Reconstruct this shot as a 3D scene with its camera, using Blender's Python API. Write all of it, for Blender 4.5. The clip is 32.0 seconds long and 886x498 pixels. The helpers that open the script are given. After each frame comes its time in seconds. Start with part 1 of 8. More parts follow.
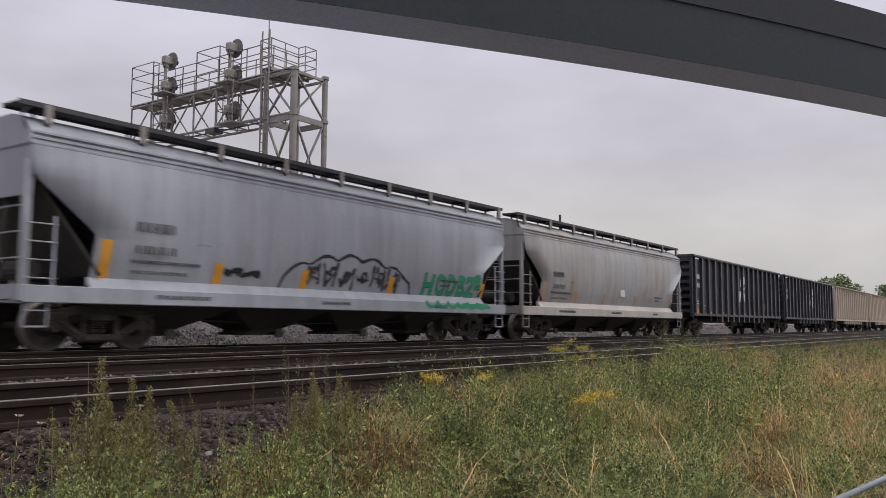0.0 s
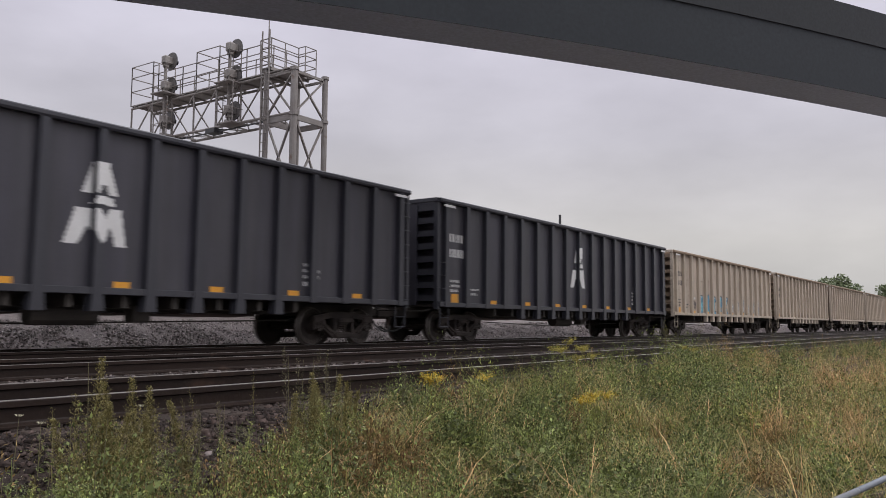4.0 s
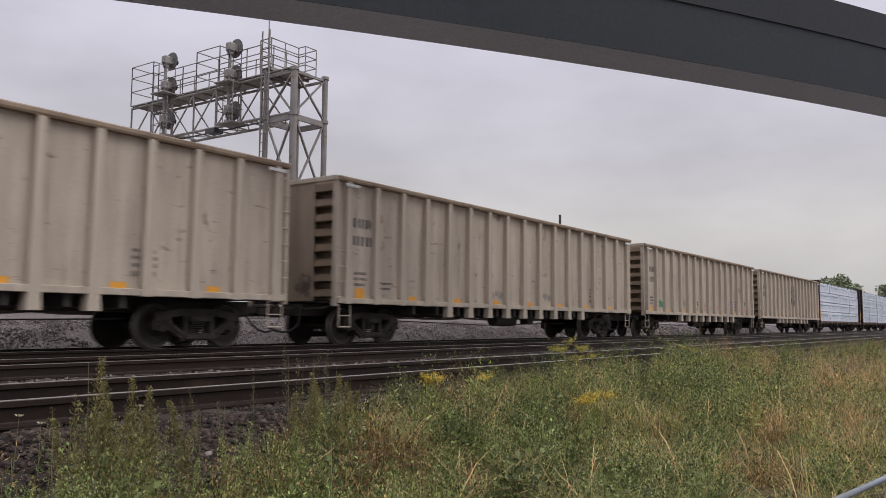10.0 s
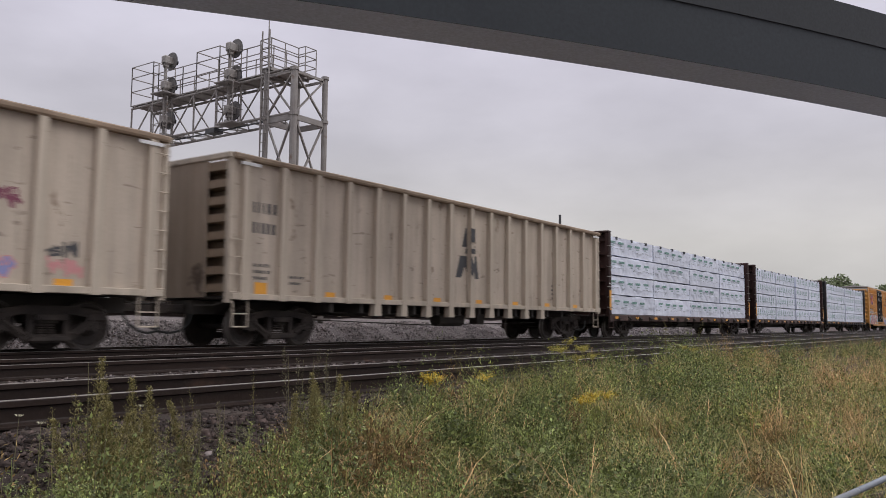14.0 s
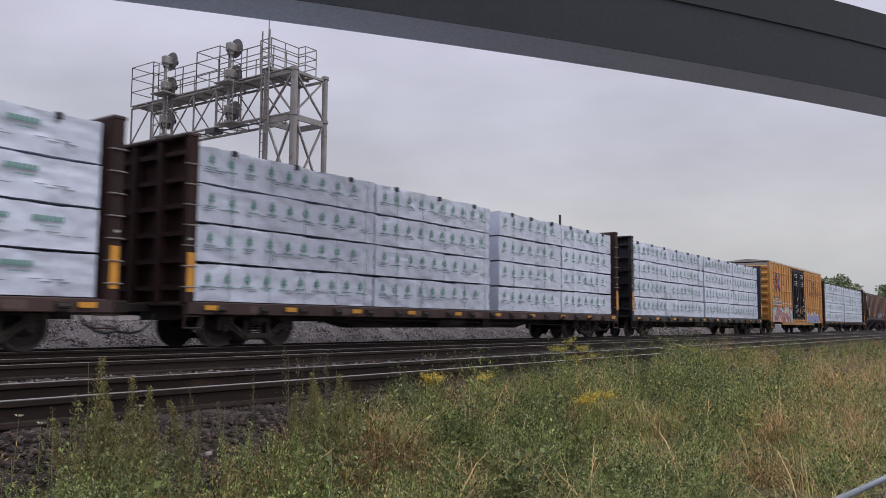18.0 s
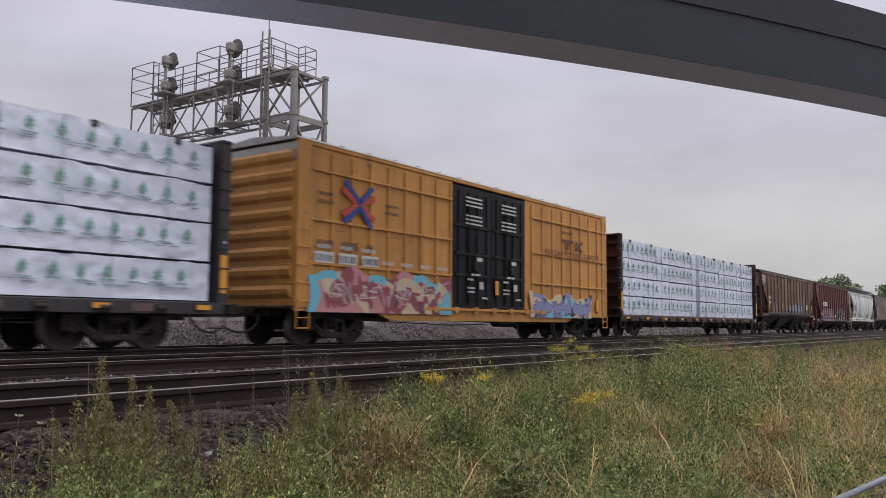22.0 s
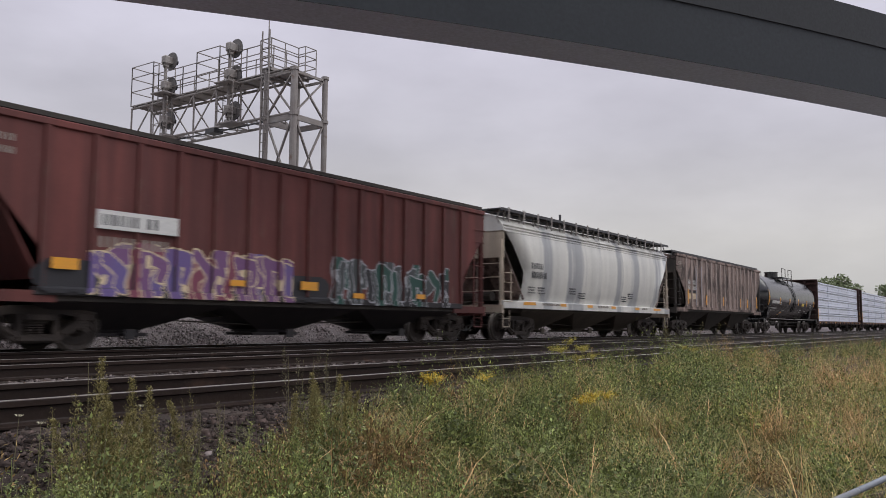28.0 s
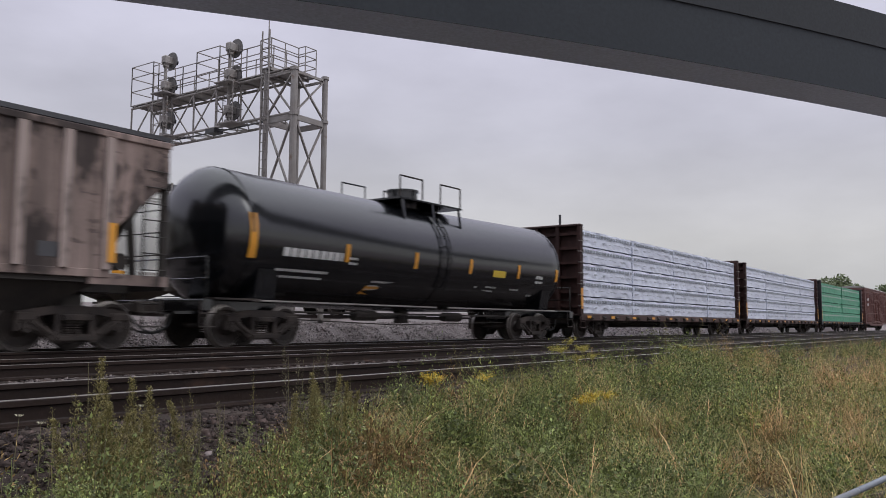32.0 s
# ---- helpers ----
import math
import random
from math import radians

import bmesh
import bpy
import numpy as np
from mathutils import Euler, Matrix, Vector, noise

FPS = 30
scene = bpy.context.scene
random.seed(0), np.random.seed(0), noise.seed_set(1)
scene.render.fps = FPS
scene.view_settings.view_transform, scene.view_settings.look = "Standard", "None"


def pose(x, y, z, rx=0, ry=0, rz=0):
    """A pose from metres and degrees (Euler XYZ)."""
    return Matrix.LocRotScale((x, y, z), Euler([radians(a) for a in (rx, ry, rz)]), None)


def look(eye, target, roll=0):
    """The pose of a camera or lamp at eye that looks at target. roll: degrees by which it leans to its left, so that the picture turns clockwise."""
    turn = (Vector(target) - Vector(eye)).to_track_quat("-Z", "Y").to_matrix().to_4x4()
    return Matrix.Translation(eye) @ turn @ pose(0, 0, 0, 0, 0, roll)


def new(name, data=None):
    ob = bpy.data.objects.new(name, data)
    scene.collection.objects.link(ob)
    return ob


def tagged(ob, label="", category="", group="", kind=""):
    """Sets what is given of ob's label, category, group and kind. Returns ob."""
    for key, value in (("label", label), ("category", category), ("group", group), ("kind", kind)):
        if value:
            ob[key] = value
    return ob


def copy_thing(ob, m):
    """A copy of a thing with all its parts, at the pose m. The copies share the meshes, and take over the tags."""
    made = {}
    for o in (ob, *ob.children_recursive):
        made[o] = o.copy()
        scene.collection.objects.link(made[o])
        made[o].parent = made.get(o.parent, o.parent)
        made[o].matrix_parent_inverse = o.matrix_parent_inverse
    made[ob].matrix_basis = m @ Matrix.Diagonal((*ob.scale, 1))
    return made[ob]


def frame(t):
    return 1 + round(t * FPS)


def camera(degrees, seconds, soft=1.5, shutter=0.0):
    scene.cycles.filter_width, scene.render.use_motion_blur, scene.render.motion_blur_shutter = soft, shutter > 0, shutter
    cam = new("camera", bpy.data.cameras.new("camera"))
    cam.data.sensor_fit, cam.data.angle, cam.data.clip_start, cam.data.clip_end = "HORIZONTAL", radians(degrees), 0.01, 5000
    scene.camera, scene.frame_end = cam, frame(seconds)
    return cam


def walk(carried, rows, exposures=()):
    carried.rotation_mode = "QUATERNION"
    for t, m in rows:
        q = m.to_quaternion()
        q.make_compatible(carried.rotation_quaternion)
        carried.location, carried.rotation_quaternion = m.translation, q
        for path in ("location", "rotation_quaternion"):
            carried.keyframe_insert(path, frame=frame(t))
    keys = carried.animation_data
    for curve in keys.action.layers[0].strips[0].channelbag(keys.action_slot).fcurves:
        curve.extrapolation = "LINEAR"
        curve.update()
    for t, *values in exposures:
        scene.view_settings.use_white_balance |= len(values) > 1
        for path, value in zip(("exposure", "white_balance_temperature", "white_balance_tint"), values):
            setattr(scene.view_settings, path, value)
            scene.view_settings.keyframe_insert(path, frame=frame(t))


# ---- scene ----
# Axes: x along the tracks, y across them away from the camera, z up from the rail tops.
CAM_H = 0.554
TRACKS = (6.48, 10.98, 15.14)          # centre lines of the three lower tracks
NT = TRACKS[2]                         # the freight train's track

cam = camera(57.13, 32.0, soft=0.5, shutter=0.34)
EYE = pose(0, 0, CAM_H, 90 + 5.217, 0, -54.70) @ pose(0, 0, 0, 0, 0, 0.39)
walk(cam, [(0.0, EYE), (32.0, EYE)], exposures=[(0.0, 0.02, 6500, 10), (14.0, 0.02, 6500, 10), (17.0, -0.04, 6180, 10), (21.0, -0.03, 6220, 10), (22.5, 0.0, 6400, 10), (24.5, 0.0, 6300, 10), (25.5, -0.03, 6230, 10), (28.0, 0.0, 6430, 10), (30.0, 0.0, 6400, 10), (32.0, -0.02, 6250, 10)])


def run(t):
    """How far the train has rolled after t seconds, gaining a little speed."""
    return 10.45 * t + 0.0125 * t * t


# ---------------------------------------------------------------- sky and sun
SUN_EL, SUN_AZ = radians(51), radians(158)
world = bpy.data.worlds.new("overcast_sky")
scene.world = world
world.use_nodes = True
wn, wl = world.node_tree.nodes, world.node_tree.links
wn.clear()
w_out = wn.new("ShaderNodeOutputWorld")
w_bg = wn.new("ShaderNodeBackground")
w_sky = wn.new("ShaderNodeTexSky")
w_sky.sky_type, w_sky.sun_disc = "NISHITA", False
w_sky.sun_elevation, w_sky.sun_rotation = SUN_EL, SUN_AZ
w_sky.dust_density = 4.0
w_co = wn.new("ShaderNodeTexCoord")
w_sep = wn.new("ShaderNodeSeparateXYZ")
wl.new(w_co.outputs["Generated"], w_sep.inputs[0])
# cloud deck: darker at the horizon, bright overhead, with soft lumps
w_grad = wn.new("ShaderNodeValToRGB")
w_grad.color_ramp.elements[0].position = 0.0
w_grad.color_ramp.elements[0].color = (0.54, 0.53, 0.52, 1)
w_grad.color_ramp.elements[1].position = 0.95
w_grad.color_ramp.elements[1].color = (1.75, 1.76, 1.86, 1)
for at, col in ((0.10, (0.635, 0.615, 0.605, 1)), (0.22, (0.598, 0.582, 0.64, 1)), (0.42, (0.70, 0.675, 0.80, 1))):
    el = w_grad.color_ramp.elements.new(at)
    el.color = col
wl.new(w_sep.outputs["Z"], w_grad.inputs[0])
w_map = wn.new("ShaderNodeMapping")
w_map.inputs["Scale"].default_value = (1.6, 1.6, 4.2)
wl.new(w_co.outputs["Generated"], w_map.inputs[0])
w_noise = wn.new("ShaderNodeTexNoise")
w_noise.inputs["Scale"].default_value = 2.4
w_noise.inputs["Detail"].default_value = 6.0
w_noise.inputs["Roughness"].default_value = 0.52
wl.new(w_map.outputs[0], w_noise.inputs["Vector"])
w_lump = wn.new("ShaderNodeMapRange")
w_lump.inputs["From Min"].default_value, w_lump.inputs["From Max"].default_value = 0.3, 0.7
w_lump.inputs["To Min"].default_value, w_lump.inputs["To Max"].default_value = 0.88, 1.10
wl.new(w_noise.outputs["Fac"], w_lump.inputs["Value"])
w_mul = wn.new("ShaderNodeVectorMath")
w_mul.operation = "SCALE"
wl.new(w_grad.outputs["Color"], w_mul.inputs[0])
wl.new(w_lump.outputs[0], w_mul.inputs["Scale"])
w_dim = wn.new("ShaderNodeVectorMath")
w_dim.operation = "SCALE"
w_dim.inputs["Scale"].default_value = 0.05
wl.new(w_sky.outputs[0], w_dim.inputs[0])
w_mix = wn.new("ShaderNodeMix")
w_mix.data_type = "RGBA"
w_mix.inputs["Factor"].default_value = 0.93
wl.new(w_dim.outputs[0], w_mix.inputs["A"])
wl.new(w_mul.outputs[0], w_mix.inputs["B"])
wl.new(w_mix.outputs["Result"], w_bg.inputs["Color"])
w_bg.inputs["Strength"].default_value = 1.0
wl.new(w_bg.outputs[0], w_out.inputs[0])

sun_data = bpy.data.lights.new("sun", "SUN")
sun_data.energy, sun_data.angle, sun_data.color = 0.9, radians(40), (1.0, 0.97, 0.93)
sun = new("sun", sun_data)
sun.matrix_world = look((12, -30, 40), (0, 0, 0))

# ---------------------------------------------------------------- materials
def mat(name, col, rough=0.7, metal=0.0, second=None, amount=0.5, scale=1.0, stretch=(1, 1, 1), third=None, third_at=0.62,
        third_scale=0.5, third_stretch=(1, 1, 1), bump=0.0, bump_scale=20.0, vary=0.0, spec=0.5, island=0.0, fine=0.12, wear=0.0, scuff=None, scuff_at=0.68, thin=0.0, stripes=None):
    """A surface of colour col, with patches of a second and stains of a third colour, grain, relief and piece-to-piece change."""
    m = bpy.data.materials.new(name)
    m.use_nodes = True
    n, l = m.node_tree.nodes, m.node_tree.links
    b = n["Principled BSDF"]
    b.inputs["Roughness"].default_value, b.inputs["Metallic"].default_value = rough, metal
    b.inputs["Specular IOR Level"].default_value = spec
    co = n.new("ShaderNodeTexCoord")

    def field(sc, st, detail, seed):
        mp = n.new("ShaderNodeMapping")
        mp.inputs["Scale"].default_value, mp.inputs["Location"].default_value = st, (seed * 3.7, seed * 1.3, seed * 7.1)
        l.new(co.outputs["Object"], mp.inputs[0])
        t = n.new("ShaderNodeTexNoise")
        t.inputs["Scale"].default_value, t.inputs["Detail"].default_value, t.inputs["Roughness"].default_value = sc, detail, 0.6
        l.new(mp.outputs[0], t.inputs["Vector"])
        return t.outputs["Fac"]

    def span(src, a, z, lo, hi):
        r = n.new("ShaderNodeMapRange")
        for k, v in zip(("From Min", "From Max", "To Min", "To Max"), (a, z, lo, hi)):
            r.inputs[k].default_value = v
        l.new(src, r.inputs["Value"])
        return r.outputs[0]

    def mix(fac, a, z):
        x = n.new("ShaderNodeMix")
        x.data_type = "RGBA"
        l.new(fac, x.inputs["Factor"])
        for v, k in ((a, "A"), (z, "B")):
            if isinstance(v, tuple):
                x.inputs[k].default_value = (*v, 1)
            else:
                l.new(v, x.inputs[k])
        return x.outputs["Result"]

    out = col
    if second:
        out = mix(span(field(scale, stretch, 5, 1), 0.35, 0.68, 0.0, amount), out, second)
    if third:
        out = mix(span(field(third_scale, third_stretch, 6, 2), third_at, third_at + 0.07, 0.0, 0.85), out, third)
    if stripes:                     # whole panels bleached or sooted, in upright bands
        out = mix(span(field(1.0, (0.9, 0.9, 0.05), 2, 11), 0.47, 0.53, 0.0, 0.75), out, stripes)
    if scuff:                       # short dark knocks and scrapes, and runs of rust below them
        out = mix(span(field(2.2, (1.0, 1.0, 3.2), 6, 6), scuff_at, scuff_at + 0.06, 0.0, 0.6), out, scuff)
        out = mix(span(field(2.6, (2.2, 2.2, 0.16), 6, 8), scuff_at - 0.02, scuff_at + 0.10, 0.0, 0.55), out, scuff)
    fine = fine * 0.4 if wear else fine
    g = span(field(scale * 18 + 6, (1, 1, 1), 3, 3), 0.3, 0.7, 1 - fine, 1 + fine)

    def times(a, z):
        mu = n.new("ShaderNodeMath")
        mu.operation = "MULTIPLY"
        l.new(a, mu.inputs[0])
        l.new(z, mu.inputs[1])
        return mu.outputs[0]
    if wear:                        # washed streaks at two widths
        g = times(g, span(field(1.0, (2.6, 2.6, 0.16), 4, 7), 0.34, 0.66, 1 - wear, 1 + wear * 0.7))
        g = times(g, span(field(1.0, (0.8, 0.8, 0.55), 5, 9), 0.3, 0.7, 1 - wear * 0.8, 1 + wear * 0.6))
    if isinstance(out, tuple):
        rgb = n.new("ShaderNodeRGB")
        rgb.outputs[0].default_value = (*out, 1)
        out = rgb.outputs[0]
    if vary or island:
        if island:
            src = n.new("ShaderNodeNewGeometry").outputs["Random Per Island"]
        else:
            src = n.new("ShaderNodeObjectInfo").outputs["Random"]
        w = vary or island
        if island >= 0.8:           # sparkle put into the colour: a few pieces much paler, most duller
            pw = n.new("ShaderNodeMath")
            pw.operation = "POWER"
            pw.inputs[1].default_value = 2.5
            l.new(src, pw.inputs[0])
            g = times(g, span(pw.outputs[0], 0, 1, 1 - 0.6 * w, 1 + 1.5 * w))
        else:
            g = times(g, span(src, 0, 1, 1 - w, 1 + w))
    sc = n.new("ShaderNodeVectorMath")
    sc.operation = "SCALE"
    l.new(out, sc.inputs[0])
    l.new(g, sc.inputs["Scale"])
    l.new(sc.outputs[0], b.inputs["Base Color"])
    if bump:
        bp = n.new("ShaderNodeBump")
        bp.inputs["Strength"].default_value, bp.inputs["Distance"].default_value = bump, 0.02
        l.new(field(bump_scale, (1, 1, 1), 4, 5), bp.inputs["Height"])
        l.new(bp.outputs[0], b.inputs["Normal"])
    if thin:                        # light that comes through a leaf
        tr, mx = n.new("ShaderNodeBsdfTranslucent"), n.new("ShaderNodeMixShader")
        l.new(sc.outputs[0], tr.inputs["Color"])
        mx.inputs[0].default_value = thin
        l.new(b.outputs[0], mx.inputs[1])
        l.new(tr.outputs[0], mx.inputs[2])
        l.new(mx.outputs[0], n["Material Output"].inputs[0])
    return m


STREAK = (3.0, 3.0, 0.22)              # rain-washed streaks that run down a side
M = {}
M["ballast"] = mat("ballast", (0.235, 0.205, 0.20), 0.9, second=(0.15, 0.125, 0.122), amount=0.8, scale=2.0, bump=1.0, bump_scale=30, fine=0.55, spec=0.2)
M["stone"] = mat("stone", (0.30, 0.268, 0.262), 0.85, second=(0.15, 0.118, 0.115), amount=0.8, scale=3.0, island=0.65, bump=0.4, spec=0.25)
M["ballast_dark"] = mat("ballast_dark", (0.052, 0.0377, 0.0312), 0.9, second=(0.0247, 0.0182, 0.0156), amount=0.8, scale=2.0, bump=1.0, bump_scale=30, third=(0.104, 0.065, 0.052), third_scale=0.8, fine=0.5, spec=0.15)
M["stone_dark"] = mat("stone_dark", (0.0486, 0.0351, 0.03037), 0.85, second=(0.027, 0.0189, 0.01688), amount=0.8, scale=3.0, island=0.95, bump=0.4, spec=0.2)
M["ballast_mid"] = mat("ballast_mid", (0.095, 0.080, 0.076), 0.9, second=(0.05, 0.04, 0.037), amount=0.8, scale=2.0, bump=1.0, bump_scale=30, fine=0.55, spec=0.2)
M["stone_mid"] = mat("stone_mid", (0.15, 0.128, 0.122), 0.85, second=(0.07, 0.055, 0.052), amount=0.8, scale=3.0, island=0.85, bump=0.4, spec=0.25)
M["soil"] = mat("soil", (0.045, 0.036, 0.026), 0.95, second=(0.03, 0.033, 0.018), amount=0.7, scale=0.8, bump=0.8, bump_scale=14, fine=0.3, spec=0.15)
M["rail_side"] = mat("rail_side", (0.02713, 0.01725, 0.0138), 0.5, second=(0.01705, 0.012, 0.0105), amount=0.8, scale=1.2, stretch=(0.3, 1, 3), third=(0.06975, 0.0405, 0.0285), third_scale=0.7, bump=0.25, spec=0.2)
M["rail_top"] = mat("rail_top", (0.42, 0.41, 0.41), 0.32, 0.9, second=(0.25, 0.2, 0.18), amount=0.5, scale=1.5, stretch=(0.3, 4, 1))
M["rail_worn"] = mat("rail_worn", (0.50, 0.47, 0.45), 0.36, 0.8, second=(0.26, 0.20, 0.17), amount=0.7, scale=1.5, stretch=(0.3, 4, 1))
M["tie"] = mat("tie", (0.04, 0.03, 0.025), 0.95, second=(0.0625, 0.04875, 0.0425), amount=0.6, scale=3, stretch=(6, 0.5, 1), vary=0.3, bump=0.6, spec=0.15)
M["galv"] = mat("galv", (0.30, 0.28, 0.265), 0.6, 0.1, second=(0.20, 0.17, 0.155), amount=0.7, scale=1.5, third=(0.16, 0.095, 0.065), third_at=0.64, third_scale=2.0, bump=0.15)
M["signal_dark"] = mat("signal_dark", (0.05, 0.05, 0.055), 0.5, second=(0.10, 0.10, 0.10), scale=3)
M["lens"] = mat("lens", (0.012, 0.012, 0.014), 0.25)
# girder and parapet colours carry shade, flange colour the light bounced from below
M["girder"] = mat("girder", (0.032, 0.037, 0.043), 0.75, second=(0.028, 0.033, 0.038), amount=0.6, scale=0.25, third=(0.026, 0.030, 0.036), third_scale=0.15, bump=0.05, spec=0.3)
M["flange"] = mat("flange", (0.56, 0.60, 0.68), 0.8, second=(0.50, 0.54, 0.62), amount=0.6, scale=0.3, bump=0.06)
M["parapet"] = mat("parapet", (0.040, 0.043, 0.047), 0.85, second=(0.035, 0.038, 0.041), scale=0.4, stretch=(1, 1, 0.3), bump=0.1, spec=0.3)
M["tan"] = mat("tan", (0.525, 0.445, 0.365), 0.66, second=(0.40, 0.335, 0.27), amount=0.75, scale=0.55, stretch=STREAK, third=(0.16, 0.105, 0.07), third_at=0.64, third_scale=1.6, third_stretch=(1.4, 1, 0.9), bump=0.2, bump_scale=3, wear=0.17, scuff=(0.11, 0.075, 0.055), scuff_at=0.63, spec=0.3)
M["tan_rib"] = mat("tan_rib", (0.52, 0.445, 0.36), 0.66, second=(0.41, 0.35, 0.28), amount=0.7, scale=1.0, stretch=STREAK, third=(0.18, 0.12, 0.075), third_at=0.68, third_scale=2.0, wear=0.17, scuff=(0.13, 0.09, 0.065), scuff_at=0.66, spec=0.3)
# strips along the stakes: rust, with shading beside them put into the colour
M["rust_shade"] = mat("rust_shade", (0.26, 0.19, 0.145), 0.75, second=(0.40, 0.33, 0.265), amount=0.9, scale=1.3, stretch=(2, 2, 0.5), wear=0.2, spec=0.2)
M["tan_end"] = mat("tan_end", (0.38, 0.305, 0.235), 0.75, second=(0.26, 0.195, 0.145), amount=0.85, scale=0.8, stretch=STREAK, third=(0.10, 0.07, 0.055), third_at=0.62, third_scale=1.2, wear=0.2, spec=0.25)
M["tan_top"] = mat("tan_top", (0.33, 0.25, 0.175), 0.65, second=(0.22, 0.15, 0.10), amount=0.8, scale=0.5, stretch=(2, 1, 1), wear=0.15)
M["black"] = mat("black", (0.042, 0.040, 0.054), 0.37, second=(0.060, 0.058, 0.066), amount=0.8, scale=0.6, stretch=STREAK, third=(0.09, 0.08, 0.08), third_at=0.68, third_scale=1.5, bump=0.15, bump_scale=3, wear=0.22, scuff=(0.10, 0.095, 0.09), scuff_at=0.70)
M["black_rib"] = mat("black_rib", (0.034, 0.035, 0.045), 0.36, second=(0.055, 0.054, 0.062), amount=0.7, scale=1.0, stretch=STREAK)
M["under"] = mat("under", (0.034, 0.030, 0.027), 0.8, second=(0.07, 0.058, 0.048), amount=0.6, scale=2.0, bump=0.3)
M["olive"] = mat("olive", (0.085, 0.072, 0.056), 0.75, second=(0.05, 0.042, 0.035), amount=0.8, scale=1.2, bump=0.2, spec=0.3)
M["truck"] = mat("truck", (0.029, 0.024, 0.022), 0.75, second=(0.075, 0.059, 0.050), amount=0.7, scale=2.5, bump=0.3, spec=0.3)
M["wheel"] = mat("wheel", (0.032, 0.026, 0.023), 0.6, second=(0.068, 0.053, 0.045), amount=0.7, scale=3, bump=0.2, spec=0.3)
M["tread"] = mat("tread", (0.20, 0.18, 0.165), 0.4, 0.6)
M["grey"] = mat("grey", (0.385, 0.40, 0.44), 0.42, second=(0.29, 0.295, 0.315), amount=0.75, scale=0.5, stretch=(2.2, 2.2, 0.16), third=(0.24, 0.21, 0.19), third_at=0.67, third_scale=0.7, third_stretch=(2.5, 2, 0.3), wear=0.10, scuff=(0.28, 0.26, 0.24), scuff_at=0.72)
M["grey_rust"] = mat("grey_rust", (0.375, 0.375, 0.385), 0.42, second=(0.315, 0.285, 0.25), amount=0.8, scale=0.6, stretch=(1.2, 1.2, 0.16), third=(0.32, 0.205, 0.115), third_at=0.61, third_scale=0.8, third_stretch=(2.2, 2.2, 0.30), wear=0.14, scuff=(0.28, 0.19, 0.11), scuff_at=0.66)
M["pale"] = mat("pale", (0.655, 0.645, 0.60), 0.42, second=(0.55, 0.55, 0.53), amount=0.8, scale=0.33, stretch=(2.2, 2.2, 0.05), third=(0.30, 0.31, 0.33), third_at=0.525, third_scale=0.40, third_stretch=(1.8, 1.8, 0.03), wear=0.09)
M["maroon"] = mat("maroon", (0.1419, 0.0414, 0.0361), 0.6, second=(0.0774, 0.0297, 0.0285), amount=0.8, scale=0.7, stretch=STREAK, third=(0.129, 0.0738, 0.057), third_at=0.64, third_scale=0.9, third_stretch=(2, 2, 0.4), bump=0.12, bump_scale=3, wear=0.22, scuff=(0.16, 0.10, 0.08), scuff_at=0.69, spec=0.35)
M["brown_grey"] = mat("brown_grey", (0.24, 0.15, 0.105), 0.7, second=(0.34, 0.235, 0.175), amount=0.85, scale=0.9, stretch=STREAK, third=(0.07, 0.042, 0.033), third_at=0.52, third_scale=0.9, third_stretch=(1.4, 1.4, 0.4), bump=0.15, bump_scale=4, wear=0.32, scuff=(0.06, 0.038, 0.032), scuff_at=0.58, stripes=(0.095, 0.055, 0.041), spec=0.3)
M["brown_post"] = mat("brown_post", (0.27, 0.185, 0.135), 0.7, second=(0.13, 0.08, 0.06), amount=0.9, scale=0.9, stretch=STREAK, third=(0.06, 0.04, 0.034), third_at=0.58, third_scale=1.2, wear=0.2, spec=0.3)
M["weathered"] = mat("weathered", (0.305, 0.232, 0.205), 0.75, second=(0.175, 0.13, 0.113), amount=0.9, scale=0.8, stretch=STREAK, third=(0.04, 0.032, 0.03), third_at=0.485, third_scale=1.1, third_stretch=(1.1, 1.1, 0.6), bump=0.15, bump_scale=4, wear=0.36, scuff=(0.055, 0.042, 0.038), scuff_at=0.60, spec=0.3)
M["weathered_post"] = mat("weathered_post", (0.44, 0.36, 0.325), 0.75, second=(0.22, 0.17, 0.15), amount=0.9, scale=1.1, stretch=STREAK, third=(0.06, 0.05, 0.045), third_at=0.55, third_scale=1.2, third_stretch=(1, 1, 0.5), wear=0.25, spec=0.3)
M["yellow"] = mat("yellow", (0.60, 0.285, 0.062), 0.5, second=(0.46, 0.215, 0.062), amount=0.7, scale=0.6, stretch=STREAK, third=(0.26, 0.15, 0.07), third_at=0.67, third_scale=1.2, third_stretch=(2, 2, 0.4), bump=0.1, bump_scale=3, wear=0.14, scuff=(0.17, 0.085, 0.04), scuff_at=0.63)
M["door_black"] = mat("door_black", (0.009, 0.009, 0.011), 0.6, spec=0.3, second=(0.018, 0.017, 0.019), amount=0.7, scale=0.8, stretch=STREAK)
M["box_brown"] = mat("box_brown", (0.14, 0.052, 0.04), 0.6, second=(0.09, 0.04, 0.036), amount=0.7, scale=0.7, stretch=STREAK, wear=0.2)
M["sill_cream"] = mat("sill_cream", (0.50, 0.465, 0.42), 0.5, second=(0.40, 0.36, 0.32), amount=0.8, scale=0.7, third=(0.30, 0.22, 0.15), third_at=0.66, wear=0.1)
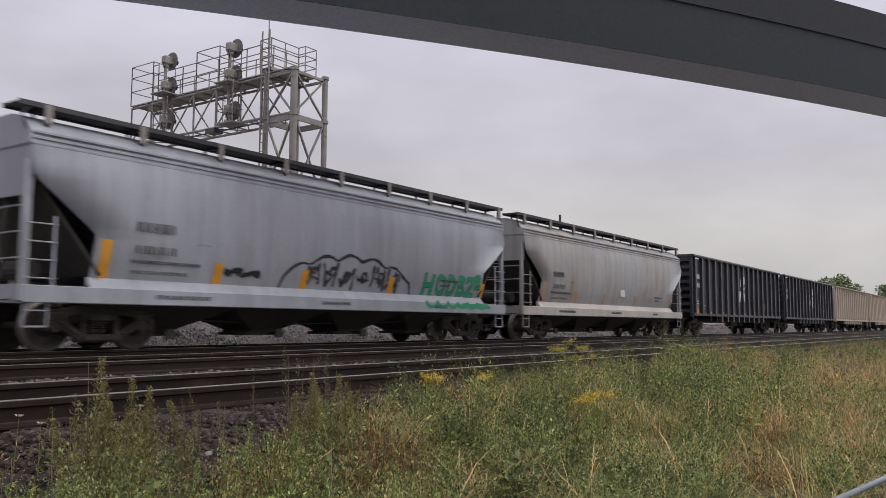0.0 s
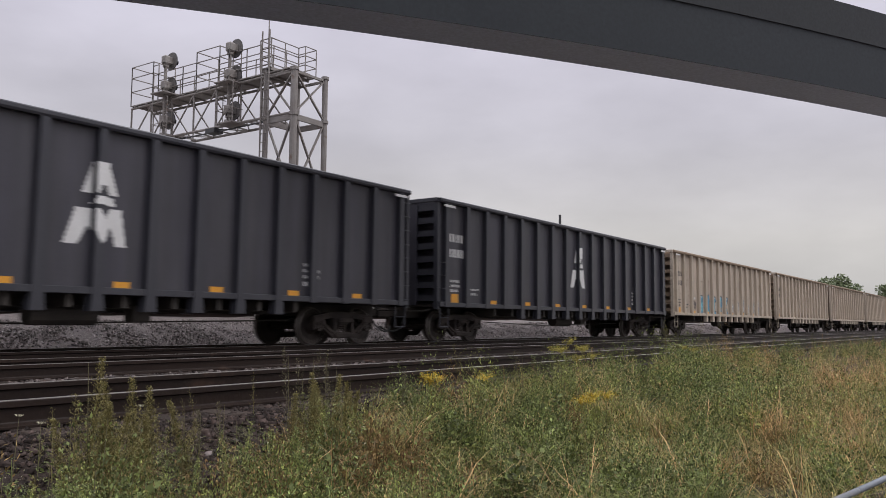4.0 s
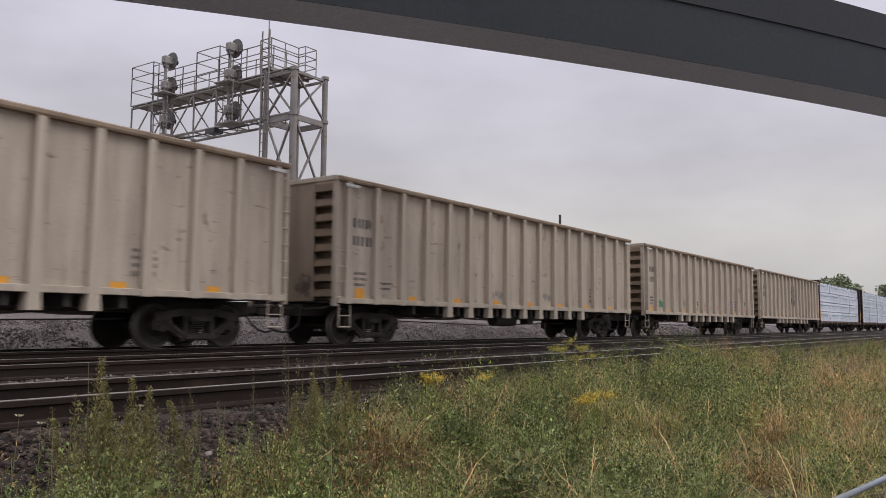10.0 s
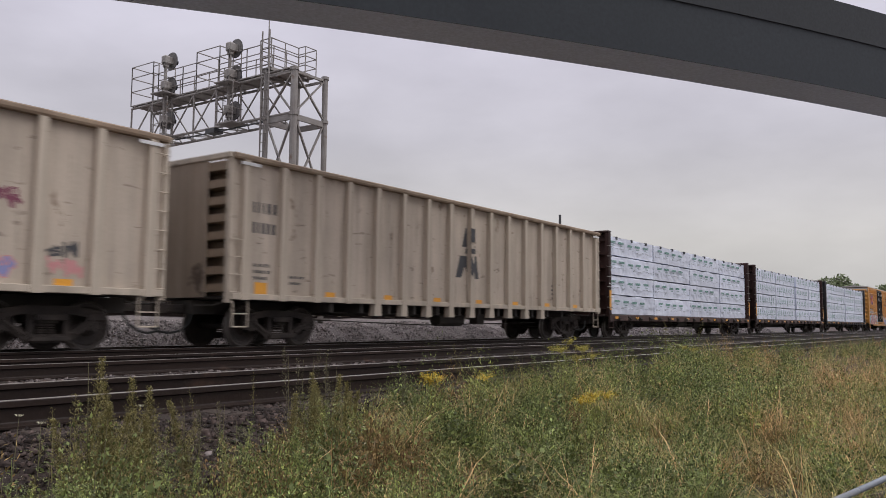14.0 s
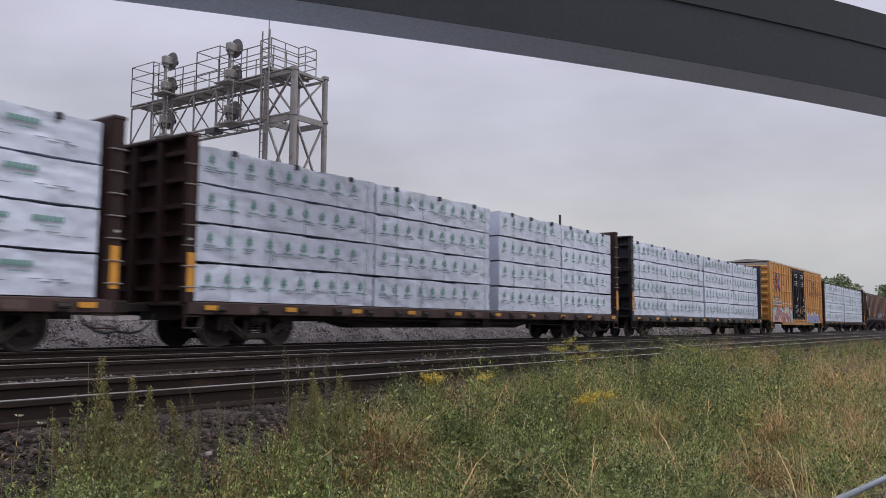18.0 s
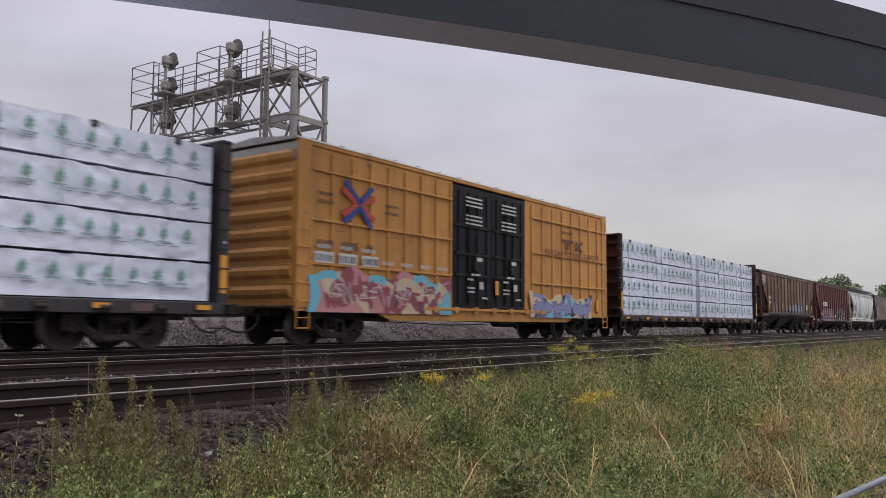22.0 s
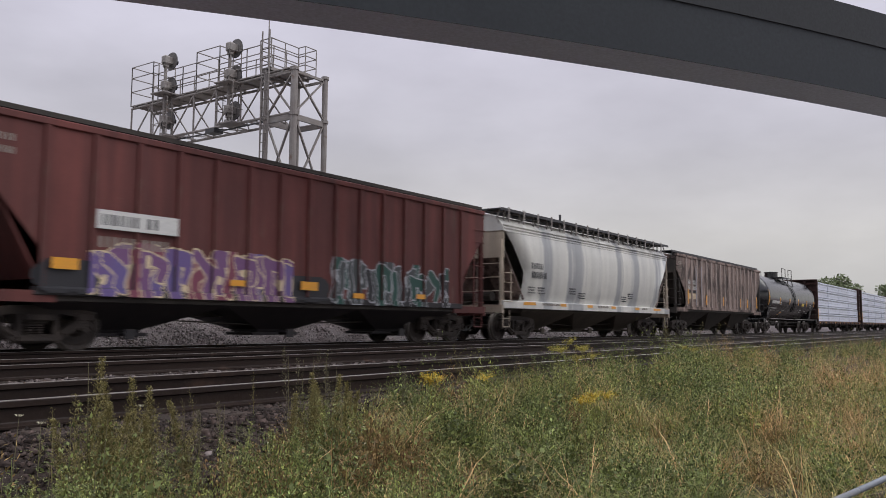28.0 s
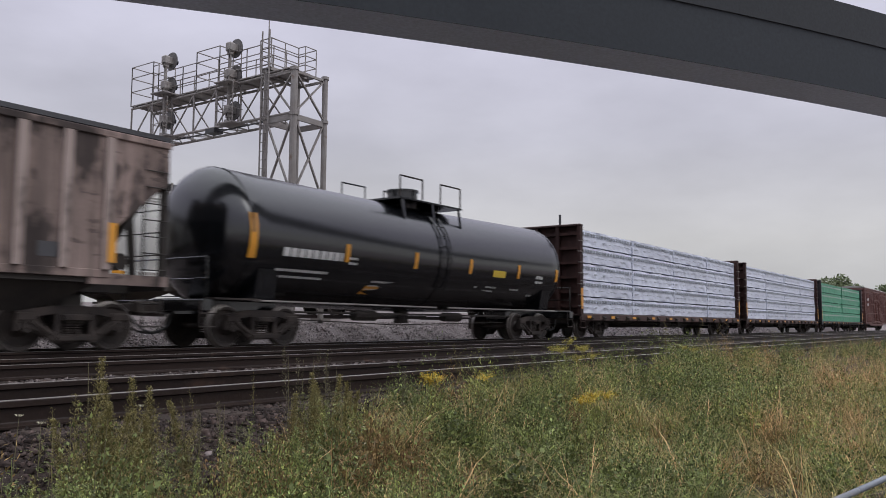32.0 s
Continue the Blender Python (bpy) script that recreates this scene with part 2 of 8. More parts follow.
M["roof_pale"] = mat("roof_pale", (0.42, 0.40, 0.38), 0.5, 0.3, second=(0.3, 0.27, 0.24), scale=0.6)
M["tank"] = mat("tank", (0.0045, 0.0055, 0.007), 0.19, second=(0.008, 0.009, 0.011), amount=0.7, scale=0.7, stretch=(2, 2, 0.3), spec=0.95, wear=0.15)
M["flat_brown"] = mat("flat_brown", (0.072, 0.035, 0.029), 0.65, second=(0.04, 0.023, 0.021), amount=0.8, scale=0.8, stretch=STREAK, wear=0.2)
# the flat cars' brown, darkened to stand in for shade between cars
M["bulkhead"] = mat("bulkhead", (0.05616, 0.02448, 0.02016), 0.75, second=(0.02592, 0.0144, 0.01296), amount=0.8, scale=0.8, stretch=STREAK, wear=0.25, spec=0.3)
M["flat_black"] = mat("flat_black", (0.022, 0.020, 0.024), 0.55, second=(0.04, 0.034, 0.034), amount=0.7, scale=0.8, stretch=STREAK)
M["wrap"] = mat("wrap", (0.70, 0.735, 0.845), 0.34, second=(0.58, 0.615, 0.72), amount=0.6, scale=0.9, bump=1.0, bump_scale=2.6, vary=0.08, wear=0.07)
M["wrap_green"] = mat("wrap_green", (0.03, 0.27, 0.14), 0.4, second=(0.02, 0.19, 0.10), amount=0.6, scale=0.9, bump=0.35, bump_scale=2.2, vary=0.06)
M["sill_stencil"] = mat("sill_stencil", (0.13, 0.085, 0.07), 0.7, second=(0.08, 0.05, 0.042), amount=0.8, scale=4)
M["strap"] = mat("strap", (0.26, 0.28, 0.31), 0.6)
M["print_green"] = mat("print_green", (0.12, 0.28, 0.235), 0.5, second=(0.22, 0.37, 0.33), amount=0.8, scale=2.0)
M["print_deep"] = mat("print_deep", (0.035, 0.20, 0.125), 0.5, second=(0.10, 0.28, 0.20), amount=0.8, scale=2.0)
M["print_grey"] = mat("print_grey", (0.24, 0.26, 0.29), 0.5)
M["print_dark"] = mat("print_dark", (0.05, 0.052, 0.06), 0.5)
M["white"] = mat("white", (0.70, 0.70, 0.70), 0.55, second=(0.55, 0.54, 0.53), scale=2)
M["stencil"] = mat("stencil", (0.58, 0.58, 0.57), 0.6, second=(0.42, 0.42, 0.41), amount=0.8, scale=3)
M["mark_dark"] = mat("mark_dark", (0.055, 0.055, 0.06), 0.6)
M["mark_faint"] = mat("mark_faint", (0.27, 0.24, 0.21), 0.6)
M["orange"] = mat("orange", (0.72, 0.33, 0.03), 0.4, second=(0.55, 0.26, 0.05), scale=3)
M["orange_faded"] = mat("orange_faded", (0.47, 0.28, 0.13), 0.6, second=(0.38, 0.29, 0.20), amount=0.8, scale=2)
M["hi_yellow"] = mat("hi_yellow", (0.72, 0.52, 0.06), 0.4)
M["g_blue"] = mat("g_blue", (0.07, 0.27, 0.43), 0.5)
M["g_cyan"] = mat("g_cyan", (0.16, 0.48, 0.60), 0.5)
M["g_pink"] = mat("g_pink", (0.55, 0.25, 0.25), 0.5)
M["g_red"] = mat("g_red", (0.30, 0.075, 0.095), 0.5)
M["g_plum"] = mat("g_plum", (0.19, 0.05, 0.085), 0.5)
M["g_grey"] = mat("g_grey", (0.27, 0.27, 0.28), 0.5)
M["g_cream"] = mat("g_cream", (0.62, 0.50, 0.33), 0.5)
M["g_purple"] = mat("g_purple", (0.17, 0.08, 0.19), 0.5)
M["g_lilac"] = mat("g_lilac", (0.24, 0.25, 0.46), 0.5)
M["g_lilac_grey"] = mat("g_lilac_grey", (0.36, 0.36, 0.42), 0.6, second=(0.25, 0.23, 0.25), amount=0.7, scale=0.8, stretch=STREAK)
M["g_green"] = mat("g_green", (0.03, 0.30, 0.16), 0.5)
M["g_dkgreen"] = mat("g_dkgreen", (0.02, 0.075, 0.06), 0.5)
M["g_violet"] = mat("g_violet", (0.13, 0.10, 0.27), 0.5, second=(0.16, 0.07, 0.2), scale=2)
M["g_slate"] = mat("g_slate", (0.062, 0.072, 0.075), 0.5, second=(0.045, 0.05, 0.052), scale=2)
M["g_pine"] = mat("g_pine", (0.02, 0.14, 0.075), 0.5, second=(0.015, 0.09, 0.055), scale=2)
M["g_silver"] = mat("g_silver", (0.43, 0.44, 0.47), 0.5, second=(0.33, 0.34, 0.36), scale=2)
M["g_white"] = mat("g_white", (0.62, 0.62, 0.60), 0.5)
M["g_black"] = mat("g_black", (0.02, 0.02, 0.025), 0.5)
M["g_tag"] = mat("g_tag", (0.04, 0.12, 0.42), 0.5)
M["logo_red"] = mat("logo_red", (0.55, 0.07, 0.04), 0.5)
M["logo_blue"] = mat("logo_blue", (0.03, 0.07, 0.30), 0.5)
M["hose"] = mat("hose", (0.02, 0.02, 0.02), 0.7)
M["bark"] = mat("bark", (0.09, 0.07, 0.055), 0.9, bump=0.5, spec=0.2)
# crowns of the distant trees: haze put into the pale, low-contrast colour
M["leaf"] = mat("leaf", (0.195, 0.23, 0.125), 0.6, second=(0.15, 0.185, 0.10), scale=0.4, island=0.28, spec=0.25)
M["grass"] = mat("grass", (0.2797, 0.2954, 0.1092), 0.5, second=(0.4144, 0.325, 0.1336), amount=0.9, scale=0.9, island=0.8, thin=0.2, spec=0.35)
M["dry"] = mat("dry", (0.6324, 0.4464, 0.2325), 0.7, second=(0.4092, 0.2325, 0.1023), amount=0.9, scale=0.9, island=0.65, thin=0.15, spec=0.2)
M["herb"] = mat("herb", (0.2133, 0.2565, 0.08095), 0.6, second=(0.09073, 0.1059, 0.0436), amount=0.95, scale=2.6, island=0.86, thin=0.2, spec=0.3)
M["fresh"] = mat("fresh", (0.3087, 0.3295, 0.1031), 0.6, second=(0.1679, 0.1875, 0.06671), amount=0.85, scale=2.6, island=0.8, thin=0.25, spec=0.3)
M["rusty"] = mat("rusty", (0.2632, 0.168, 0.0784), 0.7, second=(0.168, 0.1288, 0.056), amount=0.9, scale=2.0, island=0.8, thin=0.2, spec=0.2)
M["spire"] = mat("spire", (0.2585, 0.2255, 0.0935), 0.7, second=(0.1815, 0.1595, 0.066), scale=2, island=0.5, thin=0.25, spec=0.2)
M["stalk"] = mat("stalk", (0.13, 0.115, 0.06), 0.75, island=0.3)
M["gold"] = mat("gold", (0.54, 0.385, 0.03), 0.6, island=0.3)
M["gold_dull"] = mat("gold_dull", (0.36, 0.31, 0.055), 0.6, island=0.4)
M["cream_flower"] = mat("cream_flower", (0.50, 0.47, 0.34), 0.7, spec=0.2)
M["far_blue"] = mat("far_blue", (0.06, 0.19, 0.36), 0.5, second=(0.05, 0.14, 0.28), amount=0.7, scale=0.7, stretch=STREAK)
M["disc"] = mat("disc", (0.16, 0.15, 0.145), 0.6, second=(0.10, 0.09, 0.085), scale=3)
M["pipe"] = mat("pipe", (0.23, 0.25, 0.28), 0.5, 0.3, second=(0.20, 0.21, 0.23), scale=4)

# ---------------------------------------------------------------- building helpers
def finish(name, bm, material, parent=None, label="", smooth=False):
    me = bpy.data.meshes.new(name)
    bm.to_mesh(me)
    bm.free()
    me.materials.append(material)
    if smooth:
        me.polygons.foreach_set("use_smooth", [True] * len(me.polygons))
    ob = new(name, me)
    if parent:
        ob.parent = parent
    if label:
        tagged(ob, label)
    return ob


def part(name, bm, material, parent, label="", smooth=False):
    """Links a bmesh as one mesh object under a thing or a part."""
    return finish(name, bm, material, parent, label, smooth)


def shared(name, me, parent, x=0.0, y=0.0, z=0.0):
    """One more piece on a mesh that is there already."""
    ob = new(name, me)
    ob.parent, ob.location = parent, (x, y, z)
    return ob


def raw(name, verts, faces, materials, parent=None, index=None, smooth=False):
    me = bpy.data.meshes.new(name)
    me.from_pydata(verts, [], faces)
    for m in materials:
        me.materials.append(m)
    if index is not None:
        me.polygons.foreach_set("material_index", index)
    if smooth:
        me.polygons.foreach_set("use_smooth", [True] * len(me.polygons))
    me.update()
    ob = new(name, me)
    if parent:
        ob.parent = parent
    return ob


def B():
    return bmesh.new()


def box(bm, x0, x1, y0, y1, z0, z1, bevel=0.0):
    r = bmesh.ops.create_cube(bm, size=1.0)
    for v in r["verts"]:
        v.co = Vector(((x0 + x1) / 2 + v.co.x * (x1 - x0), (y0 + y1) / 2 + v.co.y * (y1 - y0), (z0 + z1) / 2 + v.co.z * (z1 - z0)))
    if bevel:
        es = list({e for v in r["verts"] for e in v.link_edges})
        bmesh.ops.bevel(bm, geom=es, offset=bevel, segments=1, affect="EDGES")
    return bm


def prism(bm, prof, x0, x1, axis="x"):
    """A closed outline of (a, z) points drawn out from x0 to x1; axis x: a is y; axis y: a is x."""
    def at(s, a, z):
        return (s, a, z) if axis == "x" else (a, s, z)
    lo = [bm.verts.new(at(x0, a, z)) for a, z in prof]
    hi = [bm.verts.new(at(x1, a, z)) for a, z in prof]
    n = len(prof)
    fs = [bm.faces.new(lo), bm.faces.new(hi[::-1])]
    for i in range(n):
        fs.append(bm.faces.new((lo[i], hi[i], hi[(i + 1) % n], lo[(i + 1) % n])))
    bmesh.ops.recalc_face_normals(bm, faces=fs)
    return bm


def cyl(bm, a, b, r, seg=12, r2=None):
    a, b = Vector(a), Vector(b)
    d = b - a
    res = bmesh.ops.create_cone(bm, cap_ends=True, segments=seg, radius1=r, radius2=r if r2 is None else r2, depth=d.length)
    m = Matrix.Translation((a + b) / 2) @ d.to_track_quat("Z", "Y").to_matrix().to_4x4()
    bmesh.ops.transform(bm, matrix=m, verts=res["verts"])
    return bm


def bar(bm, a, b, w, t=None):
    """A square bar between two points."""
    a, b = Vector(a), Vector(b)
    d = b - a
    r = bmesh.ops.create_cube(bm, size=1.0)
    m = Matrix.Translation((a + b) / 2) @ d.to_track_quat("Z", "Y").to_matrix().to_4x4() @ Matrix.Diagonal((w, t or w, d.length, 1))
    bmesh.ops.transform(bm, matrix=m, verts=r["verts"])
    return bm


def tube(bm, pts, r, seg=6):
    for a, b in zip(pts, pts[1:]):
        cyl(bm, a, b, r, seg)
    return bm


def thing(name, m, label, category, group=""):
    ob = new(name)
    ob.empty_display_size = 0.3
    ob.matrix_basis = m
    return tagged(ob, label, category, group)

# ---------------------------------------------------------------- ground and tracks
GAUGE = 1.507
PROFILE = [(-1500, -1.1), (-40, -1.1), (-6, -1.05), (-2, -0.95), (0.5, -0.80), (2.0, -0.72), (3.3, -0.62), (4.2, -0.44), (4.9, -0.24),
           (5.2, -0.215), (7.8, -0.215), (8.5, -0.27), (9.3, -0.27), (9.7, -0.215), (12.3, -0.215), (12.8, -0.27), (13.4, -0.27), (13.8, -0.215),
           (16.5, -0.215), (17.0, -0.26), (17.5, -0.12), (18.3, 0.33), (18.9, 0.53), (20.0, 0.64), (23.0, 0.70), (27.2, 0.70), (28.5, 0.80), (31, 1.22), (36, 1.40), (60, 0.5), (160, -1.0), (2500, -1.0)]


def ground_z(y):
    return float(np.interp(y, [a for a, _ in PROFILE], [b for _, b in PROFILE]))


def ground_h(x, y):
    """The ground with its unevenness."""
    z = ground_z(y)
    if -8 < y < 60 and -60 < x < 400:
        amp = 0.10 if y < 4 else (0.012 if y < 17.2 else 0.10)
        z += amp * noise.noise((x * 0.45, y * 0.7, 0.3)) + amp * 0.5 * noise.noise((x * 1.6, y * 1.9, 4.1))
    return z


def build_ground():
    ys = []
    for (a, _), (b, _) in zip(PROFILE, PROFILE[1:]):
        k = 1 if b - a > 30 else max(1, int((b - a) / 0.45))
        ys += [a + (b - a) * i / k for i in range(k)]
    ys.append(PROFILE[-1][0])
    xs = [-2500, -600, -150, -60, -30] + list(np.arange(-15, 40, 0.8)) + list(np.arange(40, 130, 4)) + [140, 180, 240, 340, 500, 900, 1600, 3000]
    vs, fs, ix = [], [], []
    for x in xs:
        for y in ys:
            z = ground_h(x, y)
            vs.append((x, y, z))
    n = len(ys)
    for i in range(len(xs) - 1):
        for j in range(n - 1):
            a = i * n + j
            fs.append((a, a + n, a + n + 1, a + 1))
            c = (ys[j] + ys[j + 1]) / 2
            # unseen ground behind the camera is pale stone, added to bounce light upward
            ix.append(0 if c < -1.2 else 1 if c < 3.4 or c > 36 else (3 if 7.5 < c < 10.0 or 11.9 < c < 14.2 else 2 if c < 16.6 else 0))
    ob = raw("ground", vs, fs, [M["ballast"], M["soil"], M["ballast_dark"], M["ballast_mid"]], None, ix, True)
    tagged(ob, "grey crushed-stone track bed and weedy soil beside it", "ground", kind="structure")


build_ground()

RAIL = [(-0.075, -0.186), (0.075, -0.186), (0.075, -0.172), (0.014, -0.155), (0.009, -0.145), (0.009, -0.055), (0.037, -0.042), (0.037, -0.004),
        (0.033, 0.0), (-0.033, 0.0), (-0.037, -0.004), (-0.037, -0.042), (-0.009, -0.055), (-0.009, -0.145), (-0.014, -0.155), (-0.075, -0.172)]


def build_track(y, x0, x1, top, z=0.0):
    t = thing("railway_track", pose(0, y, z), "railway track of dark steel rails on wooden ties", "track", "railway tracks")
    tagged(t, kind="structure")
    for s in (-1, 1):
        bm = B()
        prism(bm, [(a + s * GAUGE / 2, b) for a, b in RAIL], x0, x1)
        r = part("rail", bm, M["rail_side"], t, "rusty brown steel rail with a worn head")
        bm = B()
        box(bm, x0, x1, s * GAUGE / 2 - 0.031, s * GAUGE / 2 + 0.031, 0.0005, 0.0035)
        part("running_surface", bm, top, r, "wheel-polished running surface")
    return t


tracks = [build_track(TRACKS[0], -60, 900, M["rail_worn"]), build_track(TRACKS[1], -60, 900, M["rail_worn"]), build_track(TRACKS[2], -60, 900, M["rail_top"])]
upper_track = build_track(25.0, -60, 900, M["rail_worn"], 0.88)

# ---------------------------------------------------------------- freight trucks (bogies), couplers and other running gear
WHEEL_R = 0.457
LEAD = []            # the wheelsets of the first truck, whose turning the others share
FOLLOW = [[], []]


def wheelset_mesh():
    bm = B()
    cyl(bm, (0, -1.02, 0), (0, 1.02, 0), 0.075, 10)
    prof = [(0.66, 0.495), (0.70, 0.485), (0.715, 0.46), (0.80, 0.452), (0.81, 0.43), (0.80, 0.37), (0.765, 0.34), (0.755, 0.20), (0.80, 0.15), (0.81, 0.09)]
    for s in (-1, 1):
        rings = []
        for y, r in prof + [(0.66, 0.09), (0.68, 0.2), (0.69, 0.37), (0.66, 0.41)]:
            rings.append([bm.verts.new((r * math.cos(k * math.tau / 22), s * y, r * math.sin(k * math.tau / 22))) for k in range(22)])
        for a, b in zip(rings, rings[1:] + rings[:1]):
            for k in range(22):
                bm.faces.new((a[k], a[(k + 1) % 22], b[(k + 1) % 22], b[k]))
        for k in range(3):          # bearing cap bolts
            an = k * math.tau / 3
            cyl(bm, (0.06 * math.cos(an), s * 1.06, 0.06 * math.sin(an)), (0.06 * math.cos(an), s * 1.10, 0.06 * math.sin(an)), 0.022, 6)
        cyl(bm, (0, s * 0.93, 0), (0, s * 1.07, 0), 0.115, 14)
        for k in range(5):          # lightening marks on the wheel plate
            an = k * math.tau / 5
            box(bm, 0.27 * math.cos(an) - 0.03, 0.27 * math.cos(an) + 0.03, s * 0.757 - 0.004, s * 0.757 + 0.004, 0.27 * math.sin(an) - 0.03, 0.27 * math.sin(an) + 0.03)
    bmesh.ops.recalc_face_normals(bm, faces=bm.faces)
    for f in bm.faces:                  # the rolling surface and rim edge are worn bright
        c = f.calc_center_median()
        if math.hypot(c.x, c.z) > 0.425 and 0.70 < abs(c.y) < 0.81:
            f.material_index = 1
    me = bpy.data.meshes.new("wheelset")
    bm.to_mesh(me)
    bm.free()
    me.materials.append(M["wheel"])
    me.materials.append(M["tread"])
    return me


def side_frame_mesh():
    """Cast side frame: bowed top member, slanting arms, columns round the springs and bearing jaws."""
    bm = B()
    for pa, pb, w in (((-1.08, 0.64), (-0.46, 0.745), 0.115), ((-0.50, 0.745), (0.50, 0.745), 0.12), ((0.46, 0.745), (1.08, 0.64), 0.115),
                      ((-0.93, 0.60), (-0.37, 0.25), 0.125), ((0.93, 0.60), (0.37, 0.25), 0.125), ((-0.42, 0.235), (0.42, 0.235), 0.11),
                      ((-0.33, 0.24), (-0.33, 0.73), 0.095), ((0.33, 0.24), (0.33, 0.73), 0.095)):
        bar(bm, (pa[0], 0, pa[1]), (pb[0], 0, pb[1]), w, 0.15)
    for s in (-1, 1):
        box(bm, s * 0.90 - 0.19, s * 0.90 + 0.19, -0.09, 0.09, 0.55, 0.70, 0.02)
        for dx in (-0.17, 0.17):
            box(bm, s * 0.90 + dx - 0.035, s * 0.90 + dx + 0.035, -0.08, 0.08, 0.38, 0.58)
        bar(bm, (s * 0.46, -0.09, 0.31), (s * 0.86, -0.09, 0.57), 0.05, 0.04)
    for x in (-0.13, 0.05):         # coil springs in the nest
        for k in range(6):
            z = 0.30 + 0.044 * k
            cyl(bm, (x, -0.0, z - 0.013), (x, -0.0, z + 0.013), 0.075, 10)
    box(bm, -0.29, 0.29, -0.16, 0.05, 0.555, 0.67, 0.015)
    box(bm, -0.36, 0.36, -0.13, 0.08, 0.20, 0.275)
    for x in (-0.18, 0.18):
        cyl(bm, (x, -0.18, 0.61), (x, -0.15, 0.61), 0.03, 8)
    me = bpy.data.meshes.new("side_frame")
    bm.to_mesh(me)
    bm.free()
    me.materials.append(M["truck"])
    return me


WHEELSET, SIDE_FRAME = wheelset_mesh(), side_frame_mesh()


def bolster_mesh():
    bm = B()
    box(bm, -0.20, 0.20, -1.05, 1.05, 0.50, 0.66, 0.02)
    box(bm, -0.30, 0.30, -0.35, 0.35, 0.64, 0.78, 0.02)
    for x in (-0.52, 0.52):
        box(bm, x - 0.03, x + 0.03, -0.8, 0.8, 0.38, 0.46)
    me = bpy.data.meshes.new("truck")
    bm.to_mesh(me)
    bm.free()
    me.materials.append(M["under"])
    return me


BOLSTER = bolster_mesh()


def add_truck(car, x):
    tr = shared("truck", BOLSTER, car, x)
    for s in (-1, 1):
        f = shared("side_frame", SIDE_FRAME, tr, 0, s * 0.99)
        f.rotation_euler = (0, 0, 0 if s < 0 else math.pi)
    for k, dx in enumerate((-0.89, 0.89)):
        w = shared("wheelset", WHEELSET, tr, dx, 0, WHEEL_R)
        if len(LEAD) < 2:
            LEAD.append(w)
        else:
            FOLLOW[k].append(w)
    return tr


def coupler_mesh(s):
    bm = B()
    box(bm, min(0, s * 0.62), max(0, s * 0.62), -0.09, 0.09, 0.75, 0.93, 0.02)
    box(bm, min(s * 0.55, s * 0.86), max(s * 0.55, s * 0.86), -0.16, 0.10, 0.70, 0.98, 0.04)
    me = bpy.data.meshes.new("coupler")
    bm.to_mesh(me)
    bm.free()
    me.materials.append(M["truck"])
    hb = B()
    pts = [(s * 0.05, -0.30, 0.72), (s * 0.18, -0.36, 0.50), (s * 0.40, -0.38, 0.36), (s * 0.62, -0.36, 0.31), (s * 0.85, -0.30, 0.34), (s * 1.05, -0.2, 0.46)]
    tube(hb, pts, 0.026, 6)
    hm = bpy.data.meshes.new("air_hose")
    hb.to_mesh(hm)
    hb.free()
    hm.materials.append(M["hose"])
    return me, hm


COUPLER = {s: coupler_mesh(s) for s in (-1, 1)}


def add_gear(car, half, bolster, gap=0.7):
    """Trucks, couplers, hoses, brake rods and air reservoir of a car whose body ends at +-half."""
    bm = B()
    tube(bm, [(-half + 3.4, -0.55, 0.62), (-1.0, -0.55, 0.50), (half - 3.4, -0.55, 0.60)], 0.016, 5)
    part("brake_rod", bm, M["under"], car)
    for s in (-1, 1):
        add_truck(car, s * bolster)
        c = shared("coupler", COUPLER[s][0], car, s * (half + gap - 0.78))
        shared("air_hose", COUPLER[s][1], c)
        bm = B()
        tube(bm, [(s * half, -1.25, 0.95), (s * (half + 0.10), -1.2, 0.90), (s * (half + 0.10), -0.5, 0.90), (s * half, -0.4, 0.95)], 0.016, 5)
        part("uncoupling_lever", bm, M["under"], car)


def ladder(car, x0, x1, y, z0, z1, rungs, m, out=-1):
    """Two stiles and rungs flat against a side."""
    bm = B()
    for x in (x0, x1):
        bar(bm, (x, y, z0), (x, y, z1), 0.045, 0.02)
    for k in range(rungs):
        z = z0 + (z1 - z0) * (k + 0.5) / rungs
        tube(bm, [(x0, y, z), (x0, y + out * 0.07, z), (x1, y + out * 0.07, z), (x1, y, z)], 0.013, 5)
    return part("ladder", bm, m, car)


def grab_iron(me_cache, car, x, y, z, w, m):
    key = (round(w, 2), m.name)
    if key not in me_cache:
        bm = B()
        tube(bm, [(-w / 2, 0.03, 0), (-w / 2, -0.06, 0), (w / 2, -0.06, 0), (w / 2, 0.03, 0)], 0.013, 5)
        me = bpy.data.meshes.new("grab_iron")
        bm.to_mesh(me)
        bm.free()
        me.materials.append(m)
        me_cache[key] = me
    return shared("grab_iron", me_cache[key], car, x, y, z)


GRABS = {}


def step(car, x, m, y=-1.56, z0=0.45, z1=1.0, w=0.42):
    bm = B()
    tube(bm, [(x - w / 2, y, z1), (x - w / 2, y, z0), (x + w / 2, y, z0), (x + w / 2, y, z1)], 0.018, 5)
    cyl(bm, (x - w / 2, y, (z0 + z1) / 2), (x + w / 2, y, (z0 + z1) / 2), 0.014, 5)
    return part("step", bm, m, car)


def plate(car, name, x0, x1, z0, z1, y, m, label="", t=0.004):
    bm = B()
    box(bm, x0, x1, y - t, y, z0, z1)
    return part(name, bm, m, car, label)


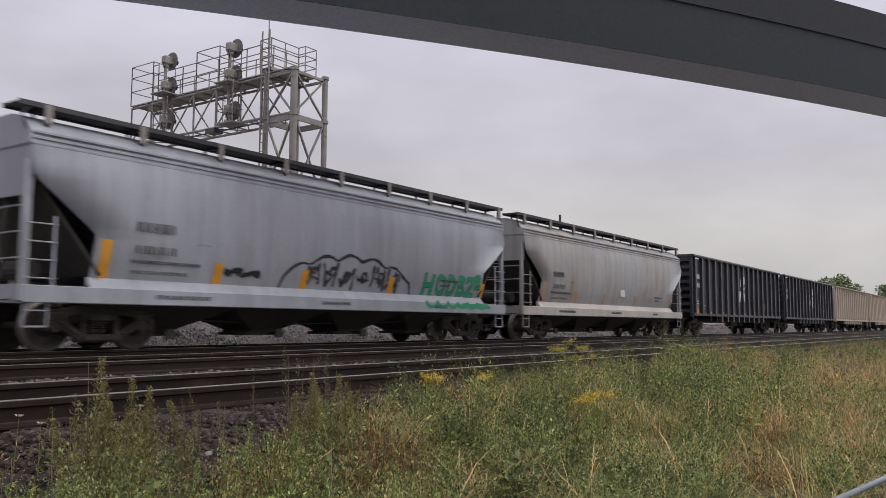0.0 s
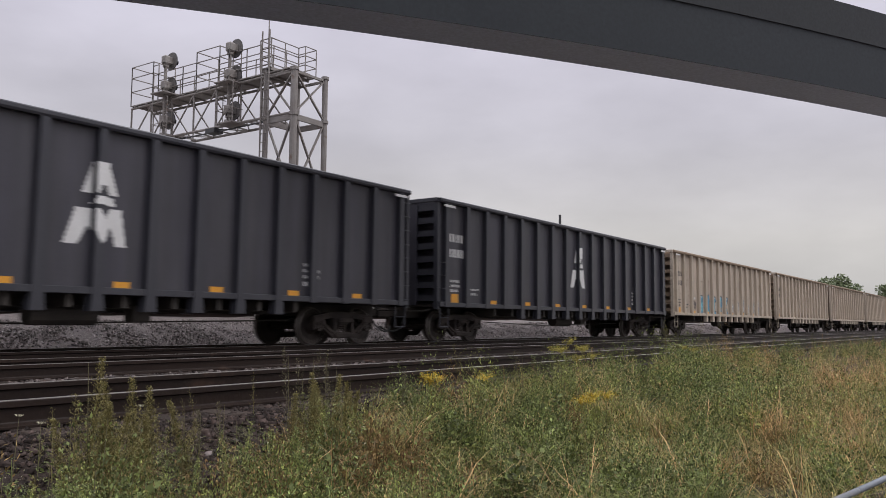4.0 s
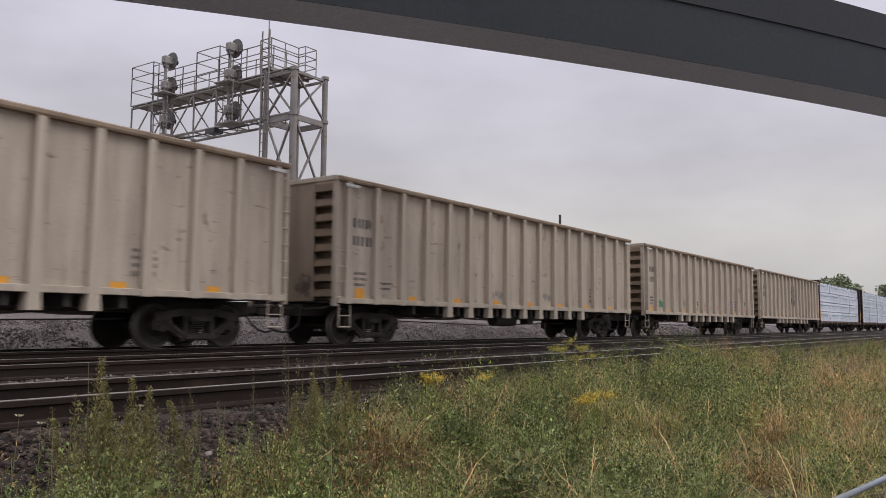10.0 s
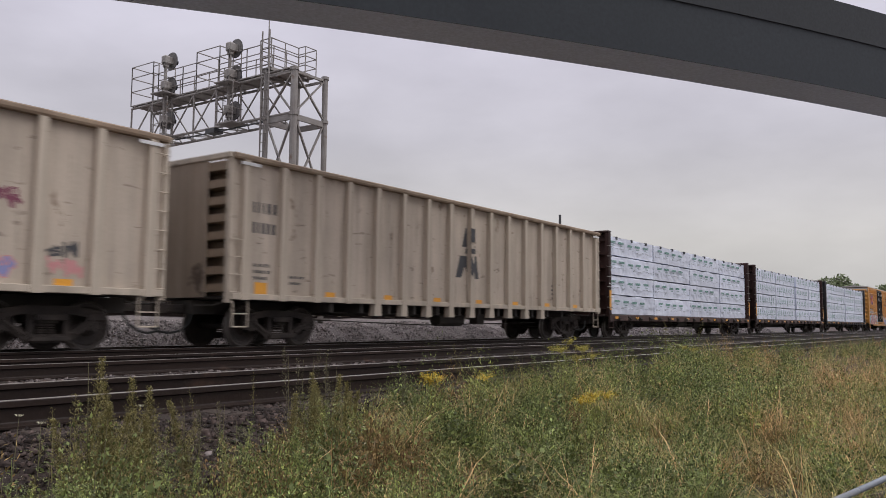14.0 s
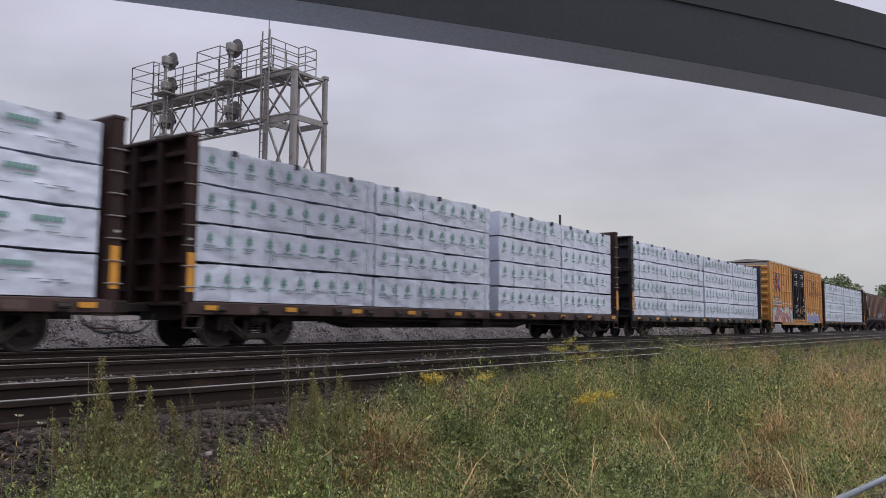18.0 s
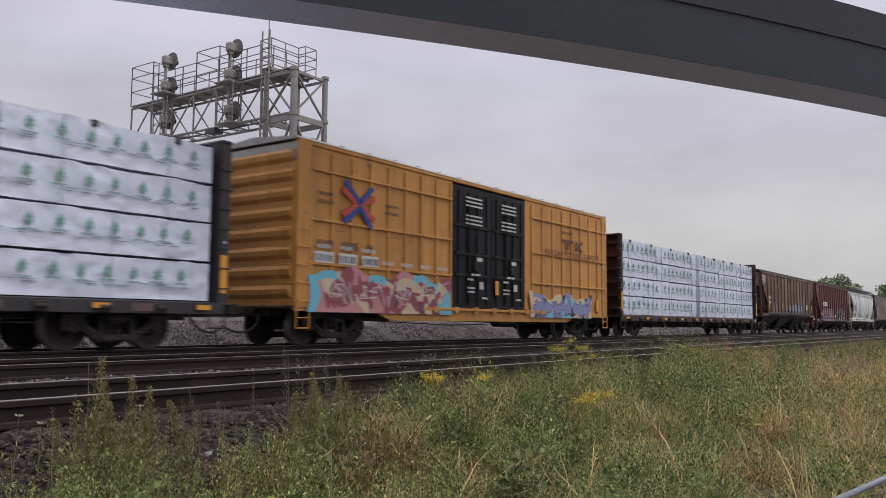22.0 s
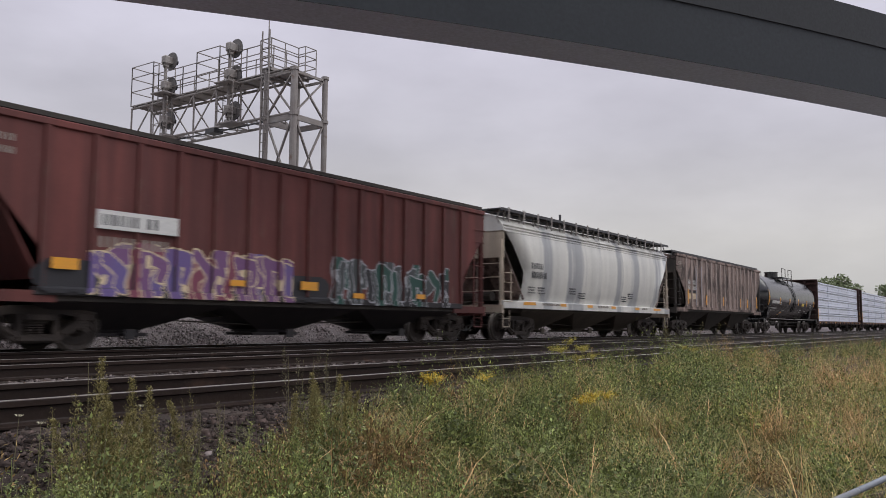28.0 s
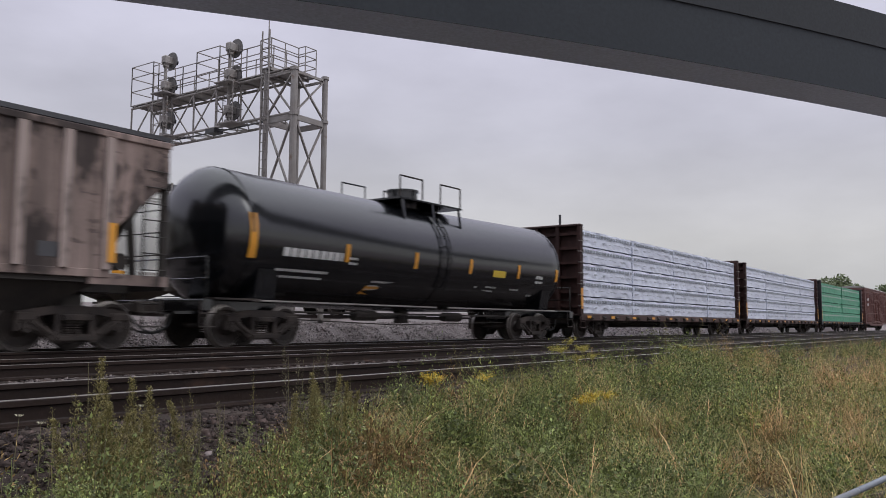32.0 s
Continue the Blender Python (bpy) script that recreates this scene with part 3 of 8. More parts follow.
def bars_of_text(car, x, z, y, rows, m, name="lettering", rng=None):
    """Unreadable writing as bars: rows of (width, height), each broken into strokes."""
    rng = rng or random.Random(int(x * 100 + z * 10))
    bm = B()
    for dz, w, h in rows:
        a = x
        while a < x + w:
            b = min(x + w, a + h * rng.uniform(0.20, 0.40))
            box(bm, a, b, y - 0.004, y, z + dz, z + dz + h)
            a = b + h * rng.uniform(0.22, 0.42)
    return tagged(part(name, bm, m, car), kind="stuff")


# ---------------------------------------------------------------- sprayed lettering as a thin painted skin
def letter_strokes(rng, w, h, kind):
    """A tangle of strokes that fills w x h like a sprayed sign, and spells nothing."""
    pts = []
    n = rng.randrange(5, 8)
    for k in range(n):
        q = k / (n - 1)
        pts.append((min(1, max(0, q + rng.uniform(-.28, .28))), (rng.uniform(0, .25) if k % 2 else rng.uniform(.7, 1.0)) if rng.random() < .7 else rng.uniform(.3, .6)))
    segs = list(zip(pts, pts[1:]))
    a = rng.uniform(0, .6)
    segs += [((a, .5 + rng.uniform(-.1, .1)), (a + .4, .5 + rng.uniform(-.2, .2)))]
    c, r = rng.uniform(.3, .7), rng.uniform(.16, .3)
    ring = [(c + r * math.cos(i * 1.05), .5 + r * math.sin(i * 1.05)) for i in range(rng.randrange(4, 7))]
    segs += list(zip(ring, ring[1:]))
    return [tuple((u * w, v * h) for u, v in sg) for sg in segs]


def spray(car, x, z, w, h, letters, layers, side_y, seed, cell=0.03, lean=0.12, skip=None, name="graffiti", label="sprayed graffiti lettering", blob=None, proud=0.004, lines=None):
    """Spray paint that lies on the side: layers of (reach of the stroke, material key), inner first; side_y(x, z) gives the side's surface."""
    rng = random.Random(seed)
    segs = []
    lw = w / letters
    for i in range(letters):
        hh = h * rng.uniform(0.86, 1.0)
        for a, b in letter_strokes(rng, lw * 0.86, hh, rng.randrange(7)):
            segs.append((x + i * lw + a[0] + lean * a[1], z + a[1] + 0.03 * math.sin(i * 2.1), x + i * lw + b[0] + lean * b[1], z + b[1] + 0.03 * math.sin(i * 2.1)))
    segs = np.array(lines if lines else segs)
    reach = max(r for r, _ in layers)
    nx, nz = int((w + 2 * reach + lean * h) / cell) + 1, int((h + 2 * reach) / cell) + 1
    gx = x - reach + cell * (np.arange(nx) + 0.5)
    gz = z - reach + cell * (np.arange(nz) + 0.5)
    X, Z = np.meshgrid(gx, gz, indexing="ij")
    d = np.full(X.shape, 9.0)
    for ax, az, bx, bz in segs:
        vx, vz = bx - ax, bz - az
        L = vx * vx + vz * vz + 1e-9
        q = np.clip(((X - ax) * vx + (Z - az) * vz) / L, 0, 1)
        d = np.minimum(d, np.hypot(X - ax - q * vx, Z - az - q * vz))
    d += min(0.014, 0.2 * reach) * np.sin(X * 9 + 3 * np.sin(Z * 5)) + min(0.010, 0.14 * reach) * np.sin(Z * 13 + seed)
    keys = [k for _, k in layers]
    idx = np.full(X.shape, -1)
    for n_, (r, _) in reversed(list(enumerate(layers))):
        idx[d < r] = n_
    if blob is not None:                       # a second fill in drifting patches
        keys = keys + [blob]
        patch = np.sin(X * 3.1 + seed) * np.sin(Z * 5.2 + X * 1.3) > 0.25
        idx[(idx == 0) & patch] = len(keys) - 1
    if skip:
        for i in range(nx):
            if skip(gx[i]):
                idx[i, :] = -1
    vs, fs, ix, seen = [], [], [], {}

    def vert(i, k):
        if (i, k) not in seen:
            seen[(i, k)] = len(vs)
            a, c = x - reach + cell * i, z - reach + cell * k
            vs.append((a, side_y(a, c) - proud, c))
        return seen[(i, k)]

    for i in range(nx):
        k = 0
        while k < nz:
            c = idx[i, k]
            if c < 0:
                k += 1
                continue
            fs.append((vert(i, k), vert(i + 1, k), vert(i + 1, k + 1), vert(i, k + 1)))
            ix.append(int(c))
            k += 1
    if not fs:
        return None
    ob = raw(name, vs, fs, [M[k] for k in keys], car, ix)
    return tagged(ob, label)


def decal(car, polys, key, side_y, name, label, cell=0.025):
    """Painted shapes that follow the side's surface."""
    allp = [q for p in polys for q in p]
    x0, x1 = min(a for a, _ in allp), max(a for a, _ in allp)
    z0, z1 = min(b for _, b in allp), max(b for _, b in allp)
    nx, nz = int((x1 - x0) / cell) + 1, int((z1 - z0) / cell) + 1
    X, Z = np.meshgrid(x0 + cell * (np.arange(nx) + 0.5), z0 + cell * (np.arange(nz) + 0.5), indexing="ij")
    inside = np.zeros(X.shape, bool)
    for p in polys:
        odd = np.zeros(X.shape, bool)
        for (ax, az), (bx, bz) in zip(p, p[1:] + p[:1]):
            if az != bz:
                odd ^= ((az > Z) != (bz > Z)) & (X < (bx - ax) * (Z - az) / (bz - az) + ax)
        inside |= odd
    vs, fs = [], []
    for i, k in zip(*np.where(inside)):
        a, c = x0 + cell * i, z0 + cell * k
        y = side_y(a + cell / 2, c) - 0.005
        o = len(vs)
        vs += [(a, y, c), (a + cell, y, c), (a + cell, y, c + cell), (a, y, c + cell)]
        fs.append((o, o + 1, o + 2, o + 3))
    return tagged(raw(name, vs, fs, [M[key]], car), label)


def mural(car, x0, x1, z0, z1, palette, edge, side_y, seed, pieces=46, cell=0.022, name="graffiti", label="sprayed graffiti mural"):
    """Sprayed shards of colour between an uneven outline; palette: material keys by weight; edge: the colour of the rim."""
    rng = random.Random(seed)
    keys = list(palette) + [edge]
    pts = np.array([(rng.uniform(x0, x1), rng.uniform(z0, z1), rng.uniform(-0.9, 0.9), rng.choice(range(len(palette)))) for _ in range(pieces)])
    nx, nz = int((x1 - x0) / cell), int((z1 - z0) / cell)
    X, Z = np.meshgrid(x0 + cell * (np.arange(nx) + 0.5), z0 + cell * (np.arange(nz) + 0.5), indexing="ij")
    wx, wz = X + 0.10 * np.sin(Z * 7 + X * 2), Z + 0.06 * np.sin(X * 6 + seed)
    best, idx = np.full(X.shape, 99.0), np.zeros(X.shape, int)
    for px, pz, sl, k in pts:
        dx, dz = wx - px, wz - pz
        d = np.abs(dx - sl * dz) * 0.8 + np.abs(dz) * 1.1
        m = d < best
        best[m], idx[m] = d[m], int(k)
    top = z1 - 0.16 + 0.10 * np.sin(X * 2.6 + seed) + 0.06 * np.sin(X * 6.3)
    end = 0.16 + 0.10 * np.sin(Z * 6 + seed)
    rim = ((Z > top - 0.20) & (np.sin(X * 3.1 + seed) + 0.5 * np.sin(X * 7.3) > 0.1)) | (X < x0 + end + 0.22) | ((X > x1 - end - 0.55) & (Z < z0 + 0.5 + 0.2 * np.sin(X * 9)))
    idx[rim] = len(palette)
    keep = (Z < top) & (X > x0 + end * 0.5) & (X < x1 - end * 0.5)
    vs, fs, ix = [], [], []
    for i, k in zip(*np.where(keep)):
        a, c = x0 + cell * i, z0 + cell * k
        y = side_y(a, c)
        o = len(vs)
        vs += [(a, y, c), (a + cell, y, c), (a + cell, y, c + cell), (a, y, c + cell)]
        fs.append((o, o + 1, o + 2, o + 3))
        ix.append(int(idx[i, k]))
    return tagged(raw(name, vs, fs, [M[k] for k in keys], car, ix), label)


def wildstyle(car, x0, x1, z0, z1, letters, fills, rim, side_y, seed, cell=0.02, inner=None, label="sprayed graffiti lettering"):
    """Interlocked fat letters: bent strokes laid one over another, each with its pale rim, and pale patches inside."""
    rng = random.Random(seed)
    nx, nz = int((x1 - x0) / cell), int((z1 - z0) / cell)
    X, Z = np.meshgrid(x0 + cell * (np.arange(nx) + 0.5), z0 + cell * (np.arange(nz) + 0.5), indexing="ij")
    X2, Z2 = X + 0.03 * np.sin(Z * 9 + seed), Z + 0.025 * np.sin(X * 7 + seed)
    keys = list(fills) + [rim]
    idx = np.full(X.shape, -1)
    w, h = (x1 - x0) / letters, z1 - z0

    def stroke(pts, r, k, edge):
        d = np.full(X.shape, 9.0)
        for (ax, az), (bx, bz) in zip(pts, pts[1:]):
            vx, vz = bx - ax, bz - az
            t = np.clip(((X2 - ax) * vx + (Z2 - az) * vz) / max(vx * vx + vz * vz, 1e-6), 0, 1)
            d = np.minimum(d, np.maximum(np.abs(X2 - ax - t * vx), 0.8 * np.abs(Z2 - az - t * vz)) * 0.55 + 0.45 * np.hypot(X2 - ax - t * vx, Z2 - az - t * vz))
        idx[d < r + edge] = len(fills)
        idx[d < r] = k
    for pas in range(2):
        for n in range(letters):
            cx = x0 + w * (n + 0.5)
            for _ in range(2):
                k = rng.randrange(len(fills))
                a = cx + rng.uniform(-0.45, 0.45) * w
                lo, hi = z0 + rng.uniform(-0.05, 0.30) * h, z0 + rng.uniform(0.55, 0.93) * h
                lean = rng.uniform(-0.22, 0.22) * w
                kind = rng.randrange(3)
                pts = ([(a, lo), (a + lean, hi)] if kind == 0 else
                       [(a, lo), (a + lean, 0.45 * lo + 0.55 * hi), (a + lean + rng.choice((-0.4, 0.4)) * w, hi)] if kind == 1 else
                       [(a, lo), (a - 0.1 * w, hi), (a + 0.40 * w, hi - 0.1 * h), (a + 0.35 * w, 0.5 * (lo + hi))])
                stroke(pts, (0.17 if pas == 0 else 0.12) * w, k, 0.026)
            if inner is not None and pas:
                for _ in range(1):
                    p = (cx + rng.uniform(-0.4, 0.4) * w, z0 + rng.uniform(0.1, 0.6) * h)
                    stroke([p, (p[0] + rng.uniform(-0.15, 0.15) * w, p[1] + rng.uniform(0.0, 0.18) * h)], 0.07 * w, len(fills), 0.0)
    vs, fs, ix = [], [], []
    for i, k in zip(*np.where(idx >= 0)):
        a, c = x0 + cell * i, z0 + cell * k
        y = side_y(a, c)
        o = len(vs)
        vs += [(a, y, c), (a + cell, y, c), (a + cell, y, c + cell), (a, y, c + cell)]
        fs.append((o, o + 1, o + 2, o + 3))
        ix.append(int(idx[i, k]))
    return tagged(raw("graffiti", vs, fs, [M[k] for k in keys], car, ix), label)


BLOCKS = {      # angular sprayed characters, as strokes in a unit square
    0: [(.05, .08, .05, .95), (.05, .95, .92, .85), (.92, .85, .92, .10), (.92, .08, .05, .05), (.35, .5, .6, .45)],
    1: [(.08, .98, .08, .08), (.08, .05, .85, .0), (.85, .0, .88, .98)],
    2: [(.05, .97, .95, .88), (.5, .9, .5, .1), (.05, .06, .95, .0)],
    3: [(.08, .02, .08, .92), (.08, .92, .85, 1.0), (.85, .98, .85, .55), (.85, .52, .1, .48), (.45, .48, .9, .0)],
    4: [(.08, .02, .08, 1.0), (.12, .48, .88, .98), (.12, .5, .88, .02)],
    5: [(.0, .95, .5, .6), (.5, .6, 1.0, .45), (.2, .1, .2, .35), (.2, .35, .7, .1), (.7, .1, .2, .05), (.95, .4, .95, .1)],
    6: [(.0, .85, .5, .7), (.5, .7, .95, .9), (.05, .5, .7, .42), (.1, .05, .1, .22), (.1, .22, .6, .1), (.95, .45, .95, .1)],
    7: [(.0, .95, .9, .7), (.9, .7, .9, .35), (.15, .5, .2, .05), (.2, .05, .8, .25), (.8, .25, .2, .3)]}


def block(k, x, z, w, h):
    return [(x + a * w, z + b * h, x + c * w, z + d * h) for a, b, c, d in BLOCKS[k]]


# ---------------------------------------------------------------- gondolas
def gondola(u0, u1, body, rib, label, seed, logo=None, marks="mark_dark", bays=16):
    half = (u1 - u0) / 2
    car = thing("gondola_car", pose((u0 + u1) / 2, NT, 0), label, "railway wagon", "freight cars of the train")
    top, low, y = 4.12, 1.06, 1.50
    for s in (-1, 1):
        bm = B()
        box(bm, -half + 0.05, half - 0.05, s * y - 0.012, s * y + 0.012, low, top)
        part("side_sheet", bm, M[body], car)
        bm = B()
        prism(bm, [(s * (y - 0.05), top - 0.07), (s * (y + 0.15), top - 0.07), (s * (y + 0.17), top - 0.03), (s * (y + 0.17), top + 0.03), (s * (y + 0.13), top + 0.06), (s * (y - 0.05), top + 0.06)], -half, half)
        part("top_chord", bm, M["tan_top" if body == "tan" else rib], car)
        bm = B()
        box(bm, -half, half, s * (y + 0.07) - 0.06, s * (y + 0.07) + 0.06, low - 0.03, low + 0.10, 0.01)
        part("side_sill", bm, M[rib], car)
    # stakes: tapered posts, those between the trucks reach down past the sill
    def stake_mesh(drop):
        bm = B()
        for k, ya, yb in ((1.0, 0.0, 0.02), (0.80, -0.15, 0.0)):
            w0, w1, w2 = 0.10 * k, 0.135 * k, 0.135 * k + 0.09 * drop
            prism(bm, [(-w0, top - 0.07), (w0, top - 0.07), (w1, low), (w2, low - drop), (-w2, low - drop), (-w1, low)], ya, yb, "y")
            if k == 1.0:
                for f in bm.faces:
                    f.material_index = 1
        me = bpy.data.meshes.new("stake")
        bm.to_mesh(me)
        bm.free()
        me.materials.append(M[rib])
        me.materials.append(M["rust_shade" if body == "tan" else rib])
        return me
    long_, short = stake_mesh(0.33), stake_mesh(0.04)
    step_x = (2 * half - 0.7) / bays
    for k in range(bays + 1):
        x = -half + 0.35 + k * step_x
        me = long_ if 4 <= k <= bays - 4 else short
        for s in (-1, 1):
            o = shared("stake", me, car, x, s * y)
            o.rotation_euler = (0, 0, 0 if s < 0 else math.pi)
    # ends with broad horizontal ribs
    for s in (-1, 1):
        bm = B()
        box(bm, s * (half - 0.32) - 0.012, s * (half - 0.32) + 0.012, -y, y, low, top)
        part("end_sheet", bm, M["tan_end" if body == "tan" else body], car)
        rm = B()
        prism(rm, [(-0.27, -0.10), (0.08, -0.085), (0.08, 0.085), (-0.27, 0.10)], -y + 0.02, y - 0.02, "y")
        me = bpy.data.meshes.new("end_rib")
        rm.to_mesh(me)
        rm.free()
        me.materials.append(M["tan_top" if body == "tan" else rib])
        for k in range(8):
            o = shared("end_rib", me, car, s * (half - 0.05), 0, low + 0.22 + k * 0.375)
            o.rotation_euler = (0, 0, 0 if s > 0 else math.pi)
        bm = B()
        box(bm, s * (half + 0.045) - 0.012, s * (half + 0.045) + 0.012, -0.82, 0.82, low + 0.02, top - 0.05)
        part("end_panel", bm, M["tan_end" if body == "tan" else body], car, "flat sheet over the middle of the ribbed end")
        bm = B()
        box(bm, min(s * (half - 0.05), s * (half + 0.10)), max(s * (half - 0.05), s * (half + 0.10)), -y - 0.08, y + 0.08, top - 0.06, top + 0.06, 0.01)
        part("end_chord", bm, M[rib], car)
        for q in (-1, 1):
            bm = B()
            box(bm, s * half - 0.05, s * half + 0.05, q * y - 0.07, q * y + 0.07, low - 0.1, top - 0.06)
            part("corner_post", bm, M[rib], car)
        for k in range(4 if s < 0 else 8):
            grab_iron(GRABS, car, s * (half - 0.20), -y - 0.06, low + 0.12 + 0.375 * k, 0.42, M[rib])
        step(car, s * (half - 0.30), M[rib])
        bm = B()
        box(bm, min(s * (half - 3.0), s * half), max(s * (half - 3.0), s * half), -0.35, 0.35, 0.72, 1.02)
        part("draft_sill", bm, M["under"], car)
        plate(car, "reflective_plate", s * (half - 0.42) - 0.27, s * (half - 0.42) + 0.27, top - 0.19, top - 0.12, -y - 0.175, M["white"], "white painted plate under the top chord")
    bm = B()
    box(bm, -half + 0.1, half - 0.1, -y, y, low - 0.02, low + 0.05)
    box(bm, -half + 2.5, half - 2.5, -0.3, 0.3, 0.74, low)
    for x in np.arange(-half + 3.2, half - 3, step_x):
        box(bm, x - 0.06, x + 0.06, -y, y, 0.80, low)
    part("floor", bm, M["under"], car)
    bm = B()
    cyl(bm, (-0.9, -0.9, 0.66), (0.4, -0.9, 0.66), 0.19, 12)
    box(bm, 1.1, 1.5, -1.1, -0.8, 0.55, 0.85)
    tube(bm, [(-5.5, -1.0, 0.8), (5.5, -1.0, 0.8)], 0.02, 5)
    part("brake_reservoir", bm, M["under"], car)
    # yellow conspicuity marks at the foot of every second bay
    for k in (0, 2, 4, 6, 8, 10, 12, 14):
        x = -half + 0.35 + (k + 0.5) * step_x
        w, h = (0.36, 0.26) if k == 0 else (0.34, 0.12)
        plate(car, "reflector", x - w / 2, x + w / 2, low + 0.10, low + 0.10 + h, -y - 0.016, M["orange"], "yellow reflective mark")
    sx = -half + 0.35 + 0.28
    bars_of_text(car, sx, 2.95, -y - 0.014, ((0.0, 0.72, 0.24), (-0.45, 0.72, 0.24)), M[marks])
    bars_of_text(car, sx + 0.05, 1.62, -y - 0.014, ((0.0, 0.5, 0.07), (-0.14, 0.4, 0.07), (0.14, 0.45, 0.07)), M[marks])
    bars_of_text(car, sx + step_x, 1.55, -y - 0.014, ((0.0, 0.5, 0.06), (-0.14, 0.4, 0.06)), M[marks])
    bars_of_text(car, half - 3.9, 1.72, -y - 0.014, ((0.0, 0.55, 0.07), (-0.14, 0.55, 0.07), (0.14, 0.5, 0.07), (-0.32, 0.5, 0.1)), M[marks])
    add_gear(car, half, half - 1.95)

    def surf(a, c):
        return -y - 0.013

    def on_stake(a):
        f = ((a + half - 0.35) / step_x) % 1.0
        return min(f, 1 - f) * step_x < 0.15
    if logo:
        # the owner's mark: plain angular shapes, over panel and stake alike
        x = -half + 9.05
        shape = [((-.18, 2.86), (-.02, 3.44), (.24, 3.44), (.40, 2.86), (.26, 2.86), (.20, 3.02), (.08, 3.02), (.02, 2.86)),
                 ((-.05, 2.66), (.36, 2.66), (.33, 2.80), (.0, 2.80)),
                 ((-.44, 1.92), (-.26, 2.58), (.06, 2.58), (.18, 2.34), (.28, 2.62), (.46, 2.62), (.56, 1.92), (.38, 1.92), (.30, 2.26), (.10, 1.95), (-.06, 2.28), (-.22, 1.92))]
        for p in shape:
            decal(car, [[(x + 1.25 * a, b) for a, b in p]], logo, lambda a, c: -y - 0.013 - (0.15 if min(((a + half - 0.35) / step_x) % 1.0, 1 - ((a + half - 0.35) / step_x) % 1.0) * step_x < 0.118 else 0.0), "owner_mark", "angular painted mark", 0.03)
    return car, surf, on_stake, half, step_x


# ---------------------------------------------------------------- covered hoppers
def hopper_roof(car, half, top, m, walk_m, shoulder, y, board_at=1.05, open_board=False, plates=False):
    """Curved roof, hatches, and a running board along each edge."""
    bm = B()
    arc = [(0.62 + (y - 0.62) * math.cos(a), shoulder + (top - shoulder) * math.sin(a)) for a in np.linspace(0, math.pi / 2, 12)]
    prof = [(-a, b) for a, b in arc] + arc[::-1]
    prism(bm, prof, -half + 0.05, half - 0.05)
    part("roof", bm, M[m], car)
    for s in (-1, 1):
        bm = B()
        w = s * board_at
        k = 0.42 if open_board else 0.28
        box(bm, -half - 0.12, half + 0.12, w - k, w + k, top + 0.10, top + 0.13)
        box(bm, -half - 0.12, half + 0.12, w - k - 0.01, w - k + 0.02, top + 0.06, top + 0.15)
        box(bm, -half - 0.12, half + 0.12, w + k - 0.02, w + k + 0.01, top + 0.06, top + 0.15)
        part("running_board", bm, M["mark_dark" if open_board else walk_m], car, "grated steel running board")
        leg = B()
        box(leg, -0.025, 0.025, w - 0.26, w + 0.26, top + 0.05, top + 0.10)
        for d in (-0.24, 0.24):
            box(leg, -0.025, 0.025, w + d - 0.02, w + d + 0.02, top - 0.25, top + 0.06)
        me = bpy.data.meshes.new("board_bracket")
        leg.to_mesh(me)
        leg.free()
        me.materials.append(M[walk_m])
        for x in np.arange(-half + 0.4, half, 1.0 if open_board else 1.9):
            shared("board_bracket", me, car, x)
        if (open_board or plates) and s < 0:
            post = B()
            if open_board:
                box(post, -0.045, 0.045, -1.50, -1.47, top - 0.30, top + 0.20, 0.008)
            else:
                box(post, -0.075, 0.075, -1.36, -1.342, top - 0.20, top + 0.13, 0.006)
            pm = bpy.data.meshes.new("board_post")
            post.to_mesh(pm)
            post.free()
            pm.materials.append(M["galv"])
            for x in np.arange(-half + 0.4, half, 1.0 if open_board else 1.9):
                shared("board_post", pm, car, x)
        e = B()
        tube(e, [(s * (half - 0.15), -1.3, shoulder + 0.05), (s * (half + 0.05), -1.3, top - 0.1), (s * (half - 0.1), -1.3, top + 0.10)], 0.022, 6)
        part("end_rail", e, M[walk_m], car)
    for x in np.linspace(-half + 1.8, half - 1.8, 5):
        bm = B()
        box(bm, x - 1.05, x + 1.05, -0.36, 0.36, top - 0.02, top + 0.08, 0.03)
        part("hatch_cover", bm, M[m], car)


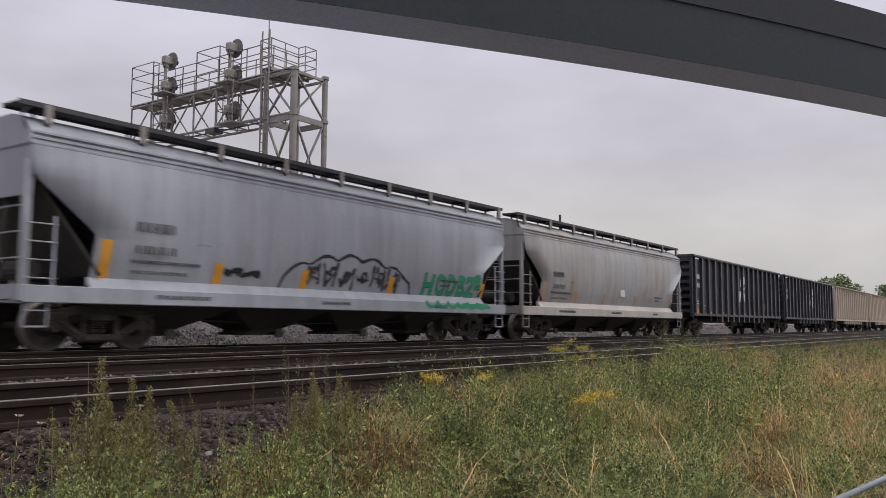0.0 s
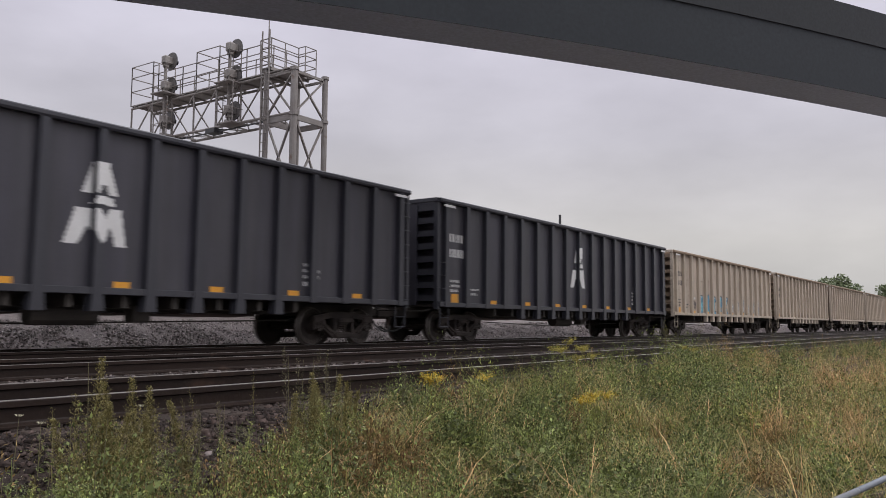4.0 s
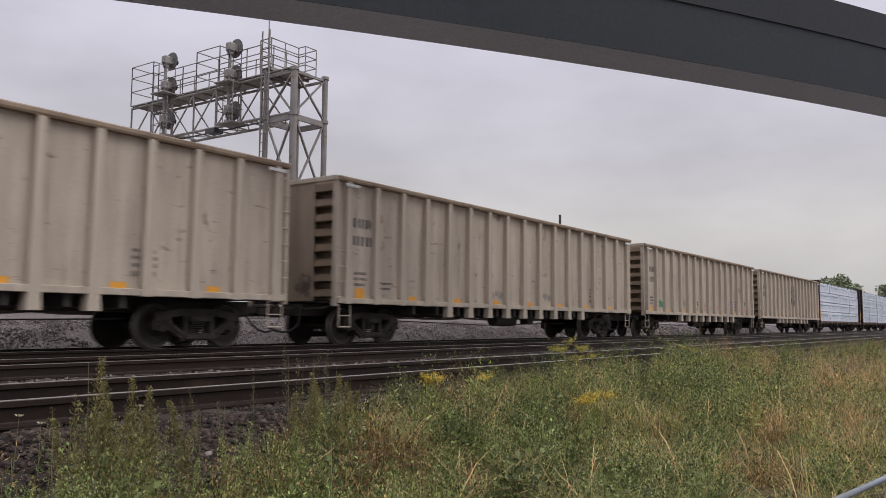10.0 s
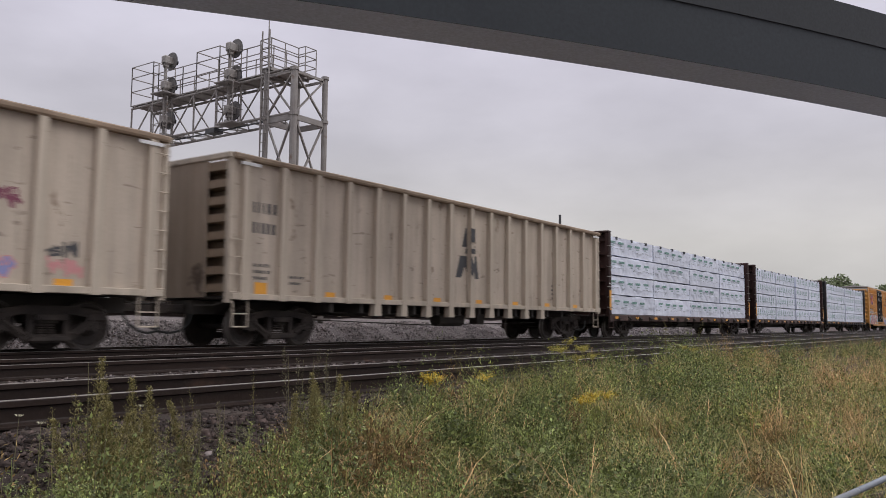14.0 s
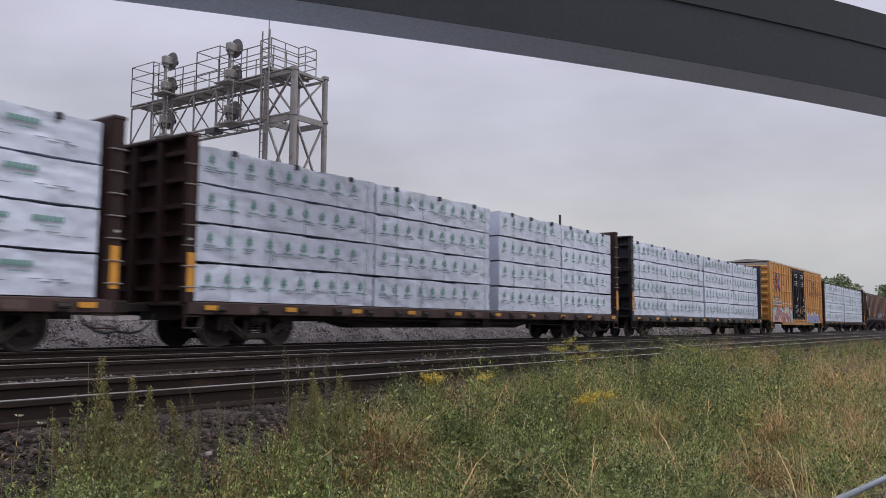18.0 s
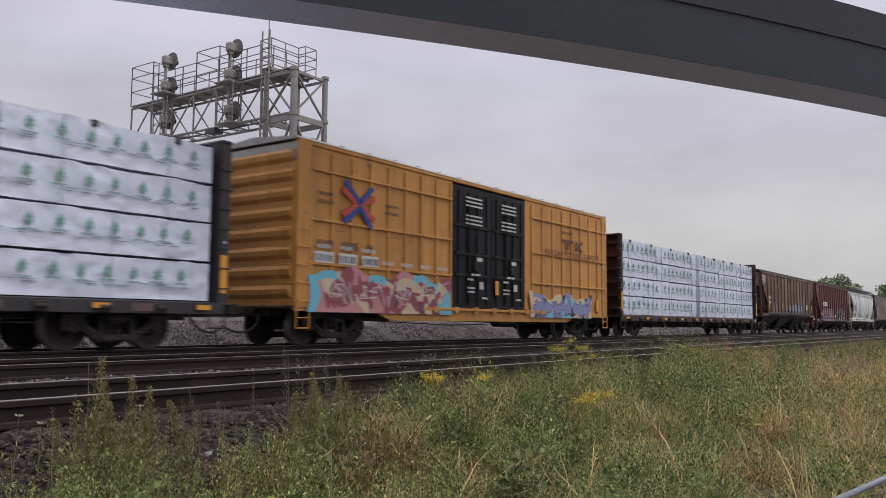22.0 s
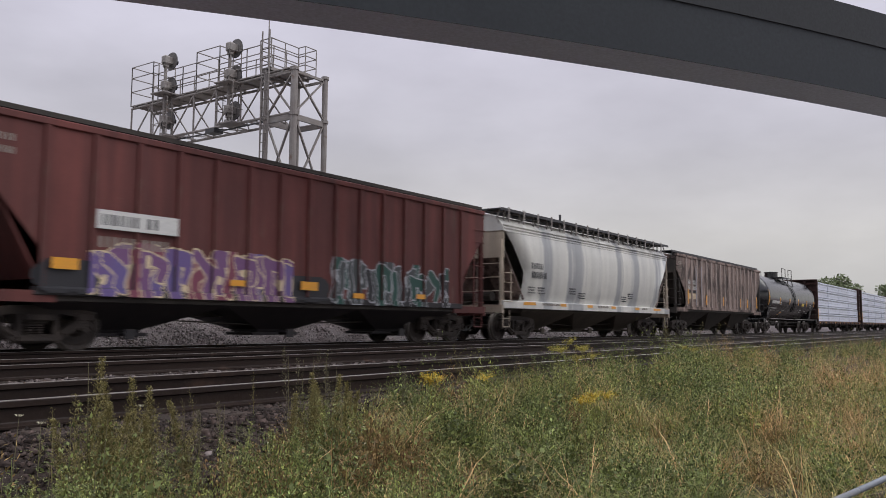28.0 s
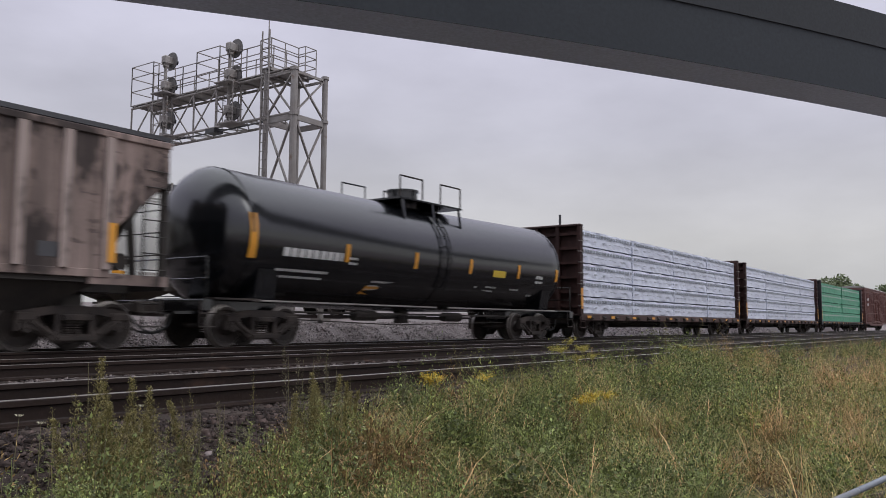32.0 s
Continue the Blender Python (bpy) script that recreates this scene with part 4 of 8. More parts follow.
def hopper_ends(car, half, y, m, dark, low, side_top, inset, tall=True):
    """Open end platforms: slope sheet, posts, ladder and rails."""
    for s in (-1, 1):
        bm = B()
        xa, xb = s * (half - 0.10), s * (half - inset)
        a = [(xa, -y + 0.06, side_top - 0.55), (xa, y - 0.06, side_top - 0.55), (xb, y - 0.06, low + 0.25), (xb, -y + 0.06, low + 0.25)]
        f = [bm.verts.new(p) for p in a]
        g = [bm.verts.new((p[0] - s * 0.03, p[1], p[2] + 0.03)) for p in a]
        bm.faces.new(f)
        bm.faces.new(g[::-1])
        for i in range(4):
            bm.faces.new((f[i], g[i], g[(i + 1) % 4], f[(i + 1) % 4]))
        bmesh.ops.recalc_face_normals(bm, faces=bm.faces)
        part("slope_sheet", bm, M[dark], car)
        bm = B()
        box(bm, min(s * (half - 0.12), s * (half - 0.08)), max(s * (half - 0.12), s * (half - 0.08)), -y + 0.03, y - 0.03, side_top - 0.9, side_top)
        part("end_sheet", bm, M[m], car)
        bm = B()
        box(bm, min(s * (half - inset), s * half), max(s * (half - inset), s * half), -0.35, 0.35, low - 0.25, low + 0.02)
        box(bm, s * half - 0.06, s * half + 0.06, -y, y, low - 0.22, low + 0.05)
        part("end_sill", bm, M[m], car)
        for q in (-1, 1):
            bm = B()
            bar(bm, (s * (half - 0.06), q * (y - 0.10), low), (s * (half - 0.06), q * (y - 0.10), side_top - 0.3), 0.14, 0.08)
            part("corner_post", bm, M[m], car)
            bm = B()
            bar(bm, (s * (half - 0.06), q * 0.45, low), (s * (half - 0.25), q * 0.45, side_top - 0.7), 0.12, 0.10)
            part("end_post", bm, M[dark], car)
        ladder(car, s * (half - 0.55), s * (half - 0.06), -y + 0.03, low, side_top - (0.4 if tall else 1.25), 7 if tall else 4, M[m])
        bm = B()
        for z in (low + 0.5, low + 0.95, low + 1.4):
            cyl(bm, (s * half, -y + 0.05, z), (s * half, y - 0.05, z), 0.014, 5)
        part("handrail", bm, M[m], car)
        step(car, s * (half - 0.28), M[m], y=-y + 0.05)
        bm = B()
        cyl(bm, (s * (half - 0.55), -0.75, low + 0.35), (s * (half - 0.55), 0.5, low + 0.35), 0.17, 12)
        part("air_reservoir", bm, M["under"], car)


def hopper_bays(car, half, low, n, m, pitch, gap, reach=0.30, knee=0.68, belly=0.98):
    """Discharge bays in a row: joined above the knee, tapered on all sides to their gates below it."""
    for k in range(n):
        xm = (k - (n - 1) / 2) * pitch
        a, w = pitch / 2 - 0.004, (pitch - gap) / 2
        rings = [(a, a, 1.30, low), (a, a, 1.26, low - 0.10), (a, a, belly, knee), (w, w, 0.50, reach + 0.08), (w, w, 0.45, reach)]
        vs = [(xm + q[0] * sx, q[2] * sy, q[3]) for q in rings for sx, sy in ((-1, -1), (1, -1), (1, 1), (-1, 1))]
        fs = [(4 * r + j, 4 * r + (j + 1) % 4, 4 * r + 4 + (j + 1) % 4, 4 * r + 4 + j) for r in range(4) for j in range(4)] + [(0, 1, 2, 3), (19, 18, 17, 16)]
        bay = raw("discharge_bay", vs, fs, [M[m]], car)
        bm = B()
        box(bm, xm - w - 0.16, xm + w + 0.16, -0.50, 0.50, reach - 0.05, reach + 0.02, 0.01)
        cyl(bm, (xm, -0.95, reach), (xm, -0.62, reach), 0.04, 8)
        box(bm, xm - 0.12, xm + 0.12, -0.99, -0.94, reach - 0.10, reach + 0.10)
        part("outlet_gate", bm, M[m], bay)


def round_hopper(u0, u1, skin, label, seed, dark="under", sill="grey", frame_m=None, low=1.12, walk_m="mark_dark"):
    """A centre-flow covered hopper: bulging plain sides, with open ends."""
    half = (u1 - u0) / 2
    car = thing("covered_hopper", pose((u0 + u1) / 2, NT, 0), label, "railway wagon", "freight cars of the train")
    zs = [1.30, 1.7, 2.2, 2.7, 3.2, 3.62]
    ys = [1.34, 1.46, 1.54, 1.57, 1.55, 1.47]
    inset = 1.45

    def cut(z):
        # the side's end runs back along the slope of the hopper's end
        hi, lo = (3.70, 2.27) if walk_m == "galv" else (3.02, 2.12)
        return half - 0.10 - 1.2 * min(1.0, max(0.0, (hi - z) / (hi - lo)))
    for s in (-1, 1):
        vs, fs = [], []
        zz = np.linspace(1.28, 3.62, 15)
        for off in (0, 0.02):
            for z in zz:
                y = float(np.interp(z, zs, ys)) - off
                c = cut(z)
                for q in np.linspace(-1, 1, 13):
                    vs.append((q * c, s * y, z))
        nr, nc = len(zz), 13
        for o in (0, nr * nc):
            for i in range(nr - 1):
                for k in range(nc - 1):
                    a = o + i * nc + k
                    fs.append((a, a + 1, a + 1 + nc, a + nc))
        for i in range(nr - 1):
            for k in (0, nc - 1):
                a = i * nc + k
                fs.append((a, a + nc, a + nc + nr * nc, a + nr * nc))
        raw("side_sheet", vs, fs, [M[skin]], car, None, True)
        bm = B()
        box(bm, -half, half, s * 1.43 - 0.10, s * 1.43 + 0.10, low - (0.06 if walk_m == "galv" else 0.26), low + (0.19 if walk_m == "galv" else 0.04), 0.012)
        part("side_sill", bm, M[sill], car)
        bm = B()
        prism(bm, [(s * 1.34, low + 0.03), (s * 1.50, low + 0.03), (s * 1.36, low + 0.22), (s * 1.30, low + 0.22)], -half + inset - 0.2, half - inset + 0.2)
        part("sill_flange", bm, M[sill], car)
        for z, p in ((3.60, 0.03), (3.70, 0.035), (3.80, 0.03)):
            bm = B()
            box(bm, -half + 0.08, half - 0.08, s * 1.455 - p, s * 1.455 + p + 0.005, z - 0.025, z + 0.025, 0.008)
            part("roof_seam", bm, M[skin], car)
    hopper_roof(car, half, 4.20, skin, walk_m, 3.60, 1.47, open_board=walk_m == "galv", plates=True)
    hopper_ends(car, half, 1.50, frame_m or skin, dark, low, 3.62, inset, False)
    if walk_m == "galv":
        hopper_bays(car, half, low - 0.05, 3, "olive", 4.0, 2.8, knee=0.94, belly=1.22)
    else:
        hopper_bays(car, half, low - 0.2, 4, "under", 3.0, 2.1, knee=0.84, belly=1.15)
    bm = B()
    box(bm, -half + 1.0, half - 1.0, -0.25, 0.25, 0.8, 1.1)
    part("centre_sill", bm, M["under"], car)
    add_gear(car, half, half - 1.75)

    def surf(a, z):
        return -float(np.interp(z, zs, ys)) - 0.002
    return car, surf, half


def ribbed_hopper(u0, u1, skin, label, seed, bays=11, low=1.05, top=4.12, walk_m="mark_dark", post_m=None, bay_m="under", post_w=0.045, end_m=None, open_bays=False):
    """A covered hopper with upright outside posts and cut-back ends."""
    half = (u1 - u0) / 2
    car = thing("covered_hopper", pose((u0 + u1) / 2, NT, 0), label, "railway wagon", "freight cars of the train")
    y, inset = 1.50, 1.35
    zt = top - 0.10
    for s in (-1, 1):
        bm = B()
        prism(bm, [(-half + 0.05, zt), (half - 0.05, zt), (half - 0.05, zt - 0.75), (half - inset, low + 0.75), (half - inset, low), (-half + inset, low), (-half + inset, low + 0.75), (-half + 0.05, zt - 0.75)], s * y - 0.012, s * y + 0.012, "y")
        part("side_sheet", bm, M[skin], car)
        bm = B()
        box(bm, -half + 0.03, half - 0.03, s * y - 0.06, s * y + 0.07, zt - 0.08, zt + 0.05, 0.015)
        part("top_chord", bm, M[skin], car)
        bm = B()
        box(bm, -half + inset - 0.1, half - inset + 0.1, s * y - 0.03, s * y + 0.07, low - 0.03, low + 0.12, 0.01)
        part("side_sill", bm, M[skin if bay_m == "under" else bay_m], car)
        for a, b in ((-half, -half + inset + 0.3), (half - inset - 0.3, half)):
            bm = B()
            box(bm, a, b, s * 1.45 - 0.06, s * 1.45 + 0.06, low - 0.15, low + 0.05)
            part("end_side_sill", bm, M[skin], car)
    stx = (2 * half - 2 * inset) / bays
    bm = B()
    w = post_w
    prism(bm, [(-w, zt - 0.08), (w, zt - 0.08), (w, low + 0.12), (-w, low + 0.12)], -0.075, 0.0, "y")
    post = bpy.data.meshes.new("side_post")
    bm.to_mesh(post)
    bm.free()
    post.materials.append(M[post_m or skin])
    for k in range(bays + 1):
        for s in (-1, 1):
            shared("side_post", post, car, -half + inset + k * stx, s * (y + (0.0 if s < 0 else 0.075)))
    hopper_roof(car, half, top - 0.04, skin, walk_m, zt - 0.2, y - 0.03)
    hopper_ends(car, half, y, end_m or skin, end_m or skin, low, zt, inset)
    if open_bays:
        hopper_bays(car, half, low, 3, bay_m, (2 * half - 2 * inset) / 3, 3.15, knee=low - 0.14, belly=1.24)
    else:
        hopper_bays(car, half, low, 3, bay_m, (2 * half - 4.6) / 3 + 0.1, 1.7, knee=0.80)
    bm = B()
    box(bm, -half + 1.0, half - 1.0, -0.25, 0.25, 0.66 if open_bays else 0.8, 1.1)
    box(bm, -half + 1.2, half - 1.2, -1.45, 1.45, low - 0.12, low + 0.02)
    part("centre_sill", bm, M["under"], car)
    add_gear(car, half, half - 1.6)

    def surf(a, z):
        return -y - 0.013

    def on_post(a):
        f = ((a + half - inset) / stx) % 1.0
        return min(f, 1 - f) * stx < 0.05
    return car, surf, on_post, half, stx


# ---------------------------------------------------------------- centre-beam flat cars and their wrapped lumber
BUNDLES = []
CACHE = {}


def bundle_mesh(L, H, W, key, seed, grain=0.13):
    """A wrapped stack of boards: taut, faintly wrinkled film over straight lumber."""
    nx = max(4, int(L / grain))
    strips = [[(-W / 2, H * q) for q in (0, .08, .17, .26, .35, .44, .53, .62, .71, .80, .89, .95, 1)], [(-W / 2, H), (-W * 0.2, H), (W * 0.2, H), (W / 2, H)], [(W / 2, H), (W / 2, H * .5), (W / 2, 0)], [(W / 2, 0), (-W / 2, 0)]]
    vs, fs = [], []
    for st in strips:
        o, m = len(vs), len(st)
        for i in range(nx + 1):
            x = -L / 2 + L * i / nx
            for a, b in st:
                p = 0.018 * noise.noise((x * 1.9 + seed, b * 3.0, a)) + 0.013 * noise.noise((x * 4 + b * 6 + seed, b * 8.0 - x * 2.5, a))
                p += 0.036 * max(0.0, 0.11 - abs(noise.noise((x * 1.1 + b * 1.9 + seed, b * 1.3 - x * 0.6, a + 3)))) / 0.11      # slack folds
                p += 0.020 * max(0.0, 0.08 - abs(noise.noise((x * 2.3 - b * 2.6 + seed, b * 2.0 + x * 1.1, a + 8)))) / 0.08
                sag = 0.034 * noise.noise((x * 0.9, seed, 9.0)) + 0.020 * noise.noise((x * 3.1, seed, 5.0))
                vs.append((x + 0.012 * noise.noise((b * 5, seed, x)), a + (p if a < 0 else -p), b + (sag if b == H else 0)))
        for i in range(nx):
            for k in range(m - 1):
                a = o + i * m + k
                fs.append((a, a + m, a + m + 1, a + 1))
    for x in (-L / 2, L / 2):
        o = len(vs)
        vs += [(x, -W / 2, 0), (x, -W / 2, H), (x, W / 2, H), (x, W / 2, 0)]
        fs.append((o, o + 1, o + 2, o + 3))
    me = bpy.data.meshes.new("lumber_pack")
    me.from_pydata(vs, [], fs)
    me.materials.append(M[key])
    me.polygons.foreach_set("use_smooth", [True] * len(fs))
    me.update()
    return me


def print_mesh(L, H, W, style, seed):
    """The rows of printed marks on the film of a bundle."""
    rng = random.Random(seed)
    bm = B()
    y0, y1 = -W / 2 - 0.036, -W / 2 - 0.030
    if style == "logo":
        x = -L / 2 + 0.35
        while x < L / 2 - 0.35:
            h = H * 0.30
            q = rng.uniform(-0.02, 0.02)
            prism(bm, [(x - 0.015, q + H * 0.47), (x + 0.015, q + H * 0.47), (x + 0.02, q + H * 0.52), (x + 0.085, q + H * 0.55), (x + 0.05, q + H * 0.62), (x + 0.075, q + H * 0.66), (x + 0.035, q + H * 0.71), (x, q + H * 0.80), (x - 0.035, q + H * 0.71), (x - 0.075, q + H * 0.66), (x - 0.05, q + H * 0.62), (x - 0.085, q + H * 0.55), (x - 0.02, q + H * 0.52)], y0, y1, "y")
            for k in range(4):
                box(bm, x - 0.15 + 0.08 * k, x - 0.10 + 0.08 * k, y0, y1, q + H * 0.38, q + H * 0.38 + 0.035)
            x += rng.choice((0.52, 0.56, 0.60))
        x = -L / 2 + 0.9
        while x < L / 2 - 0.3 and L < 7:
            box(bm, x, x + 0.012, y0, y1, 0.01, H - 0.02)
            x += rng.choice((1.1, 1.15, 2.2))
    elif style == "dash":
        z = H * 0.60
        x = -L / 2 + rng.uniform(0.1, 0.5)
        while x < L / 2 - 0.9:
            q = rng.uniform(-0.03, 0.03)
            for k in range(7):
                w = rng.uniform(0.05, 0.075)
                prism(bm, [(x, z + q), (x + w, z + q), (x + w, z + q + 0.095), (x, z + q + 0.095)], y0, y1, "y")
                if 1 < k < 6:
                    box(bm, x, x + w * 0.8, y0, y1, z + q - 0.10, z + q - 0.07)
                x += w + 0.02
            x += rng.uniform(0.30, 0.42)
    elif style == "band":
        for z, h in ((H * 0.62, 0.13),):
            x = -L / 2 + 0.12
            while x < L / 2 - 0.2:
                w = rng.uniform(0.10, 0.22)
                box(bm, x, x + w, y0, y1, z, z + h)
                x += w + rng.uniform(0.06, 0.12)
    elif style == "squares":
        x = -L / 2 + 0.2
        while x < L / 2 - 0.2:
            box(bm, x, x + 0.13, y0, y1, H * 0.58, H * 0.58 + 0.11)
            x += 0.36
    me = bpy.data.meshes.new("film_print")
    bm.to_mesh(me)
    bm.free()
    return me


def dashes_mesh(L, H, W, seed):
    rng = random.Random(seed)
    bm = B()
    y0, y1 = -W / 2 - 0.021, -W / 2 - 0.016
    for z in (H * 0.30, H * 0.36):
        x = -L / 2 + 0.15
        while x < L / 2 - 0.3:
            w = rng.uniform(0.12, 0.3)
            box(bm, x, x + w, y0, y1, z, z + 0.016)
            x += w + rng.choice((0.08, 0.12, 0.6, 0.9))
    me = bpy.data.meshes.new("film_lettering")
    bm.to_mesh(me)
    bm.free()
    me.materials.append(M["print_grey"])
    return me


def flat_car(u0, u1, steel, label, seed, style, print_m, wrap="wrap", tiers=4, splits=(4,), load_label="", end_gap=0.0, load_top=4.30, straps=0, groups=None, corners=0):
    """Bulkhead flat with a centre partition; the lumber lies on it in wrapped bundles, which are things of their own."""
    half = (u1 - u0) / 2
    car = thing("lumber_flat_car", pose((u0 + u1) / 2, NT, 0), label, "railway wagon", "freight cars of the train")
    bm = B()
    box(bm, -half, half, -1.38, 1.38, 0.88, 0.96, 0.01)
    part("deck", bm, M[steel], car)
    for s in (-1, 1):
        bm = B()
        box(bm, -half, half, s * 1.40 - 0.05, s * 1.40 + 0.05, 0.70, 0.95, 0.012)
        part("side_sill", bm, M[steel], car)
        if "winch" not in CACHE:
            bm = B()
            box(bm, -0.13, 0.13, -0.04, 0.04, -0.09, 0.09, 0.01)
            cyl(bm, (-0.10, -0.05, 0), (0.10, -0.05, 0), 0.045, 8)
            CACHE["winch"] = bpy.data.meshes.new("strap_winch")
            bm.to_mesh(CACHE["winch"])
            bm.free()
            CACHE["winch"].materials.append(M["truck"])
        for k in range(int(2 * half / 1.2)):
            shared("strap_winch", CACHE["winch"], car, -half + 0.8 + k * 1.2, s * 1.46, 0.81)
        # bulkhead: sheet with posts and horizontal stiffeners
        xb = s * (half - 0.15)
        bm = B()
        box(bm, xb - 0.02, xb + 0.02, -1.42, 1.42, 0.95, 4.34)
        for y in (-1.38, -0.46, 0.46, 1.38):
            box(bm, min(xb, xb + s * 0.24), max(xb, xb + s * 0.24), y - 0.07, y + 0.07, 0.95, 4.34)
        part("bulkhead", bm, M["bulkhead"] if steel == "flat_brown" else M[steel], car)
        for k in range(6):
            bm = B()
            z = 1.25 + k * 0.56
            box(bm, min(xb, xb + s * 0.18), max(xb, xb + s * 0.18), -1.40, 1.40, z - 0.05, z + 0.05)
            part("stiffener", bm, M["bulkhead"] if steel == "flat_brown" else M[steel], car)
        bm = B()
        box(bm, min(xb, xb + s * 0.26) - 0.02, max(xb, xb + s * 0.26) + 0.02, -1.46, 1.46, 4.34, 4.42, 0.02)
        part("bulkhead_cap", bm, M[steel], car)
        for k in range(7):
            grab_iron(GRABS, car, s * (half - 0.02), -1.42, 1.25 + k * 0.42, 0.30, M["galv"] if steel == "flat_brown" else M[steel])
        step(car, s * (half - 0.15), M[steel], y=-1.42, z0=0.42, z1=0.9)
        plate(car, "reflector", s * (half - 0.03) - 0.09, s * (half - 0.03) + 0.09, 1.15, 1.95, -1.46, M["orange"], "yellow reflective strip")
        bars_of_text(car, s * (half + 0.0) - 0.05, 2.2, -1.455, ((0.0, 0.1, 0.05),), M["white"])
    bm = B()
    box(bm, -half + 0.2, half - 0.2, -0.05, 0.05, 4.12, 4.32)
    for x in np.arange(-half + 1.2, half - 0.6, 2.2):
        box(bm, x - 0.06, x + 0.06, -0.05, 0.05, 0.95, 4.12)
    part("centre_beam", bm, M[steel], car)
    bm = B()
    box(bm, -half + 0.2, half - 0.2, -0.45, 0.45, 0.58, 0.9)
    prism(bm, [(-half * 0.55, 0.75), (half * 0.55, 0.75), (half * 0.40, 0.42), (-half * 0.40, 0.42)], -0.3, 0.3, "y")
    cyl(bm, (-1.5, -0.95, 0.62), (-0.2, -0.95, 0.62), 0.17, 12)
    box(bm, 0.8, 1.3, -1.15, -0.8, 0.5, 0.8)
    tube(bm, [(-7.0, -1.05, 0.66), (7.0, -1.05, 0.52)], 0.02, 5)
    part("centre_sill", bm, M["under"], car)
    for k in range(10):
        x = -half + 0.55 + k * (2 * half - 1.1) / 9
        plate(car, "reflector", x - 0.17, x + 0.17, 0.79, 0.89, -1.505, M["orange"], "yellow reflective mark")
    for k in range(7):
        x = -half + 1.9 + k * (2 * half - 3.8) / 6
        plate(car, "stencil_panel", x - 0.28, x + 0.28, 0.75, 0.90, -1.453, M["sill_stencil"], "faded stencil panel on the sill")
    add_gear(car, half, half - 2.2)
    # the load
    rng = random.Random(seed)
    z0, x0, x1 = 0.985, -half + 0.25 + end_gap, half - 0.25 - end_gap
    H = (load_top - z0) / tiers
    lens, total = [], sum(splits)
    # stacks end to end, or in groups (from, to, stacks) with a gap between
    for a, b, n in groups or ():
        lens += [(-half + a + (b - a) * k / n, (b - a) / n) for k in range(n)]
    if not groups:
        for i, k in enumerate(splits):
            lens.append((x0 + (x1 - x0) * sum(splits[:i]) / total, (x1 - x0) * k / total))
    for s in (-1, 1):
        for x, L in lens:
            for t in range(tiers):
                if s > 0:
                    key = ("b", round(L, 1), round(H, 2), wrap, "far")
                    v = 0
                else:
                    v = rng.randrange(3)
                    key = ("b", round(L, 1), round(H, 2), wrap, v)
                if key not in CACHE:
                    CACHE[key] = bundle_mesh(L - 0.05, H - 0.05, 1.18, wrap, v + len(CACHE), 0.10 if s < 0 else 0.8)
                ob = new("lumber_pack", CACHE[key])
                ob.location = ((u0 + u1) / 2 + x + L / 2, NT + s * 0.68 + rng.uniform(-0.02, 0.02), z0 + t * H)
                tagged(ob, load_label, "lumber bundle", "wrapped lumber bundles")
                BUNDLES.append(ob)
                if ("s", round(H, 2)) not in CACHE:
                    bm = B()
                    box(bm, -0.008, 0.008, -0.632, -0.626, 0.0, H - 0.05)
                    CACHE[("s", round(H, 2))] = bpy.data.meshes.new("strap")
                    bm.to_mesh(CACHE[("s", round(H, 2))])
                    bm.free()
                    CACHE[("s", round(H, 2))].materials.append(M["strap"])
                    bm = B()
                    box(bm, -0.06, 0.06, -0.645, -0.50, H - 0.15, H - 0.03, 0.01)
                    CACHE[("c", round(H, 2))] = bpy.data.meshes.new("edge_protector")
                    bm.to_mesh(CACHE[("c", round(H, 2))])
                    bm.free()
                    CACHE[("c", round(H, 2))].materials.append(M["print_dark"])
                for q in range(max(straps, corners) if s < 0 else 0):
                    xs = -L / 2 + L * (q + 0.5) / max(straps, corners) + rng.uniform(-.1, .1)
                    if q < straps:
                        shared("strap", CACHE[("s", round(H, 2))], ob, xs)
                    if t == tiers - 1:
                        shared("edge_protector", CACHE[("c", round(H, 2))], ob, xs)
                if s < 0:
                    pk = ("p", round(L, 1), round(H, 2), style, print_m, v)
                    if pk not in CACHE:
                        CACHE[pk] = print_mesh(L - 0.03, H - 0.035, 1.18, style, v)
                        CACHE[pk].materials.append(M[print_m])
                        CACHE[("l",) + pk] = dashes_mesh(L - 0.03, H - 0.035, 1.18, v)
                    tagged(shared("film_print", CACHE[pk], ob), kind="stuff")
                    if wrap == "wrap":
                        tagged(shared("film_lettering", CACHE[("l",) + pk], ob), kind="stuff")
    return car


